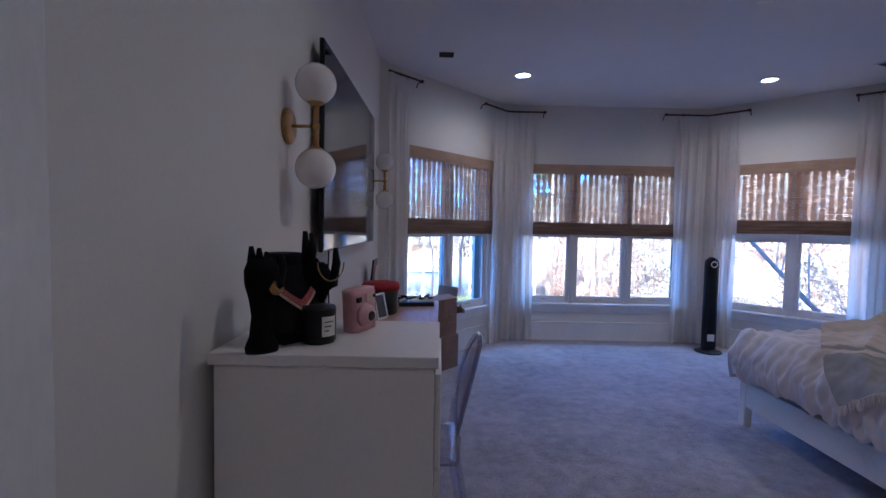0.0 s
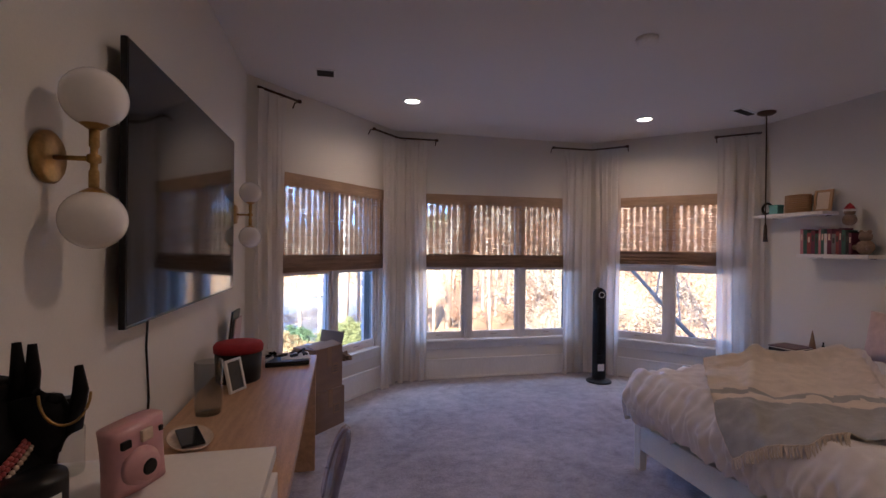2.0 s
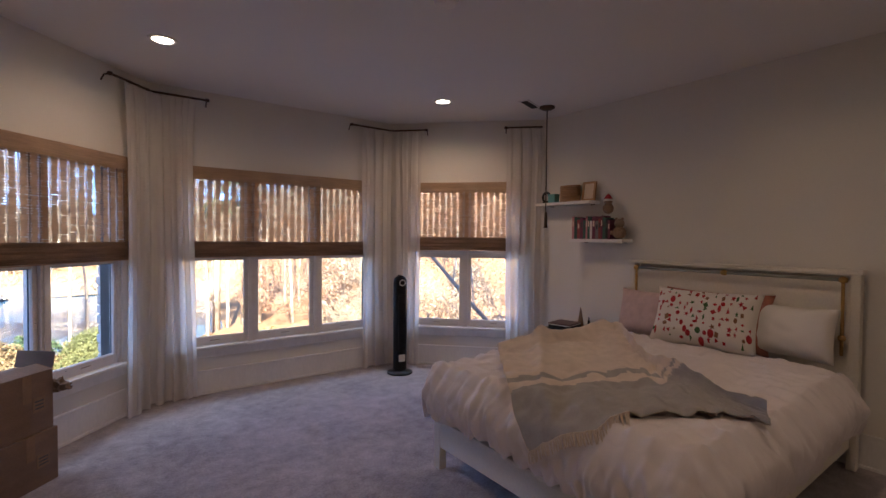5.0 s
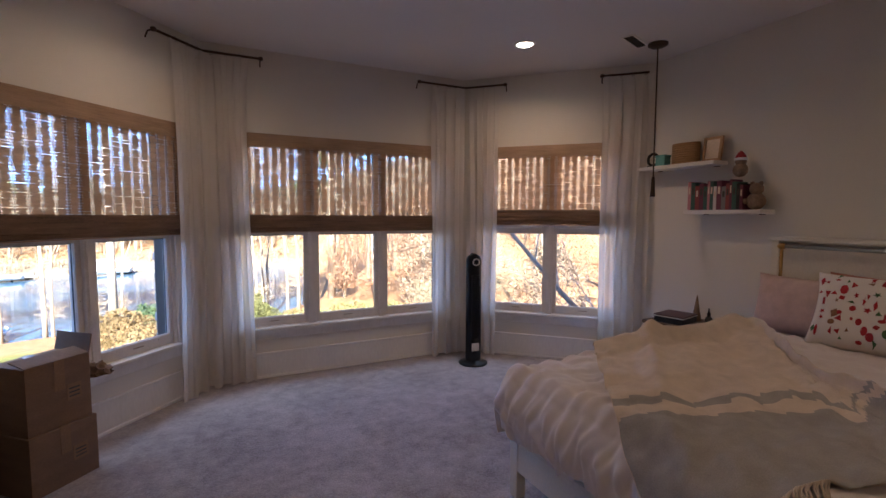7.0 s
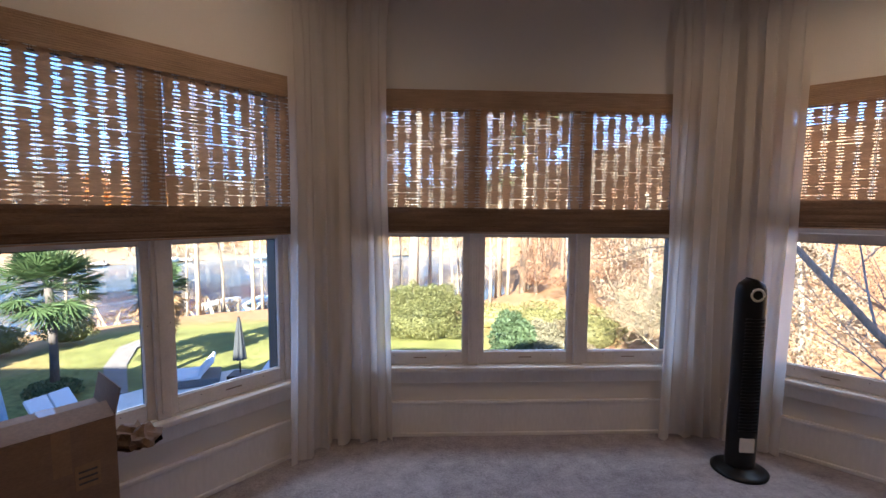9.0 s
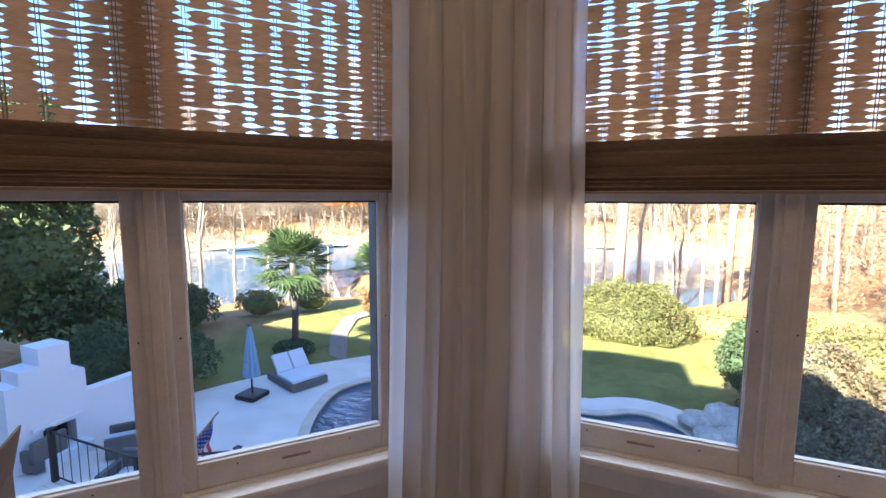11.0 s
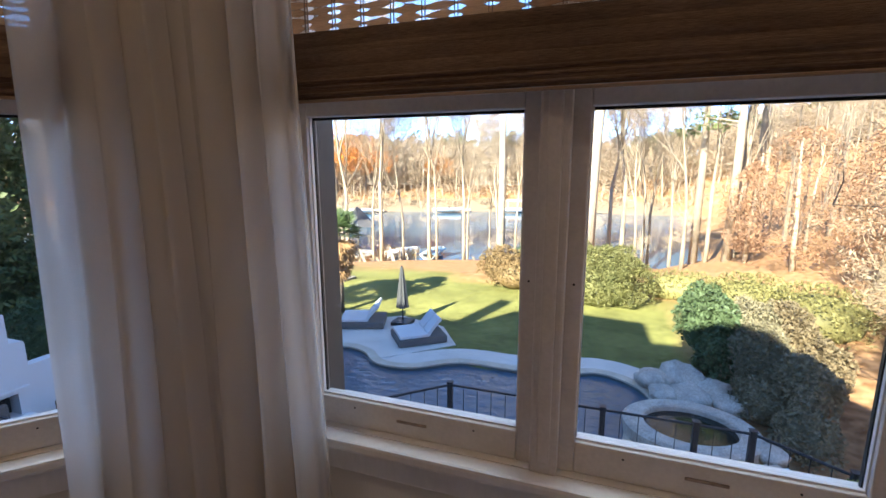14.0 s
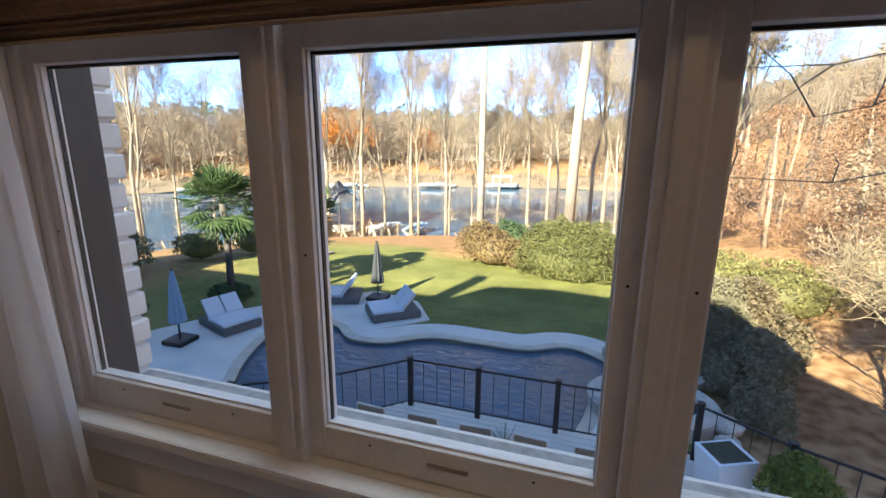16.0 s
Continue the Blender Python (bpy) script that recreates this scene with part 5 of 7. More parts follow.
GREYC = mat("grey_canvas", (0.05, 0.053, 0.055), 0.9, var=0.1, scale=8)
BARK = mat("pale_bark", (0.35, 0.28, 0.2), 0.9, var=0.3, scale=1.5, fine=14, stretch=(1, 1, 0.3), bump=0.5, depth=0.02, rand=0.2)
PALEBARK = mat("sycamore_bark", (0.36, 0.31, 0.245), 0.85, var=0.3, scale=1.2, fine=10, stretch=(1, 1, 0.4), bump=0.4, depth=0.02)
DARKBARK = mat("dark_bark", (0.12, 0.1, 0.085), 0.9, var=0.3, scale=3, fine=20, stretch=(1, 1, 0.3), bump=0.5, depth=0.01)
GREYLIMB = mat("grey_limb_bark", (0.22, 0.2, 0.18), 0.9, var=0.3, scale=3, fine=20, stretch=(1, 1, 0.3), bump=0.5, depth=0.01)


def leaf_mat(name, col, col2, spread=0.35):
    m = mat(name, col, 0.6, var=0.2, scale=0.7, fine=6, bump=0, col2=col2, island=spread, spec=0.25)
    nd, ln = m.node_tree.nodes, m.node_tree.links
    b, tl, mx = nd["Principled BSDF"], nd.new("ShaderNodeBsdfTranslucent"), nd.new("ShaderNodeMixShader")
    mx.inputs[0].default_value = 0.25
    ln.new(b.inputs["Base Color"].links[0].from_socket, tl.inputs[0])
    ln.new(b.outputs[0], mx.inputs[1])
    ln.new(tl.outputs[0], mx.inputs[2])
    ln.new(mx.outputs[0], nd["Material Output"].inputs[0])
    return m


LEAF = leaf_mat("evergreen_leaf", (0.11, 0.155, 0.07), (0.05, 0.08, 0.035))
LEAFO = leaf_mat("olive_leaf", (0.19, 0.18, 0.065), (0.1, 0.11, 0.04))
LEAFB = leaf_mat("russet_hedge_leaf", (0.26, 0.17, 0.08), (0.15, 0.11, 0.05))
ORANGE = leaf_mat("orange_leaf", (0.6, 0.24, 0.04), (0.42, 0.15, 0.03))
RUSSET = leaf_mat("russet_twig_leaf", (0.36, 0.205, 0.115), (0.25, 0.145, 0.085), 0.25)
TWIG = leaf_mat("far_twigs", (0.36, 0.27, 0.18), (0.2, 0.15, 0.1), 0.4)
PINE = leaf_mat("pine_needles", (0.13, 0.17, 0.05), (0.07, 0.1, 0.03))
FROND = leaf_mat("palm_frond", (0.09, 0.14, 0.05), (0.05, 0.08, 0.03))
DEADF = leaf_mat("dead_frond", (0.4, 0.25, 0.12), (0.26, 0.16, 0.08))
SANDM = mat("sandy_bank", (0.22, 0.165, 0.105), 0.9, var=0.12, scale=0.15, fine=3)
ROOFM = mat("grey_shingle", (0.1, 0.1, 0.11), 0.9, var=0.2, scale=2, fine=30)
HOUSEM = mat("far_house_paint", (0.66, 0.6, 0.5), 0.8, var=0.08, scale=0.5)
WINDK = mat("dark_window_glass", (0.03, 0.035, 0.04), 0.1, var=0.1)
BOATW = mat("white_gelcoat", (0.55, 0.55, 0.54), 0.3, var=0.05)

# ---- ground, lake, pool ----
PZ = -5.7
LAKE_Z = -9.0
POOL = smooth_loop([(-6.0, 13.6), (-7.1, 14.9), (-7.75, 16.4), (-7.95, 17.8), (-7.2, 19.0), (-6.2, 18.9), (-5.3, 18.15), (-4.0, 18.2), (-2.6, 19.1), (-0.9, 19.15), (0.7, 19.2), (1.9, 19.8), (3.0, 19.25), (3.4, 18.2), (2.75, 17.0), (2.4, 15.4), (1.6, 13.6), (-2.0, 13.0)], 5)


def inside(x, y, poly):
    hit, j = False, len(poly) - 1
    for i in range(len(poly)):
        (xi, yi), (xj, yj) = poly[i], poly[j]
        if (yi > y) != (yj > y) and x < (xj - xi) * (y - yi) / (yj - yi) + xi:
            hit = not hit
        j = i
    return hit


def ground_z(x, y):
    dx, dy = x - 2.0, y - 5.0
    r = math.hypot(dx, dy)
    ang = math.degrees(math.atan2(-dx, dy))
    z = PZ - 0.03
    if r > 27:
        z -= 2.5 * min(1, (r - 27) / 17) ** 1.3
    if r > 43:
        z -= 2.6 * min(1, (r - 43) / 7)
    if r > 94:
        z += 5.8 * min(1, (r - 94) / 14) + 5.0 * min(1, max(0, (r - 108) / 60))
    if ang < -6:
        k = min(1, (-6 - ang) / 26)
        hill = PZ - 0.03 + max(0, r - 15) * 0.16
        near = min(1, max(0, (r - 13) / 8))
        z = z * (1 - k * near) + hill * k * near
    if r < 96 and r > 14:
        z += 0.1 * noise.noise((x * 0.2, y * 0.2, 0))* min(1, (r - 14) / 15)
    return z


xs = sorted(set([-400, -250, -170, -130] + [-110 + 5 * i for i in range(18)] + [-20 + 0.8 * i for i in range(45)] + [16 + 3 * i for i in range(20)] + [80, 100, 130, 180, 260, 400]))
ys = sorted(set([-400, -150, -60, -20, 0, 6] + [8 + 0.8 * i for i in range(35)] + [36 + 1.5 * i for i in range(14)] + [58 + 4 * i for i in range(14)] + [118, 130, 150, 180, 240, 400]))


def ground_pt(x, y):
    z = ground_z(x, y)
    if inside(x, y, POOL):
        z = PZ - 1.4
    return (x, y, z)


verts = [ground_pt(x, y) for x in xs for y in ys]
ny = len(ys)
faces = [(i * ny + j, (i + 1) * ny + j, (i + 1) * ny + j + 1, i * ny + j + 1) for i in range(len(xs) - 1) for j in range(ny - 1)]
setting("ground", (verts, faces), GROUND, "lawn running down to leaf litter and a lake shore", True)

bm = bmesh.new()
vs = []
for r in (40, 60, 80, 102):
    vs.append([bm.verts.new((2 - r * math.sin(radians(a)), 5 + r * math.cos(radians(a)), LAKE_Z)) for a in range(-40, 100, 5)])
for a, b2 in zip(vs, vs[1:]):
    for k in range(len(a) - 1):
        bm.faces.new((a[k], b2[k], b2[k + 1], a[k + 1]))
bmesh.ops.recalc_face_normals(bm, faces=bm.faces)
setting("lake_water", bm, LAKEW, "blue-grey lake beyond the lawn")
bm = bmesh.new()
vs = []
for r, dz in ((95.5, 0.0), (98, 0.7), (102, 1.7), (107, 2.9)):
    vs.append([bm.verts.new((2 - r * math.sin(radians(a)), 5 + r * math.cos(radians(a)), LAKE_Z + 0.03 + dz + 0.35 * noise.noise((a * 0.4, r, 0)))) for a in range(-12, 66, 2)])
for a, b2 in zip(vs, vs[1:]):
    for k in range(len(a) - 1):
        bm.faces.new((a[k], b2[k], b2[k + 1], a[k + 1]))
setting("far_bank", bm, SANDM, "sandy bank on the far side of the lake", True)

setting("pool_water", polygon(POOL, PZ - 0.3, PZ - 0.1), POOLW, "dark rippled pool water")


def offset_loop(loop, d):
    out, n = [], len(loop)
    for i in range(n):
        a, b2 = Vector(loop[i - 1]), Vector(loop[(i + 1) % n])
        t2 = (b2 - a).normalized()
        out.append(tuple(Vector(loop[i]) + Vector((-t2.y, t2.x)) * d))
    return out


area = sum(POOL[i - 1][0] * POOL[i][1] - POOL[i][0] * POOL[i - 1][1] for i in range(len(POOL)))
SGN = -1 if area > 0 else 1
edge1, edge2, edge3 = offset_loop(POOL, SGN * 0.002), offset_loop(POOL, SGN * 0.34), offset_loop(POOL, SGN * 1.25)
coping = tagged(new("pool_coping"), "rounded pale stone edging round the pool", "pool edge", kind="structure")
n = len(POOL)
for i in range(0, n, 1):
    j = (i + 1) % n
    bm = bmesh.new()
    q = [edge1[i], edge1[j], edge2[j], edge2[i]]
    c = sum((Vector(p) for p in q), Vector((0, 0))) / 4
    q = [c + (Vector(p) - c) * 0.985 for p in q]
    top = [bm.verts.new((p.x, p.y, PZ + 0.03)) for p in q]
    low = [bm.verts.new((p.x, p.y, PZ - 0.06)) for p in q]
    bm.faces.new(top)
    for k in range(4):
        bm.faces.new((top[k], top[(k + 1) % 4], low[(k + 1) % 4], low[k]))
    bmesh.ops.recalc_face_normals(bm, faces=bm.faces)
    part("coping_stone", bm, COPING, coping)
bm = bmesh.new()
up = [bm.verts.new((x, y, PZ - 0.02)) for x, y in edge1]
dn = [bm.verts.new((x, y, PZ - 0.5)) for x, y in edge1]
for i in range(n):
    bm.faces.new((up[i], up[(i + 1) % n], dn[(i + 1) % n], dn[i]))
setting("pool_wall", bm, TILE, "dark tiled pool wall")
bm = bmesh.new()
a2 = [bm.verts.new((x, y, PZ + 0.005)) for x, y in offset_loop(POOL, SGN * 0.3)]
b3 = [bm.verts.new((x, y, PZ + 0.005)) for x, y in edge3]
for i in range(n):
    bm.faces.new((a2[i], a2[(i + 1) % n], b3[(i + 1) % n], b3[i]))
bmesh.ops.recalc_face_normals(bm, faces=bm.faces)
setting("pool_deck", bm, CONC, "pale concrete band round the pool")
setting("patio", polygon([(-15, 6.5), (-5.2, 9), (-5.5, 13.0), (-7.0, 14.2), (-8.3, 16.5), (-8.4, 18.3), (-7.3, 19.5), (-5.3, 18.6), (-3.2, 20.6), (-4.3, 22.3), (-6.5, 23.0), (-8.6, 21.6), (-10.6, 19.3), (-12.2, 16.5), (-13.0, 14.6), (-15, 12)], PZ - 0.1, PZ + 0.012), CONC, "pale concrete patio")
setting("garden_path", polygon([(-9.5, 20.3), (-10.6, 20.6), (-12.4, 23.3), (-13.6, 26.2), (-13.2, 29.0), (-12.2, 28.8), (-12.7, 26.2), (-11.6, 23.6)], PZ - 0.1, PZ + 0.008), mat("flagstone", (0.2, 0.175, 0.15), 0.9, var=0.25, scale=3, fine=30), "curved grey flagstone garden path")


# ---- plants ----
def blob(name, blobs, count, size, material, label, category, seed=0, group="", core=True, flat=0.0):
    """Foliage: many small leaves over uneven masses, each (x, y, z, rx, ry, rz)."""
    rnd = np.random.RandomState(seed)
    t = thing(name, label, category, group)
    V, F = [], []
    tot = sum(b[3] * b[4] + b[4] * b[5] for b in blobs)
    for x, y, z, rx, ry, rz in blobs:
        k = int(count * (rx * ry + ry * rz) / tot)
        d = rnd.normal(size=(k, 3))
        d /= np.linalg.norm(d, axis=1)[:, None]
        d[:, 2] = np.where(d[:, 2] < -0.35, -d[:, 2], d[:, 2])
        lump = np.array([noise.noise((p[0] * 2.2 + x, p[1] * 2.2 + y, p[2] * 2.2)) for p in d])
        lump2 = np.array([noise.noise((p[0] * 6 + y, p[1] * 6 + x, p[2] * 6)) for p in d])
        rad = 1 + 0.2 * lump + 0.16 * lump2 - 0.2 * rnd.rand(k) ** 2 if core else (0.25 + 0.95 * rnd.rand(k) ** 0.5) * (1 + 0.45 * lump)
        c = np.array((x, y, z)) + d * rad[:, None] * (rx, ry, rz)
        a = rnd.normal(size=(k, 3))
        a /= np.linalg.norm(a, axis=1)[:, None]
        b2 = np.cross(a, rnd.normal(size=(k, 3)))
        b2 /= np.linalg.norm(b2, axis=1)[:, None]
        s = size * (0.6 + 0.8 * rnd.rand(k))[:, None]
        base = len(V)
        pts = np.stack([c - a * s, c + b2 * s * 0.45, c + a * s, c - b2 * s * 0.45], 1).reshape(-1, 3)
        V.extend(map(tuple, pts))
        F.extend((base + 4 * i, base + 4 * i + 1, base + 4 * i + 2, base + 4 * i + 3) for i in range(k))
    part("foliage", (V, F), material, t)
    if core:
        bm = bmesh.new()
        for x, y, z, rx, ry, rz in blobs:
            bmesh.ops.create_icosphere(bm, subdivisions=2, radius=1, matrix=Matrix.LocRotScale((x, y, z), None, (rx * 0.76, ry * 0.76, rz * 0.76)))
        part("inner_branches", bm, material, t, smooth=True)
    return t


def grow(rnd, p, d, length, radius, depth, V, F, sides, spread, lift, tips, taper=0.62, kids=(2, 4)):
    """Adds one tapered limb and the limbs that leave it."""
    steps = 4
    pts, rad = [p], [radius]
    for i in range(steps):
        d = (d + Vector((rnd.uniform(-1, 1), rnd.uniform(-1, 1), rnd.uniform(-0.6, 1) * lift)) * 0.12).normalized()
        p = p + d * (length / steps)
        pts.append(p)
        rad.append(radius * (1 - (1 - taper) * (i + 1) / steps))
    base = len(V)
    for i, q in enumerate(pts):
        t2 = (pts[min(i + 1, steps)] - pts[max(i - 1, 0)]).normalized()
        a = t2.cross(Vector((0, 0, 1)) if abs(t2.z) < 0.9 else Vector((1, 0, 0))).normalized()
        b2 = t2.cross(a)
        for k in range(sides):
            w = 2 * math.pi * k / sides
            V.append(tuple(q + rad[i] * (math.cos(w) * a + math.sin(w) * b2)))
    for i in range(steps):
        for k in range(sides):
            F.append((base + i * sides + k, base + i * sides + (k + 1) % sides, base + (i + 1) * sides + (k + 1) % sides, base + (i + 1) * sides + k))
    if depth == 0:
        tips.append(p)
        return
    for _ in range(rnd.randint(*kids)):
        j = rnd.randint(1 if depth < 3 else 2, steps)
        side = Vector((rnd.uniform(-1, 1), rnd.uniform(-1, 1), rnd.uniform(-0.3, 0.7))).normalized()
        nd2 = (d * (1 - spread) + side * spread + Vector((0, 0, 0.15 * lift))).normalized()
        grow(rnd, pts[j], nd2, length * rnd.uniform(0.5, 0.75), rad[j] * rnd.uniform(0.55, 0.75), depth - 1, V, F, max(3, sides - 2), spread, lift, tips, taper, kids)
    grow(rnd, p, (d + Vector((rnd.uniform(-0.3, 0.3), rnd.uniform(-0.3, 0.3), 0))).normalized(), length * 0.7, rad[-1], depth - 1, V, F, max(3, sides - 2), spread, lift, tips, taper, kids)


def bare_tree(seed, height, radius, bark, label, trunk=0.45, depth=4, spread=0.55, name="tree", lean=(0, 0), kids=(2, 4)):
    rnd = random.Random(seed)
    t = thing(name, label, "tree", "bare lakeside trees" if name == "tree" else "")
    bm = tube([(0, 0, -0.4), (lean[0] * 0.2, lean[1] * 0.2, height * trunk * 0.35), (lean[0] * 0.6, lean[1] * 0.6, height * trunk * 0.7), (lean[0], lean[1], height * trunk)], [radius * 1.25, radius, radius * 0.92, radius * 0.85], 10)
    part("trunk", bm, bark, t, smooth=True)
    V, F, tips = [], [], []
    grow(rnd, Vector((lean[0], lean[1], height * trunk - 0.05)), Vector((rnd.uniform(-0.1, 0.1), rnd.uniform(-0.1, 0.1), 1)), height * (1 - trunk) * 0.42, radius * 0.85, depth, V, F, 6, spread, 1.0, tips, kids=kids)
    part("branches", (V, F), bark, t, smooth=True)
    V, F = [], []
    top = height * trunk
    shoots = [(Vector(p), 1.0, 6 if depth < 5 else 3) for p in tips] + [(Vector((lean[0], lean[1], 0)) * (q / top) + Vector((0, 0, q)), 1.5, 5) for q in [rnd.uniform(0.45 * top, top) for _ in range(26)]]
    for p, size, n in shoots:
        for _ in range(n):
            d = Vector((rnd.gauss(0, 1), rnd.gauss(0, 1), 0.5 + rnd.gauss(0, 0.6))).normalized() * size * rnd.uniform(0.4, 1.2)
            bend = p + d * 0.5 + Vector((rnd.gauss(0, 0.1), rnd.gauss(0, 0.1), rnd.gauss(0, 0.1)))
            e = p + d
            s = d.cross(Vector((rnd.gauss(0, 1), rnd.gauss(0, 1), 0.2))).normalized() * 0.0065 * size
            b0 = len(V)
            V += [tuple(p - s), tuple(p + s), tuple(bend + s * 0.7), tuple(bend - s * 0.7), tuple(e)]
            F += [(b0, b0 + 1, b0 + 2, b0 + 3), (b0 + 3, b0 + 2, b0 + 4)]
    part("twigs", (V, F), bark, t)
    return t


def put(ob, x, y, rot=0, s=1.0, z=None):
    c = copy_thing(ob, pose(x, y, ground_z(x, y) if z is None else z, 0, 0, rot))
    c.scale = (s, s, s)
    return c


TREE_KINDS = [bare_tree(11, 17, 0.14, BARK, "tall bare deciduous tree by the lake", 0.26, 5, 0.42), bare_tree(23, 19, 0.16, BARK, "tall bare tree with a long clear trunk", 0.34, 5, 0.42), bare_tree(37, 15, 0.12, BARK, "slender bare tree with forked limbs", 0.17, 5, 0.4)]
for i, (x, y) in enumerate([(-32.0, 35.9), (-35.4, 35.2), (-18.7, 43.2), (-16.2, 44.5), (-14.1, 45.9), (-5.9, 46.8), (-1.5, 47.4), (3.3, 47.1), (5.0, 47.7), (-27.1, 41.0), (5.6, 49.8), (7.0, 46.3), (7.2, 41.2), (9.1, 43.4), (10.7, 42.8), (-43.5, 32.3), (-41.1, 33.3), (-40.0, 30.7), (-33.5, 32.5), (-29.2, 30.0), (-8.5, 47.5), (0.9, 48.5), (12.5, 44), (14, 40), (-22.5, 44), (-11.0, 47.2), (-7.2, 45.2), (-3.4, 48.6), (2.2, 45.6), (-9.8, 44.4), (-12.6, 44.0), (-20.4, 41.5), (-24.8, 40.2), (-30.4, 38.4), (-37.6, 33.9), (4.2, 44.4), (-0.4, 44.2), (-17.2, 42.0)]):
    base = TREE_KINDS[i % 3]
    if i < 3:
        base.matrix_basis = pose(x, y, ground_z(x, y), 0, 0, 40 * i)
    else:
        put(base, x, y, (i * 77) % 360, 0.85 + 0.3 * ((i * 37) % 10) / 10)
a = bare_tree(51, 24, 0.2, PALEBARK, "pale barked tree with an upright forked crown", 0.5, name="pale_tree")
a.matrix_basis = pose(-4.1, 32.4, ground_z(-4.1, 32.4))
a = bare_tree(58, 30, 0.37, PALEBARK, "thick pale trunk of a tall tree at the lake shore", 0.75, name="pale_tree", lean=(0.9, 0))
a.matrix_basis = pose(0.7, 41.0, ground_z(0.7, 41.0))

# pines beside the hillside
for i, (x, y) in enumerate([(8.4, 44.5), (10.0, 41.5), (11.6, 46.0), (13.5, 50.0)]):
    t = thing("pine_tree", "tall pine with a bare trunk and sparse needle tufts", "tree", "pines", pose(x, y, ground_z(x, y)))
    part("trunk", tube([(0, 0, -0.3), (0.1, 0, 8), (0, 0.1, 22)], [0.32, 0.26, 0.12], 10), BARK, t, smooth=True)
    rnd = random.Random(70 + i)
    V, F = [], []
    bmb = bmesh.new()
    for k in range(16):
        h = rnd.uniform(9, 22)
        w = rnd.uniform(0, 6.28)
        e = Vector((math.cos(w), math.sin(w), 0.15)) * rnd.uniform(1.2, 2.8)
        tube([(0, 0, h), tuple(e * 0.5 + Vector((0, 0, h + 0.1))), tuple(e + Vector((0, 0, h)))], [0.06, 0.04, 0.02], 4, bmb)
        for q in range(70):
            c = e * rnd.uniform(0.5, 1.1) + Vector((rnd.gauss(0, 0.35), rnd.gauss(0, 0.35), h + rnd.gauss(0, 0.22)))
            dd = Vector((rnd.gauss(0, 1), rnd.gauss(0, 1), rnd.gauss(0, 0.6))).normalized() * 0.28
            ss = dd.cross(Vector((rnd.gauss(0, 1), rnd.gauss(0, 1), 1))).normalized() * 0.05
            b0 = len(V)
            V += [tuple(c - dd), tuple(c + ss), tuple(c + dd), tuple(c - ss)]
            F.append((b0, b0 + 1, b0 + 2, b0 + 3))
    part("limbs", bmb, BARK, t)
    part("needles", (V, F), PINE, t)

blob("round_bush", [(1.4, 28.4, PZ + 0.85, 2.7, 1.9, 2.0)], 24000, 0.055, LEAFO, "large clipped round olive green bush on the lawn", "bush", 1)
blob("russet_hedge", [(-2.6, 29.4, PZ + 0.7, 1.5, 1.2, 1.05), (-1.0, 29.2, PZ + 0.55, 1.3, 1.1, 0.95), (-3.6, 30.4, PZ + 0.9, 1.4, 1.1, 1.2)], 6500, 0.07, LEAFB, "low brownish clipped hedge under a tree", "hedge", 2)
blob("small_evergreen", [(-2.4, 33.5, PZ + 0.6, 1.2, 1.0, 1.1)], 2500, 0.07, LEAF, "small dark evergreen shrub", "bush", 3)
blob("side_hedge", [(5.1, 21.6, PZ + 1.5, 0.8, 0.9, 1.3), (5.6, 20.9, PZ + 1.2, 0.7, 0.9, 1.35), (5.4, 20.2, PZ + 0.7, 0.7, 0.9, 1.0)], 11000, 0.07, LEAF, "dense dark evergreen hedge beside the pool", "hedge", 4)
blob("clipped_hedge", [(6.3, 20.9, PZ + 1.25, 0.9, 1.0, 1.4), (6.3, 19.7, PZ + 1.0, 0.9, 1.0, 1.25), (6.9, 18.4, PZ + 0.8, 0.85, 1.0, 1.1), (6.2, 18.5, PZ + 0.4, 0.8, 0.9, 0.75), (6.6, 17.0, PZ + 0.3, 0.7, 0.8, 0.7)], 22000, 0.05, leaf_mat("thin_winter_leaf", (0.29, 0.25, 0.155), (0.16, 0.145, 0.085)), "clipped hedge thinned to greyish brown twigs", "hedge", 42)
blob("dry_hedge", [(7.2, 21.3, PZ + 1.2, 1.0, 1.1, 1.3), (7.9, 20.0, PZ + 0.8, 0.7, 0.9, 1.0)], 9000, 0.06, leaf_mat("dry_clipped_twig", (0.24, 0.18, 0.1), (0.12, 0.1, 0.06)), "clipped brownish hedge with thin leaves", "hedge", 41)
blob("low_shrubs", [(5.6, 30.0, PZ + 0.5, 2.2, 1.2, 0.9), (8.0, 28.0, PZ + 0.8, 1.9, 1.5, 1.1), (9.5, 25.0, PZ + 1.0, 2.0, 1.8, 1.3)], 9000, 0.06, leaf_mat("dry_olive_twig", (0.26, 0.24, 0.09), (0.15, 0.14, 0.05)), "dry olive shrubs at the edge of the lawn", "bush", 5)
blob("magnolia_tree", [(-22.2, 15.2, PZ + 4.2, 3.0, 3.0, 4.0), (-22.0, 15.6, PZ + 7.8, 2.5, 2.5, 3.2), (-20.2, 15.8, PZ + 1.9, 2.0, 2.0, 1.7), (-24.5, 14.0, PZ + 5.5, 3.0, 3.0, 3.6)], 24000, 0.15, leaf_mat("magnolia_leaf", (0.16, 0.2, 0.075), (0.055, 0.085, 0.035), 0.6), "tall dense evergreen magnolia", "tree", 6)
blob("round_hedge", [(-14.0, 15.7, PZ + 0.9, 1.6, 1.5, 1.4), (-15.4, 14.4, PZ + 0.95, 1.8, 1.6, 1.5)], 9500, 0.07, LEAF, "rounded dark green hedge behind a white wall", "hedge", 7)
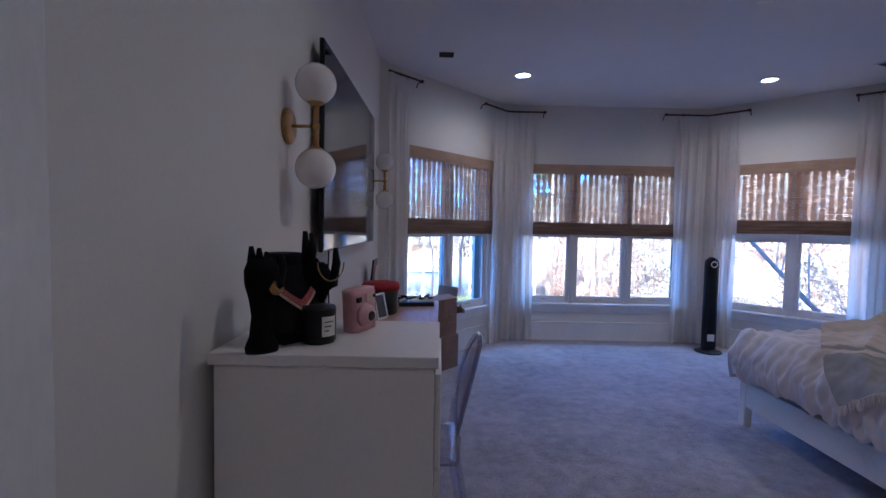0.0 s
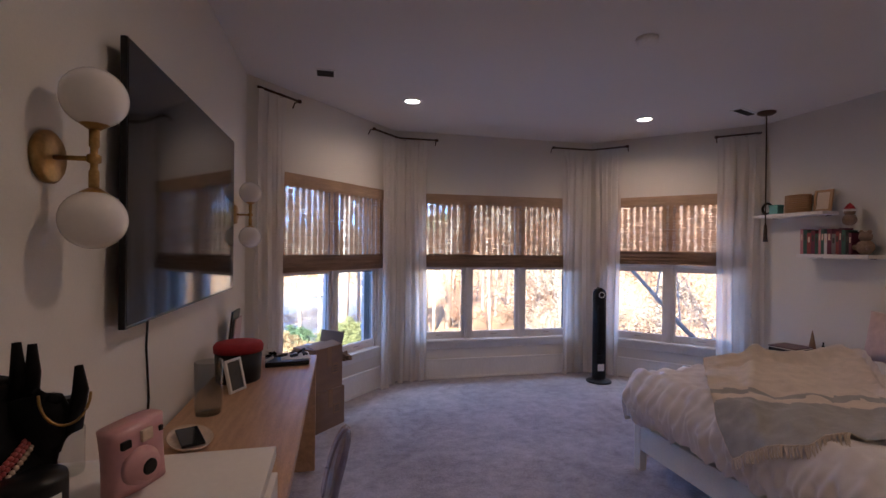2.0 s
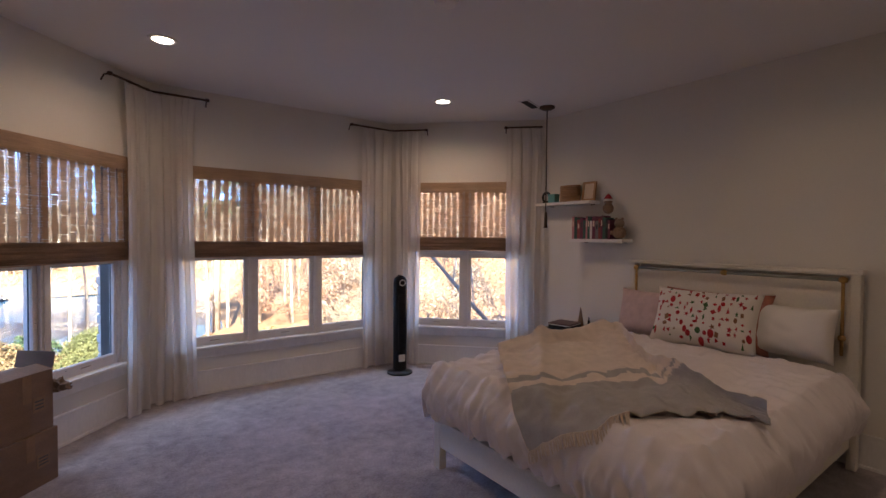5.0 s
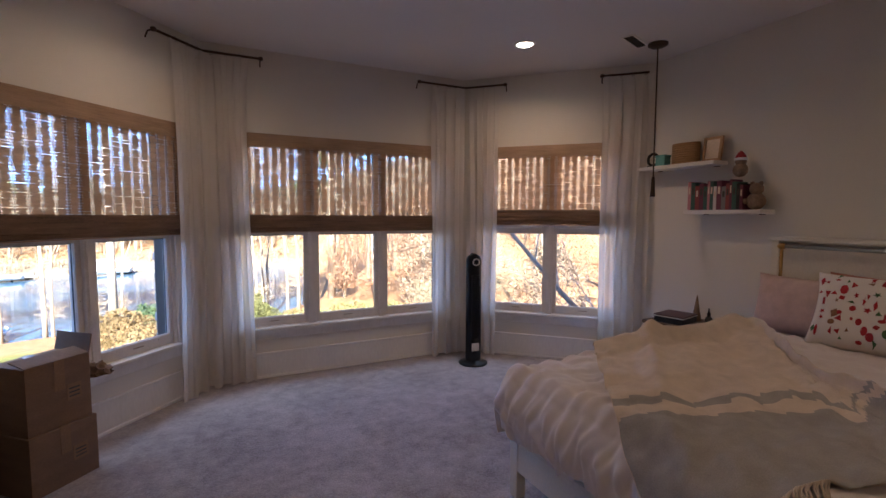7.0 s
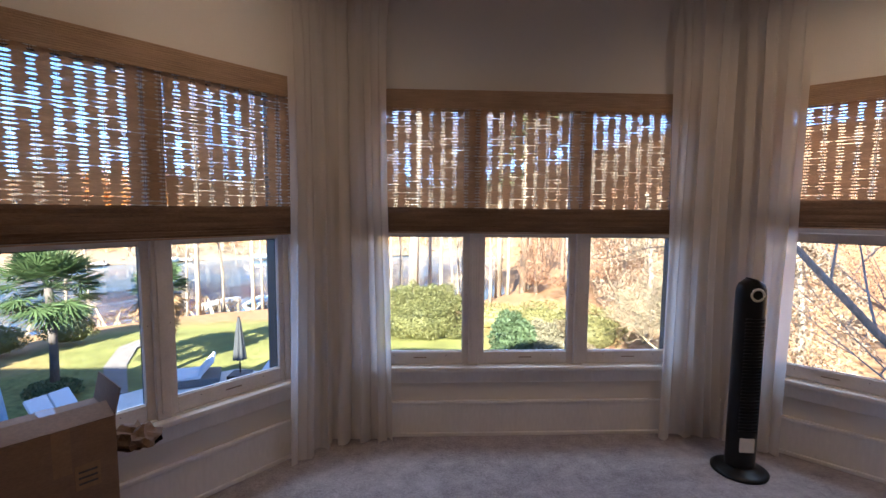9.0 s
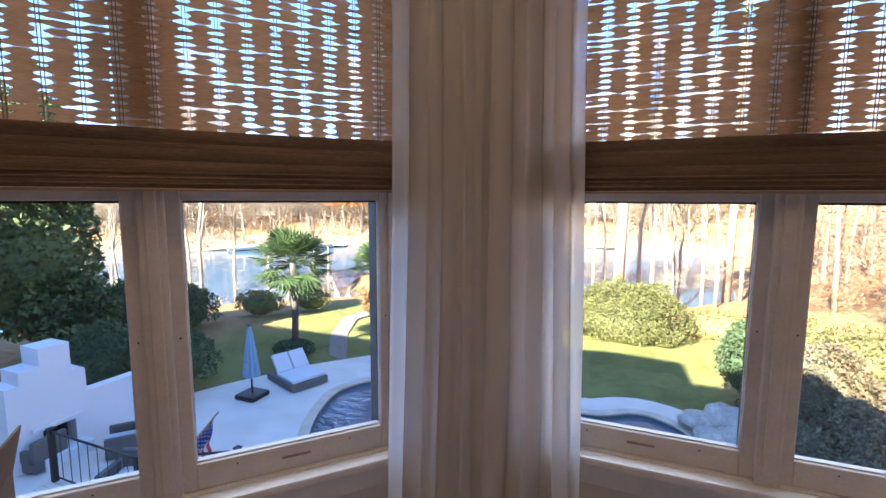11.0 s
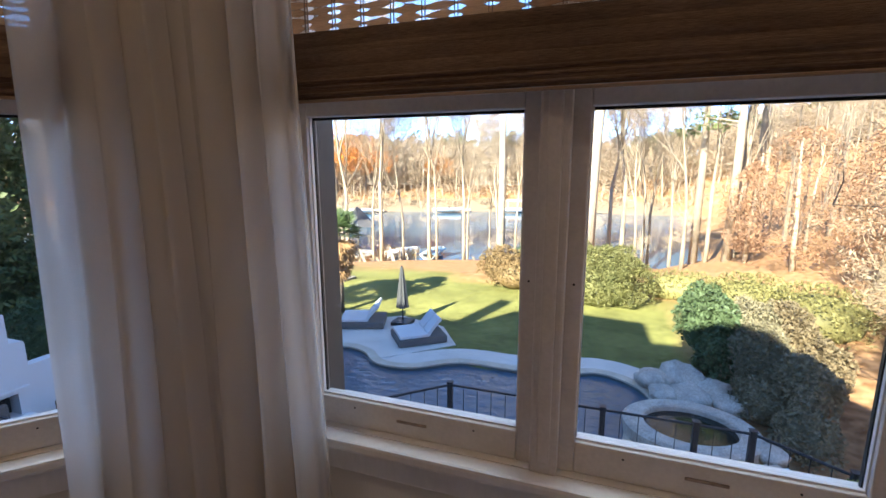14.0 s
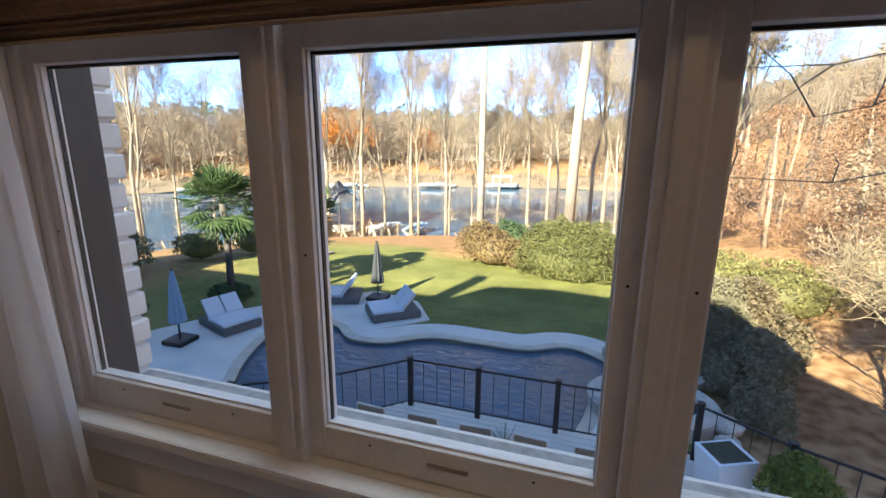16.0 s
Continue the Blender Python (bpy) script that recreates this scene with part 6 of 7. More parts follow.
blob("laurel_bush", [(-20.4, 21.2, PZ + 0.9, 2.0, 1.7, 1.35), (-22.4, 20.2, PZ + 1.1, 1.9, 1.6, 1.5)], 8000, 0.09, LEAF, "broad dark laurel bush", "bush", 8)
blob("yellow_green_shrub", [(-19.0, 25.4, PZ + 0.45, 1.6, 1.1, 0.8), (-17.0, 27.6, PZ + 0.4, 1.4, 1.0, 0.7)], 3500, 0.07, LEAFO, "low yellow green shrubs along the lawn", "bush", 9)


def palm(x, y, h, green, seed, skirt):
    t = thing("palm_tree", "windmill palm with a " + ("skirt of dead fronds" if skirt else "full green crown"), "tree", "palms", pose(x, y, PZ - 0.03))
    rnd = random.Random(seed)
    part("trunk", tube([(0, 0, 0), (0.05, 0, h * 0.5), (0, 0, h)], [0.16, 0.14, 0.13], 10), DARKBARK, t, smooth=True)

    def crown(n, lo, hi, ln2, name, material, zc):
        V, F = [], []
        for k in range(n):
            w, el = rnd.uniform(0, 6.283), radians(rnd.uniform(lo, hi))
            ax = Vector((math.cos(w) * math.cos(el), math.sin(w) * math.cos(el), math.sin(el)))
            side = ax.cross(Vector((0, 0, 1))).normalized()
            upv = side.cross(ax)
            stem, o = ln2 * rnd.uniform(0.45, 0.6), Vector((0, 0, zc + rnd.uniform(-0.25, 0.15)))
            b0 = len(V)
            V += [tuple(o + side * 0.012), tuple(o - side * 0.012), tuple(o + ax * stem - side * 0.012), tuple(o + ax * stem + side * 0.012)]
            F.append((b0, b0 + 1, b0 + 2, b0 + 3))
            for q in range(17):
                g = radians(-100 + 200 * q / 16)
                dr = (ax * math.cos(g) + side * math.sin(g) + upv * 0.12 * math.cos(3 * g)).normalized()
                tip = o + ax * stem + dr * ln2 * 0.55 * rnd.uniform(0.85, 1.05) - Vector((0, 0, 0.12 * rnd.random()))
                wv = dr.cross(upv).normalized() * 0.042
                mid = o + ax * stem + dr * ln2 * 0.28
                b0 = len(V)
                V += [tuple(o + ax * stem), tuple(mid + wv), tuple(tip), tuple(mid - wv)]
                F.append((b0, b0 + 1, b0 + 2, b0 + 3))
        part(name, (V, F), material, t)

    if skirt:
        crown(34, -5, 80, 1.25, "fronds", green, h)
        crown(48, -85, -25, 1.35, "dead_fronds", DEADF, h - 0.1)
        crown(26, -89, -70, 1.3, "dead_fronds", DEADF, h - 0.7)
    else:
        crown(70, -45, 75, 1.75, "fronds", green, h)


palm(-12.0, 20.15, 4.1, FROND, 1, False)
palm(-9.45, 22.65, 3.7, FROND, 2, True)
blob("palm_bed_shrub", [(-12.0, 20.1, PZ + 0.25, 0.9, 0.7, 0.4)], 1800, 0.06, LEAF, "low dark shrub round the foot of a palm", "bush", 10)

# big bare tree near the east window and russet trees on the hillside
def near_tree():
    """Grey tree close to the house, its limb rising past the east window."""
    rnd = random.Random(19)
    t = thing("spreading_tree", "bare grey tree with a limb slanting past the window", "tree")
    limb = [(9.2, 5.4, -5.9), (8.4, 5.8, -3.4), (7.0, 6.25, -1.35), (5.55, 6.95, 0.3), (5.05, 7.45, 1.12), (4.6, 8.05, 2.05), (4.3, 8.5, 3.1)]
    part("trunk", tube(limb[:3], [0.17, 0.11, 0.07], 10), GREYLIMB, t, smooth=True)
    part("limb", tube(limb[2:], [0.07, 0.036, 0.029, 0.023, 0.015], 9), GREYLIMB, t, smooth=True)
    V, F, tips = [], [], []
    starts = [(Vector(limb[3]), (0.55, 0.75, 0.5), 1.5, 0.013), (Vector(limb[4]), (0.3, 0.9, 0.05), 1.6, 0.011), (Vector(limb[3]).lerp(Vector(limb[4]), 0.5), (0.5, 0.5, 0.75), 1.5, 0.012), (Vector(limb[2]), (0.2, 0.95, 0.25), 2.4, 0.02),
              (Vector(limb[2]).lerp(Vector(limb[3]), 0.5), (0.35, 0.8, 0.45), 1.8, 0.014), (Vector(limb[5]), (-0.1, 0.9, 0.3), 1.3, 0.014), (Vector(limb[1]), (0.1, 0.8, 0.6), 3.0, 0.045)]
    for p, d, length, rad in starts:
        grow(rnd, p, Vector(d).normalized(), length, rad, 3, V, F, 6, 0.5, 0.4, tips, kids=(2, 3))
    part("branches", (V, F), GREYLIMB, t, smooth=True)
    # thin dark twigs reaching across in front of the bay
    bm = bmesh.new()
    for a, b, z0, z1 in (((6.2, 7.9), (2.92, 7.6), 1.27, 0.88), ((6.2, 8.1), (2.88, 7.7), 1.88, 1.37), ((4.6, 7.4), (3.2, 7.55), 1.95, 1.14)):
        a, b = Vector((*a, z0)), Vector((*b, z1))
        line = [a.lerp(b, k / 8) + Vector((0, 0.03 * math.sin(5 * k), 0.035 * math.sin(2.3 * k + z0))) for k in range(9)]
        tube([tuple(p) for p in line], [0.011 - 0.0011 * k for k in range(9)], 6, bm)
        for k in range(1, 9):
            side = Vector((rnd.uniform(-0.9, 0.1), rnd.uniform(-0.3, 0.3), rnd.choice((-1, 1)) * rnd.uniform(0.4, 1)))
            tip = line[k] + side * rnd.uniform(0.16, 0.36)
            tube([tuple(line[k]), tuple(line[k].lerp(tip, 0.5) + Vector((0.02, 0, 0.02))), tuple(tip)], [0.0042, 0.0034, 0.0015], 4, bm)
    part("twigs", bm, DARKBARK, t)


near_tree()
TANBARK = mat("tan_twig_bark", (0.3, 0.235, 0.14), 0.9, var=0.3, scale=3, fine=20, stretch=(1, 1, 0.3), bump=0.4, depth=0.01)
a = bare_tree(95, 6.2, 0.12, TANBARK, "low spreading bare tree with a mass of tan twigs", 0.16, 5, 0.85, "twiggy_tree", (0.3, 0.2), (3, 4))
a.matrix_basis = pose(9.1, 16.6, -5.6)
rnd = random.Random(77)
HILL = [(12, 24), (15, 30), (11.5, 34), (17, 22), (20, 33), (14, 17.5), (19, 15), (24, 24), (22, 42), (28, 34), (13, 29), (10.5, 39), (17, 38), (26, 17)]
for i, (x, y) in enumerate(HILL):
    g = ground_z(x, y)
    t = thing("russet_tree", "autumn tree with thin russet leaves on the hillside", "tree", "hillside trees", pose(0, 0, 0))
    bmt = tube([(x, y, g - 0.2), (x + rnd.uniform(-0.3, 0.3), y, g + 3), (x + rnd.uniform(-0.6, 0.6), y, g + 7)], [0.16, 0.12, 0.05], 7)
    part("trunk", bmt, BARK, t, smooth=True)
    hgt = rnd.uniform(5.0, 8.5)
    V, F = [], []
    for k in range(8500):
        u = rnd.random()
        rr2 = (2.6 + 0.8 * math.sin(i)) * math.sin(math.pi * min(1, u * 0.9 + 0.12)) ** 0.7 * math.sqrt(rnd.random())
        w = rnd.uniform(0, 6.283)
        c = Vector((x + rr2 * math.cos(w), y + rr2 * math.sin(w), g + 0.8 + u * hgt))
        if noise.noise(c * 0.9) < -0.22:
            continue
        dd = Vector((rnd.gauss(0, 1), rnd.gauss(0, 1), rnd.gauss(0, 1))).normalized() * rnd.uniform(0.06, 0.14)
        ss = dd.cross(Vector((rnd.gauss(0, 1), rnd.gauss(0, 1), 1))).normalized() * rnd.uniform(0.012, 0.035)
        b0 = len(V)
        V += [tuple(c - dd), tuple(c + ss), tuple(c + dd), tuple(c - ss)]
        F.append((b0, b0 + 1, b0 + 2, b0 + 3))
    part("foliage", (V, F), RUSSET if i % 4 and y > 21 else TWIG, t)

# woods beyond the lake and behind the hill
rnd = random.Random(5)


def woods(name, label, spots, twigs, material, low, high, wide, wood, ln2):
    V, F, TV, TF = [], [], [], []
    for x, y in spots:
        g, h = ground_z(x, y), rnd.uniform(low, high)
        b0 = len(TV)
        r0, lx = rnd.uniform(0.12, 0.25), rnd.uniform(-0.8, 0.8)
        for zz, rr2, ox in ((-0.3, r0, 0), (h * 0.9, r0 * 0.3, lx)):
            TV += [(x + ox + rr2 * math.cos(w), y + rr2 * math.sin(w), g + zz) for w in (0, 2.1, 4.2)]
        TF += [(b0 + k, b0 + (k + 1) % 3, b0 + 3 + (k + 1) % 3, b0 + 3 + k) for k in range(3)]
        for k in range(twigs):
            u = rnd.random() ** 0.8
            z = h * (0.15 + 0.85 * u)
            rr2 = wide * math.sin(math.pi * (0.15 + 0.8 * u)) * math.sqrt(rnd.random())
            w = rnd.uniform(0, 6.283)
            c = Vector((x + lx * u + rr2 * math.cos(w), y + rr2 * math.sin(w), g + z))
            dd = Vector((math.cos(w) * 0.6 + rnd.gauss(0, 0.5), math.sin(w) * 0.6 + rnd.gauss(0, 0.5), 0.5 + rnd.gauss(0, 0.4))).normalized() * ln2 * rnd.uniform(0.5, 1.2)
            ss = dd.cross(Vector((rnd.gauss(0, 1), rnd.gauss(0, 1), 0.3))).normalized() * ln2 * wood * rnd.uniform(0.6, 1.4)
            b1 = len(V)
            V += [tuple(c - dd), tuple(c + ss), tuple(c + dd)]
            F.append((b1, b1 + 1, b1 + 2))
    t = tagged(thing(name, label, "woods"), kind="stuff")
    tagged(part("crowns", (V, F), material, t), kind="stuff")
    tagged(part("trunks", (TV, TF), BARK, t), kind="stuff")


def polar(r, a):
    return (2 - r * math.sin(radians(a)), 5 + r * math.cos(radians(a)))


woods("far_woods", "bare winter woods across the lake", [polar(rnd.uniform(104, 150), rnd.uniform(-30, 82)) for _ in range(640)], 430, TWIG, 7, 11.5, 4.6, 0.075, 1.1)
woods("far_pines", "green pines among the far woods", [polar(rnd.uniform(125, 172), rnd.uniform(-30, 82)) for _ in range(170)], 240, PINE, 8.5, 12.5, 3.8, 0.25, 0.9)
woods("hill_woods", "bare woods on the hillside", [polar(rnd.uniform(40, 75), rnd.uniform(-75, -14)) for _ in range(110)], 150, TWIG, 10, 17, 3.2, 0.06, 0.9)
woods("shore_brush", "thin brush along the near shore", [polar(rnd.uniform(41, 46), rnd.uniform(-8, 62)) for _ in range(60)], 40, LEAFB, 0.7, 1.6, 1.1, 0.2, 0.3)
woods("far_brush", "low tan brush and reeds along the far bank", [polar(rnd.uniform(97, 108), rnd.uniform(-14, 82)) for _ in range(260)], 60, TWIG, 1.0, 3.2, 1.8, 0.2, 0.5)
for i, (r, ang, s) in enumerate([(105, 32.5, 1.2), (107, 36.0, 1.0), (111, 20, 0.6), (106, 29, 1.05), (116, 40, 0.8)]):
    x, y = polar(r, ang)
    g = ground_z(x, y)
    crown = blob("autumn_tree", [(x, y, g + 7.5 * s, 4.6 * s, 4 * s, 4.6 * s), (x + 3 * s, y, g + 5.5 * s, 3.2 * s, 3 * s, 3.2 * s), (x - 3.2 * s, y, g + 5.5 * s, 3 * s, 3 * s, 3.2 * s)], 6500, 0.2, ORANGE, "bright orange autumn tree across the lake", "tree", 20 + i, "autumn trees", core=False)
    part("trunk", tube([(x, y, g - 0.2), (x, y, g + 6 * s)], [0.3, 0.2], 7), DARKBARK, crown)

# far houses, docks and boats
for i, (r, ang, w) in enumerate([(118, 13, 13), (124, 3, 12), (120, 26, 12), (128, 45, 11)]):
    x, y = polar(r, ang)
    g = ground_z(x, y)
    t = thing("lake_house", "pale two storey house among the far trees", "house", "far houses", pose(x, y, g, 0, 0, ang))
    part("wall", box(-w / 2, w / 2, -4, 4, -1, 6), HOUSEM, t)
    bm = bmesh.new()
    pr = [bm.verts.new(p) for p in ((-w / 2 - 0.5, -4.6, 5.9), (w / 2 + 0.5, -4.6, 5.9), (w / 2 + 0.5, 4.6, 5.9), (-w / 2 - 0.5, 4.6, 5.9), (-w / 2 + 1, 0, 9), (w / 2 - 1, 0, 9))]
    for f in ((0, 1, 5, 4), (1, 2, 5), (2, 3, 4, 5), (3, 0, 4), (0, 3, 2, 1)):
        bm.faces.new([pr[k] for k in f])
    part("roof", bm, ROOFM, t)
    for k in range(4):
        for zz in (0.8, 3.6):
            wn2 = part("window", box(-w / 2 + 1 + k * (w - 2) / 3.4, -w / 2 + 2.2 + k * (w - 2) / 3.4, -4.06, -4.0, zz, zz + 1.6), WINDK, t)
for i, (r, ang, L) in enumerate([(95, 29, 7), (95, 37, 8), (95.5, 9.5, 4), (95, 45, 7), (95, 18, 6)]):
    x, y = polar(r, ang)
    t = thing("boat_dock", "pale wooden boat dock at the far shore", "dock", "far docks", pose(x, y, LAKE_Z, 0, 0, ang))
    part("deck", box(-L / 2, L / 2, -1.2, 1.2, 0.35, 0.55), DECK, t)
    for sx in (-L / 2 + 0.4, 0, L / 2 - 0.4):
        part("pile", tube([(sx, -1.1, -0.8), (sx, -1.1, 1.2)], 0.12, 6), DARKBARK, t)
    t = thing("boat", "white motor boat moored at a dock", "boat", "moored boats", pose(*polar(r - 2.2, ang + 1), LAKE_Z, 0, 0, ang))
    part("hull", sheet(lambda u, v: ((u - 0.5) * 6, (v - 0.5) * 2.0 * (1 - max(0, u - 0.55) ** 2 * 4), 0.1 + 0.75 * abs(2 * v - 1) ** 2 + 0.2 * u), 10, 8, 0.08), BOATW, t, smooth=True)
    part("windscreen", box(0.1, 0.25, -0.7, 0.7, 0.8, 1.35, 0.02), WINDK, t)
    if i == 2:
        part("canopy_roof", box(-2, 2, -1.3, 1.3, 2.4, 2.6, 0.05), BOATW, t)
        for sx in (-1.8, 1.8):
            for sy in (-1.1, 1.1):
                part("canopy_post", tube([(sx, sy, 0.3), (sx, sy, 2.4)], 0.05, 6), BOATW, t)
x, y = -22.5, 47.0
t = thing("lake_gazebo", "small open gazebo with a dark pointed roof at the shore", "gazebo", m=pose(x, y, LAKE_Z + 0.6))
part("roof", lathe([(2.1, 3.0), (2.0, 3.08), (0.1, 5.0), (0, 5.0), (0, 3.1)], 6), ROOFM, t)
for k in range(6):
    part("post", tube([(1.7 * math.cos(k * 1.047), 1.7 * math.sin(k * 1.047), -1), (1.7 * math.cos(k * 1.047), 1.7 * math.sin(k * 1.047), 3.05)], 0.09, 6), DARKBARK, t)
part("floor_deck", lathe([(0, 0), (1.9, 0), (1.9, 0.15), (0, 0.15)], 6), DECK, t)
for i, (x, y, c) in enumerate([(-18.6, 49.5, BOATW), (-15.2, 50.4, BLUEC)]):
    t = thing("small_boat", "small covered boat at the near shore", "boat", "near boats", pose(x, y, LAKE_Z, 0, 0, 60 + 30 * i))
    part("hull", sheet(lambda u, v: ((u - 0.5) * 4.5, (v - 0.5) * 1.7 * (1 - max(0, u - 0.55) ** 2 * 4), 0.05 + 0.7 * abs(2 * v - 1) ** 2 + 0.15 * u), 10, 8, 0.06), BOATW, t, smooth=True)
    part("cover", sheet(lambda u, v: ((u - 0.5) * 4.0, (v - 0.5) * 1.5, 0.75 + 0.35 * math.sin(math.pi * u) * math.sin(math.pi * v)), 8, 8), c, t, smooth=True)

# ---- pool side ----
rr = random.Random(12)
for i, (x, y, s, fl) in enumerate([(3.6, 19.5, 0.55, 0.6), (4.3, 19.6, 0.75, 0.75), (5.0, 19.2, 0.6, 0.7), (4.4, 18.7, 0.6, 0.5), (3.8, 18.7, 0.45, 0.4), (5.4, 18.5, 0.5, 0.5), (5.7, 16.3, 0.35, 0.6), (5.6, 15.5, 0.3, 0.6)]):
    bm = bmesh.new()
    bmesh.ops.create_icosphere(bm, subdivisions=3, radius=s)
    for v in bm.verts:
        q = v.co.normalized()
        k = 1 + 0.35 * noise.noise(q * 1.6 + Vector((i * 5, 0, 0))) + 0.12 * noise.noise(q * 5 + Vector((i, 3, 0)))
        v.co = Vector((q.x * s * k, q.y * s * k, max(-0.25, q.z * s * k * fl)))
    tagged(part("boulder", bm, ROCK, None, "", True, pose(x, y, PZ + 0.2)), "pale weathered boulder beside the spa", "rock", "spa rocks")
t = thing("hot_tub", "raised round stone spa with dark water", "spa", m=pose(4.15, 16.75, PZ - 0.05, 0, 0, 0))
bm = lathe([(1.02, 0.1), (1.02, 0.42), (1.05, 0.46), (1.42, 0.46), (1.5, 0.4), (1.45, -0.1)], 40)
bmesh.ops.transform(bm, matrix=Matrix.Diagonal((1.05, 0.85, 1, 1)), verts=bm.verts)
part("rim", bm, ROCK, t, smooth=False)
bm = lathe([(0, 0.3), (1.03, 0.3), (1.03, 0.2), (0, 0.2)], 40)
bmesh.ops.transform(bm, matrix=Matrix.Diagonal((1.05, 0.85, 1, 1)), verts=bm.verts)
part("water", bm, water_mat("spa_water", (0.012, 0.016, 0.014), 3, 0.1), t, "still dark water")


def lounger(x, y, rot):
    t = thing("sun_lounger", "grey wicker daybed lounger with white cushions", "lounger", "sun loungers", pose(x, y, PZ + 0.012, 0, 0, rot))
    part("frame", box(-0.95, 0.95, -0.72, 0.72, 0.03, 0.3, 0.04), WICKER, t)
    part("mattress", box(-0.88, 0.3, -0.66, 0.66, 0.3, 0.42, 0.04), CUSH, t)
    for s in (-1, 1):
        part("back_cushion", box(0, 0.75, -0.31, 0.31, 0, 0.13, 0.04, m=pose(0.28, s * 0.335, 0.36, 0, -48, 0)), CUSH, t)
    for sx in (-0.85, 0.85):
        for sy in (-0.62, 0.62):
            part("foot", box(sx - 0.04, sx + 0.04, sy - 0.04, sy + 0.04, 0, 0.035), IRON, t)


lounger(-4.75, 20.65, 38)
lounger(-7.65, 21.5, 20)
lounger(-9.93, 17.75, 159)


def umbrella(x, y, canvas, label):
    t = thing("closed_umbrella", label, "umbrella", "closed umbrellas", pose(x, y, PZ + 0.012))
    part("base", box(-0.4, 0.4, -0.4, 0.4, 0, 0.16, 0.03), IRON, t)
    part("pole", tube([(0, 0, 0.1), (0, 0, 2.55)], 0.03, 8), IRON, t)
    part("canopy", sheet(lambda u, v: ((0.05 + 0.2 * (1 - v) ** 0.8 * (1 + 0.22 * math.cos(16 * math.pi * u))) * math.cos(2 * math.pi * u), (0.05 + 0.2 * (1 - v) ** 0.8 * (1 + 0.22 * math.cos(16 * math.pi * u))) * math.sin(2 * math.pi * u), 0.75 + 1.75 * v), 48, 10, closed=True), canvas, t, smooth=True)
    part("strap", lathe([(0.2, 1.28), (0.215, 1.28), (0.21, 1.36), (0.195, 1.36)], 20), canvas, t)


umbrella(-10.45, 16.05, BLUEC, "closed pale blue patio umbrella on a dark base")
umbrella(-6.05, 22.05, GREYC, "closed grey patio umbrella between loungers")

# white stepped fireplace wall
W0, W1 = Vector((-12.3, 10.2)), Vector((-12.3, 14.75))
wm, wl = facet(W0, W1)
t = thing("fireplace_wall", "white stucco garden wall with a stepped chimney and firebox", "wall", m=wm @ pose(0, 0, PZ))


def profile(points, y0, y1):
    bm = bmesh.new()
    f = bm.faces.new([bm.verts.new((x, y0, z)) for x, z in points])
    got = bmesh.ops.extrude_face_region(bm, geom=[f])
    for v in got["geom"]:
        if isinstance(v, bmesh.types.BMVert):
            v.co.y = y1
    bmesh.ops.recalc_face_normals(bm, faces=bm.faces)
    return bm


part("chimney", profile([(0, 0), (0.7, 0), (0.7, 0.92), (1.46, 0.92), (1.46, 0), (1.78, 0), (1.78, 2.2), (1.74, 2.26), (1.45, 2.29), (1.45, 3.06), (0.75, 3.06), (0.75, 2.6), (0.3, 2.6), (0.3, 2.26), (0, 2.26)], 0.0, 0.75), STUCCO, t)
part("garden_wall", profile([(1.78, 0), (3.78, 0), (3.78, 1.5), (1.78, 1.53)], 0.12, 0.45), STUCCO, t)
part("end_post", box(3.78, 4.28, 0.05, 0.52, 0, 1.78, 0.01), STUCCO, t)
part("cap", box(3.74, 4.32, 0.01, 0.56, 1.78, 1.84, 0.015), STUCCO, t)
part("firebox", box(0.7, 1.46, 0.42, 0.7, 0.0, 0.92), SOOT, t, "dark sooty opening")
part("hearth", box(0.5, 1.66, -0.4, 0.41, 0.0, 0.32, 0.02), STUCCO, t)
part("mantel", box(0.45, 1.7, -0.1, -0.002, 0.98, 1.08, 0.015), STUCCO, t)
t = thing("post_lantern", "small lit amber lantern on a wall post", "lantern", m=wm @ pose(4.03, 0.28, PZ + 1.84))
part("holder", box(-0.06, 0.06, -0.06, 0.06, 0, 0.05, 0.01), IRON, t)
part("flame_glass", lathe([(0, 0.05), (0.07, 0.06), (0.085, 0.15), (0.05, 0.24), (0, 0.25)], 14), glow_mat("amber_glow", (1, 0.45, 0.1), 2.0), t, smooth=True)


def patio_chair(x, y, rot):
    t = thing("patio_armchair", "grey wicker patio armchair with pale cushions", "chair", "patio armchairs", pose(x, y, PZ + 0.012, 0, 0, rot))
    part("base", box(-0.42, 0.42, -0.42, 0.42, 0.05, 0.3, 0.03), WICKER, t)
    part("seat_cushion", box(-0.32, 0.32, -0.42, 0.3, 0.3, 0.45, 0.05), CUSH, t)
    part("backrest", box(-0.42, 0.42, 0.3, 0.45, 0.3, 0.85, 0.04), WICKER, t)
    for s in (-1, 1):
        part("armrest", box(s * 0.42 - 0.1, s * 0.42 + 0.02, -0.42, 0.3, 0.3, 0.62, 0.03), WICKER, t)


patio_chair(-11.0, 12.1, -40)
patio_chair(-9.2, 11.0, 20)
patio_chair(-12.4, 10.8, -80)

# ---- raised deck, railing and its furniture ----
DZ = -3.95
DECK_OUT = [(-8.3, 7.4), (-8.2, 9.1), (-5.8, 9.1), (-1.9, 11.5), (-0.72, 12.62), (4.25, 12.62), (5.25, 11.9), (8.2, 10.6), (8.2, 6.3), (-8.3, 6.3)]
deck = setting("deck", polygon(DECK_OUT, DZ - 0.35, DZ - 0.03), DECK, "raised timber deck behind the house")
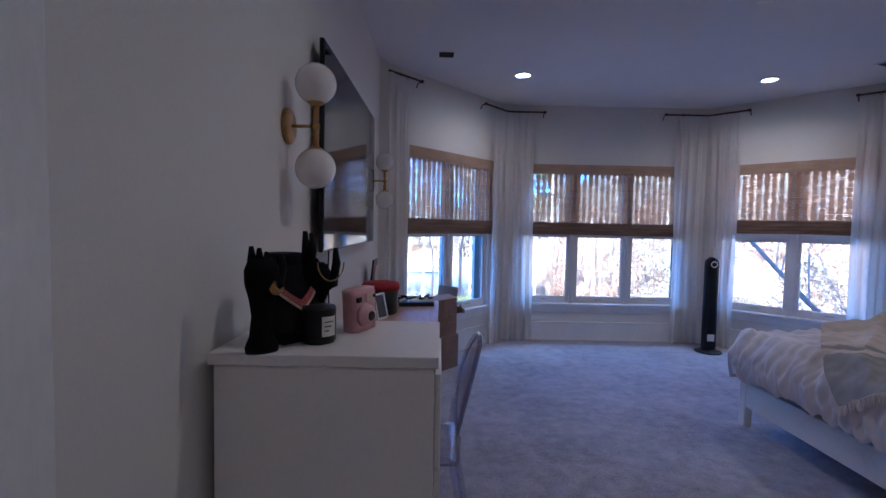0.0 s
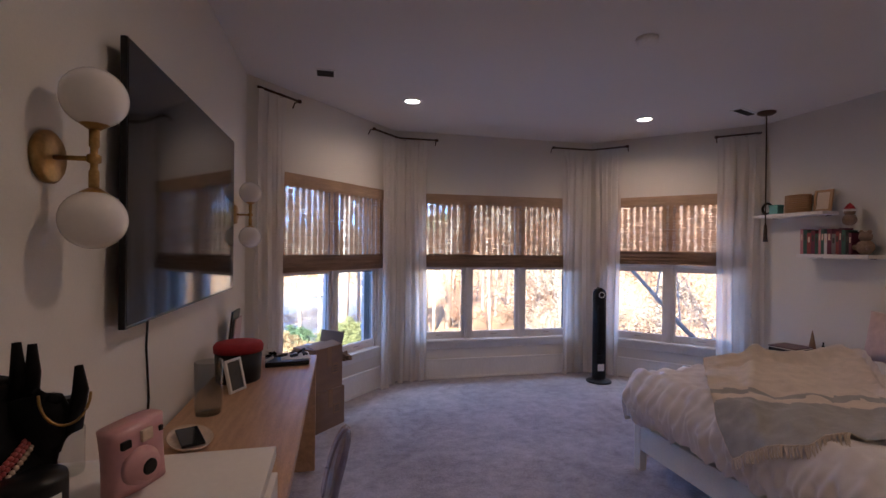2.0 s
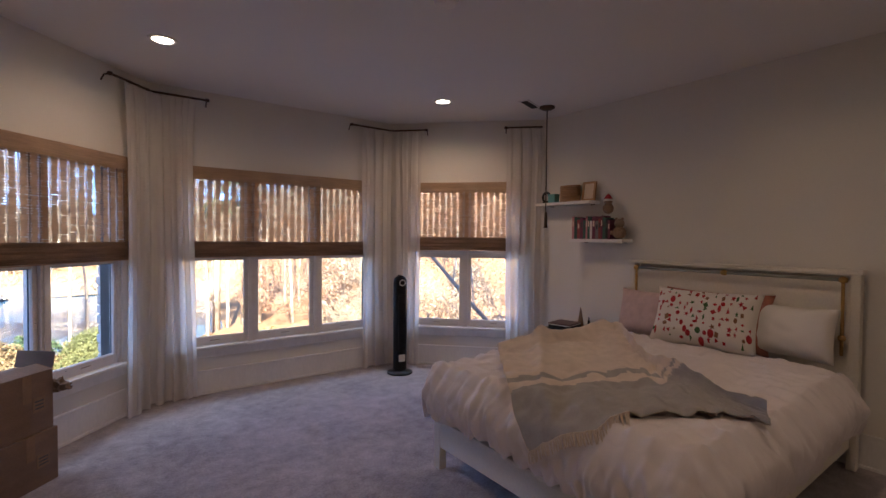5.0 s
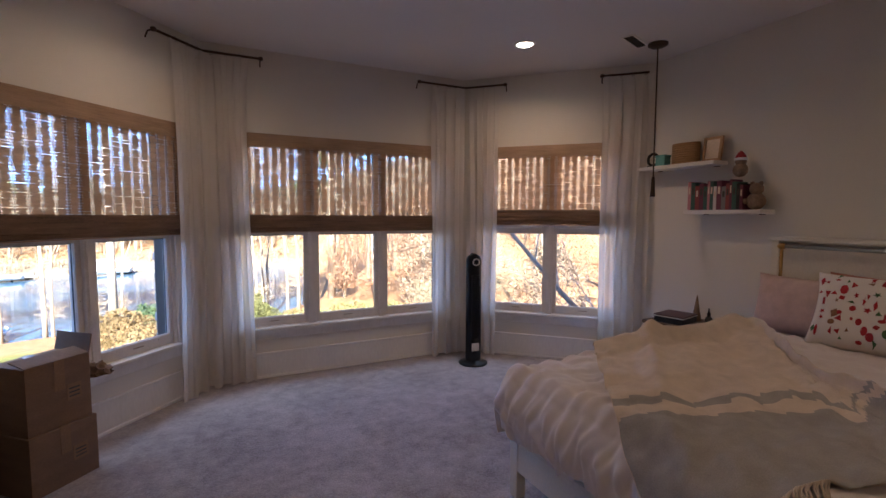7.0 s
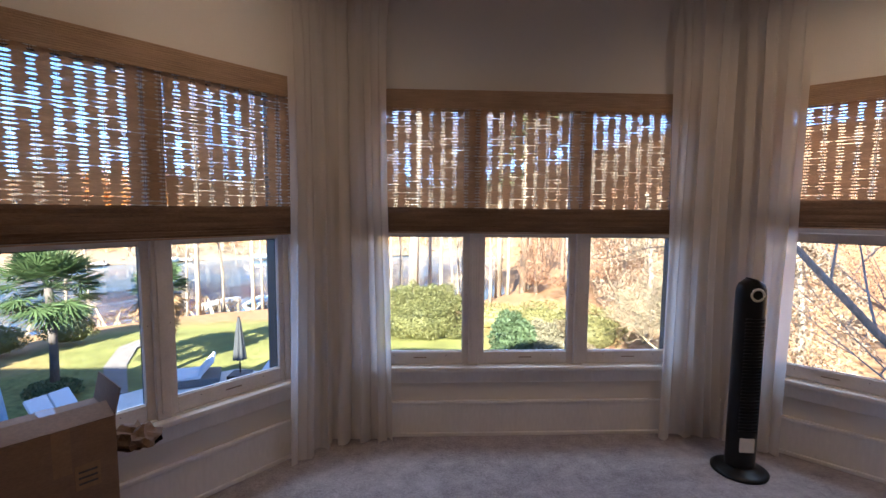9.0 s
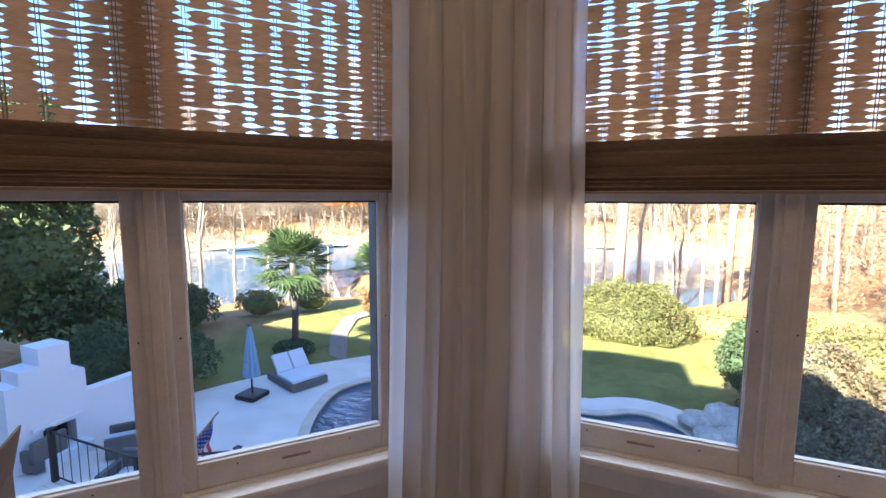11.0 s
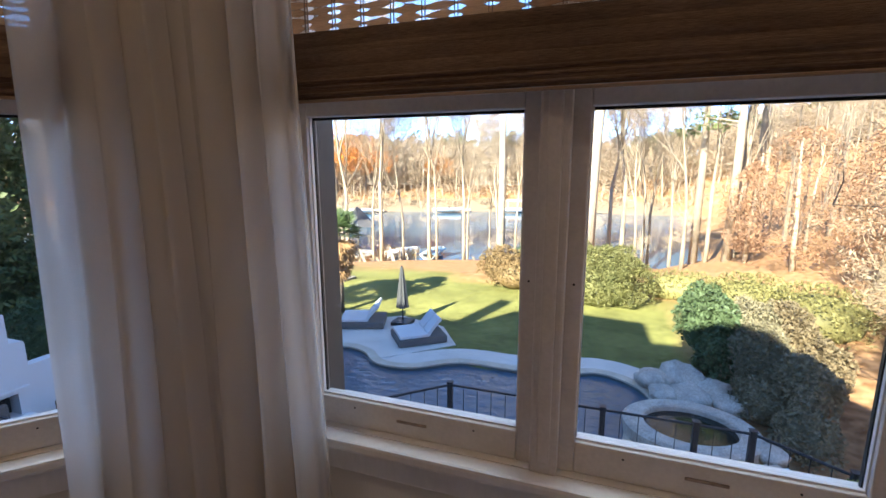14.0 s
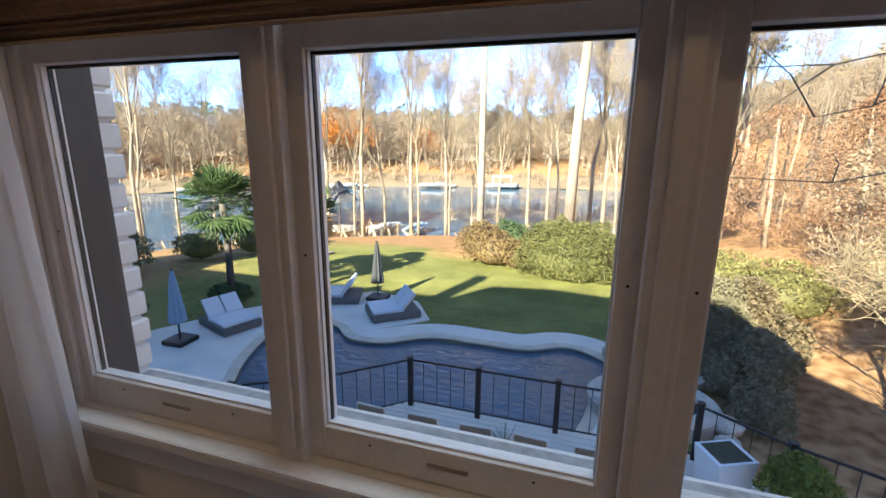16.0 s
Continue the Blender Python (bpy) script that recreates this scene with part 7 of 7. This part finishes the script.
for k in range(46):
    yy = 6.4 + k * 0.135
    if yy > 12.5:
        break
    xsides = []
    m2 = len(DECK_OUT)
    for i in range(m2):
        (xa, ya), (xb, yb) = DECK_OUT[i], DECK_OUT[(i + 1) % m2]
        if (ya > yy) != (yb > yy):
            xsides.append(xa + (xb - xa) * (yy - ya) / (yb - ya))
    if len(xsides) >= 2:
        part("deck_board", box(min(xsides) + 0.02, max(xsides) - 0.02, yy, yy + 0.128, DZ - 0.029, DZ, 0.003, seg=1), DECK, deck)
RAIL = [(-8.1, 9.0), (-5.8, 9.0), (-4.5, 9.8), (-3.2, 10.65), (-1.85, 11.45), (-0.7, 12.5), (0.62, 12.5), (2.02, 12.5), (3.42, 12.5), (4.2, 12.5), (5.2, 11.82), (6.5, 11.25), (8.0, 10.55)]
rail = thing("deck_railing", "black iron railing with thin balusters along the deck", "railing")
for (x, y) in RAIL:
    post = part("post", box(x - 0.045, x + 0.045, y - 0.045, y + 0.045, DZ, -2.95, 0.004), IRON, rail)
    part("post_cap", box(x - 0.055, x + 0.055, y - 0.055, y + 0.055, -2.95, -2.93, 0.004), IRON, post)
for p, q in zip(RAIL, RAIL[1:]):
    p, q = Vector(p), Vector(q)
    part("top_rail", tube([(*p, -3.0), (*q, -3.0)], 0.022, 6), IRON, rail)
    part("bottom_rail", tube([(*p, DZ + 0.1), (*q, DZ + 0.1)], 0.016, 6), IRON, rail)
    nb = max(2, int((q - p).length / 0.235))
    for k in range(1, nb):
        c = p + (q - p) * k / nb
        part("baluster", tube([(*c, DZ + 0.1), (*c, -3.0)], 0.007, 5), IRON, rail)
for i, x in enumerate((-0.75, 0.12, 0.95, 1.75, 2.6)):
    t = thing("dining_chair", "brown woven outdoor dining chair on the deck", "chair", "deck dining chairs", pose(x, 10.95, DZ, 0, 0, 3 * (i % 3) - 3))
    part("seat", box(-0.24, 0.24, -0.5, -0.04, 0.42, 0.47, 0.02), WICKER, t)
    part("back_panel", box(-0.23, 0.23, -0.03, 0.02, 0.55, 0.88, 0.015), mat("woven_brown", (0.24, 0.17, 0.11), 0.8, var=0.3, scale=30, fine=90) if i == 0 else bpy.data.materials["woven_brown"], t)
    for s in (-1, 1):
        part("back_post", tube([(s * 0.24, 0, 0), (s * 0.24, 0, 0.9)], 0.014, 6), CONC, t)
        part("front_leg", tube([(s * 0.22, -0.48, 0), (s * 0.22, -0.48, 0.43)], 0.014, 6), CONC, t)
    part("top_bar", tube([(-0.24, 0, 0.9), (0.24, 0, 0.9)], 0.014, 6), CONC, t)
t = thing("square_planter", "tall tapered white square planter", "planter", m=pose(4.4, 11.75, DZ, 0, 0, 25))
part("tub", profile([(-0.2, 0), (0.2, 0), (0.3, 0.72), (-0.3, 0.72)], -0.26, 0.26), STUCCO, t)
part("soil", box(-0.24, 0.24, -0.22, 0.22, 0.7, 0.725), mat("mossy_soil", (0.05, 0.055, 0.03), 0.95, var=0.3, scale=20), t)
t = thing("round_planter", "low white round planter", "planter", m=pose(5.15, 11.35, DZ))
part("tub", lathe([(0, 0), (0.24, 0), (0.34, 0.34), (0.36, 0.38), (0.3, 0.38), (0, 0.34)], 24), STUCCO, t, smooth=True)
blob("potted_shrub", [(5.15, 11.35, DZ + 0.62, 0.42, 0.42, 0.42)], 3500, 0.035, leaf_mat("bright_leaf", (0.24, 0.27, 0.05), (0.12, 0.15, 0.03)), "bright yellow green shrub in a planter", "shrub", 31)
t = thing("potted_grass", "small tuft of grey green herbs on the deck", "plant", m=pose(1.35, 11.2, DZ))
part("pot", lathe([(0, 0), (0.14, 0), (0.18, 0.3), (0.15, 0.3), (0, 0.27)], 16), CONC, t, smooth=True)
bm = bmesh.new()
for k in range(60):
    w, ln3 = rr.uniform(0, 6.28), rr.uniform(0.25, 0.5)
    tube([(0.05 * math.cos(w), 0.05 * math.sin(w), 0.27), (0.2 * math.cos(w) * ln3, 0.2 * math.sin(w) * ln3, 0.27 + ln3 * 0.6), (0.55 * math.cos(w) * ln3, 0.55 * math.sin(w) * ln3, 0.27 + ln3)], [0.006, 0.005, 0.002], 3, bm)
part("stems", bm, LEAFO, t)
t = thing("flag", "striped flag with starred blue field on a short pole", "flag", m=pose(-5.57, 9.81, -3.37, 0, 0, 60))
part("pole", tube([(-0.6, 0, -0.35), (0.45, 0.0, 0.72)], 0.016, 6), WOODF, t)
red, whi, blu = mat("flag_red", (0.45, 0.02, 0.04), 0.8), mat("flag_white", (0.7, 0.7, 0.7), 0.8), mat("flag_blue", (0.02, 0.035, 0.16), 0.8)


def flag_pt(u, v):
    b0 = Vector((0.36 - 0.62 * v, 0.0, 0.6 - 0.64 * v))
    return tuple(b0 + Vector((-0.1 * u + 0.05 * math.sin(8 * u) * u, 0.06 * math.sin(9 * u + 3 * v), -0.62 * u)))


for k in range(13):
    part("stripe", sheet(lambda u, v, k=k: flag_pt(u, (k + v) / 13), 12, 2), red if k % 2 == 0 else whi, t)
part("blue_field", sheet(lambda u, v: tuple(Vector(flag_pt(u * 0.45, v * 0.54)) + Vector((0.002, -0.006, 0))), 8, 8), blu, t)
for i in range(5):
    for j in range(6):
        c = Vector(flag_pt(0.45 * (i + 0.5) / 5, 0.54 * (j + 0.5) / 6)) + Vector((0.003, -0.011, 0))
        part("star", lathe([(0, 0), (0.014, 0), (0, 0.003)], 5, m=Matrix.Translation(c) @ pose(0, 0, 0, 90)), whi, t)

# ---- the house itself ----
setting("house_wall", box(X0 - 0.5, X1 + 0.5, YB - 8, 4.4, PZ - 0.2, -0.35), STUCCO, "white lower house wall")
setting("house_wing", box(-34, X0 - 1.2, -12, 2.5, PZ - 0.2, 3.2), STUCCO, "white wing of the house")
setting("house_wing_east", box(X1 + 1.2, 7.2, -9, 1.5, PZ - 0.2, 2.94), STUCCO, "white wing of the house")
bm = bmesh.new()
RZ = 11.2
pr = [bm.verts.new(p) for p in ((-34.6, 3.2, 2.95), (7.6, 3.2, 2.95), (7.6, -9, 2.95), (-34.6, -9, 2.95), (-34.6, -2.6, RZ), (-1.0, -2.6, RZ))]
for f in ((0, 1, 5, 4), (1, 2, 5), (2, 3, 4, 5), (3, 0, 4), (0, 3, 2, 1)):
    bm.faces.new([pr[k] for k in f])
setting("house_roof", bm, ROOFM, "grey shingle roof of the house")
setting("bay_roof", polygon([(X0 - 0.5, 2.9), (X1 + 0.5, 2.9), (X1 + 0.5, D.y + 0.2), (C.x + 0.15, C.y + 0.35), (B.x - 0.15, B.y + 0.35), (X0 - 0.5, A.y + 0.2)], CEILING + 0.15, CEILING + 0.4), STUCCO, "eave over the bay")
setting("cross_gable", profile([(-15, 3), (0.5, 3), (-4.5, RZ + 0.75), (-7.3, RZ + 1.0), (-10, RZ + 0.7)], -6, -1.5), ROOFM, "gable on the roof")
setting("chimney", box(-11.8, -11.2, -2.9, -2.3, 6, 13.4), BRICK, "white brick chimney")
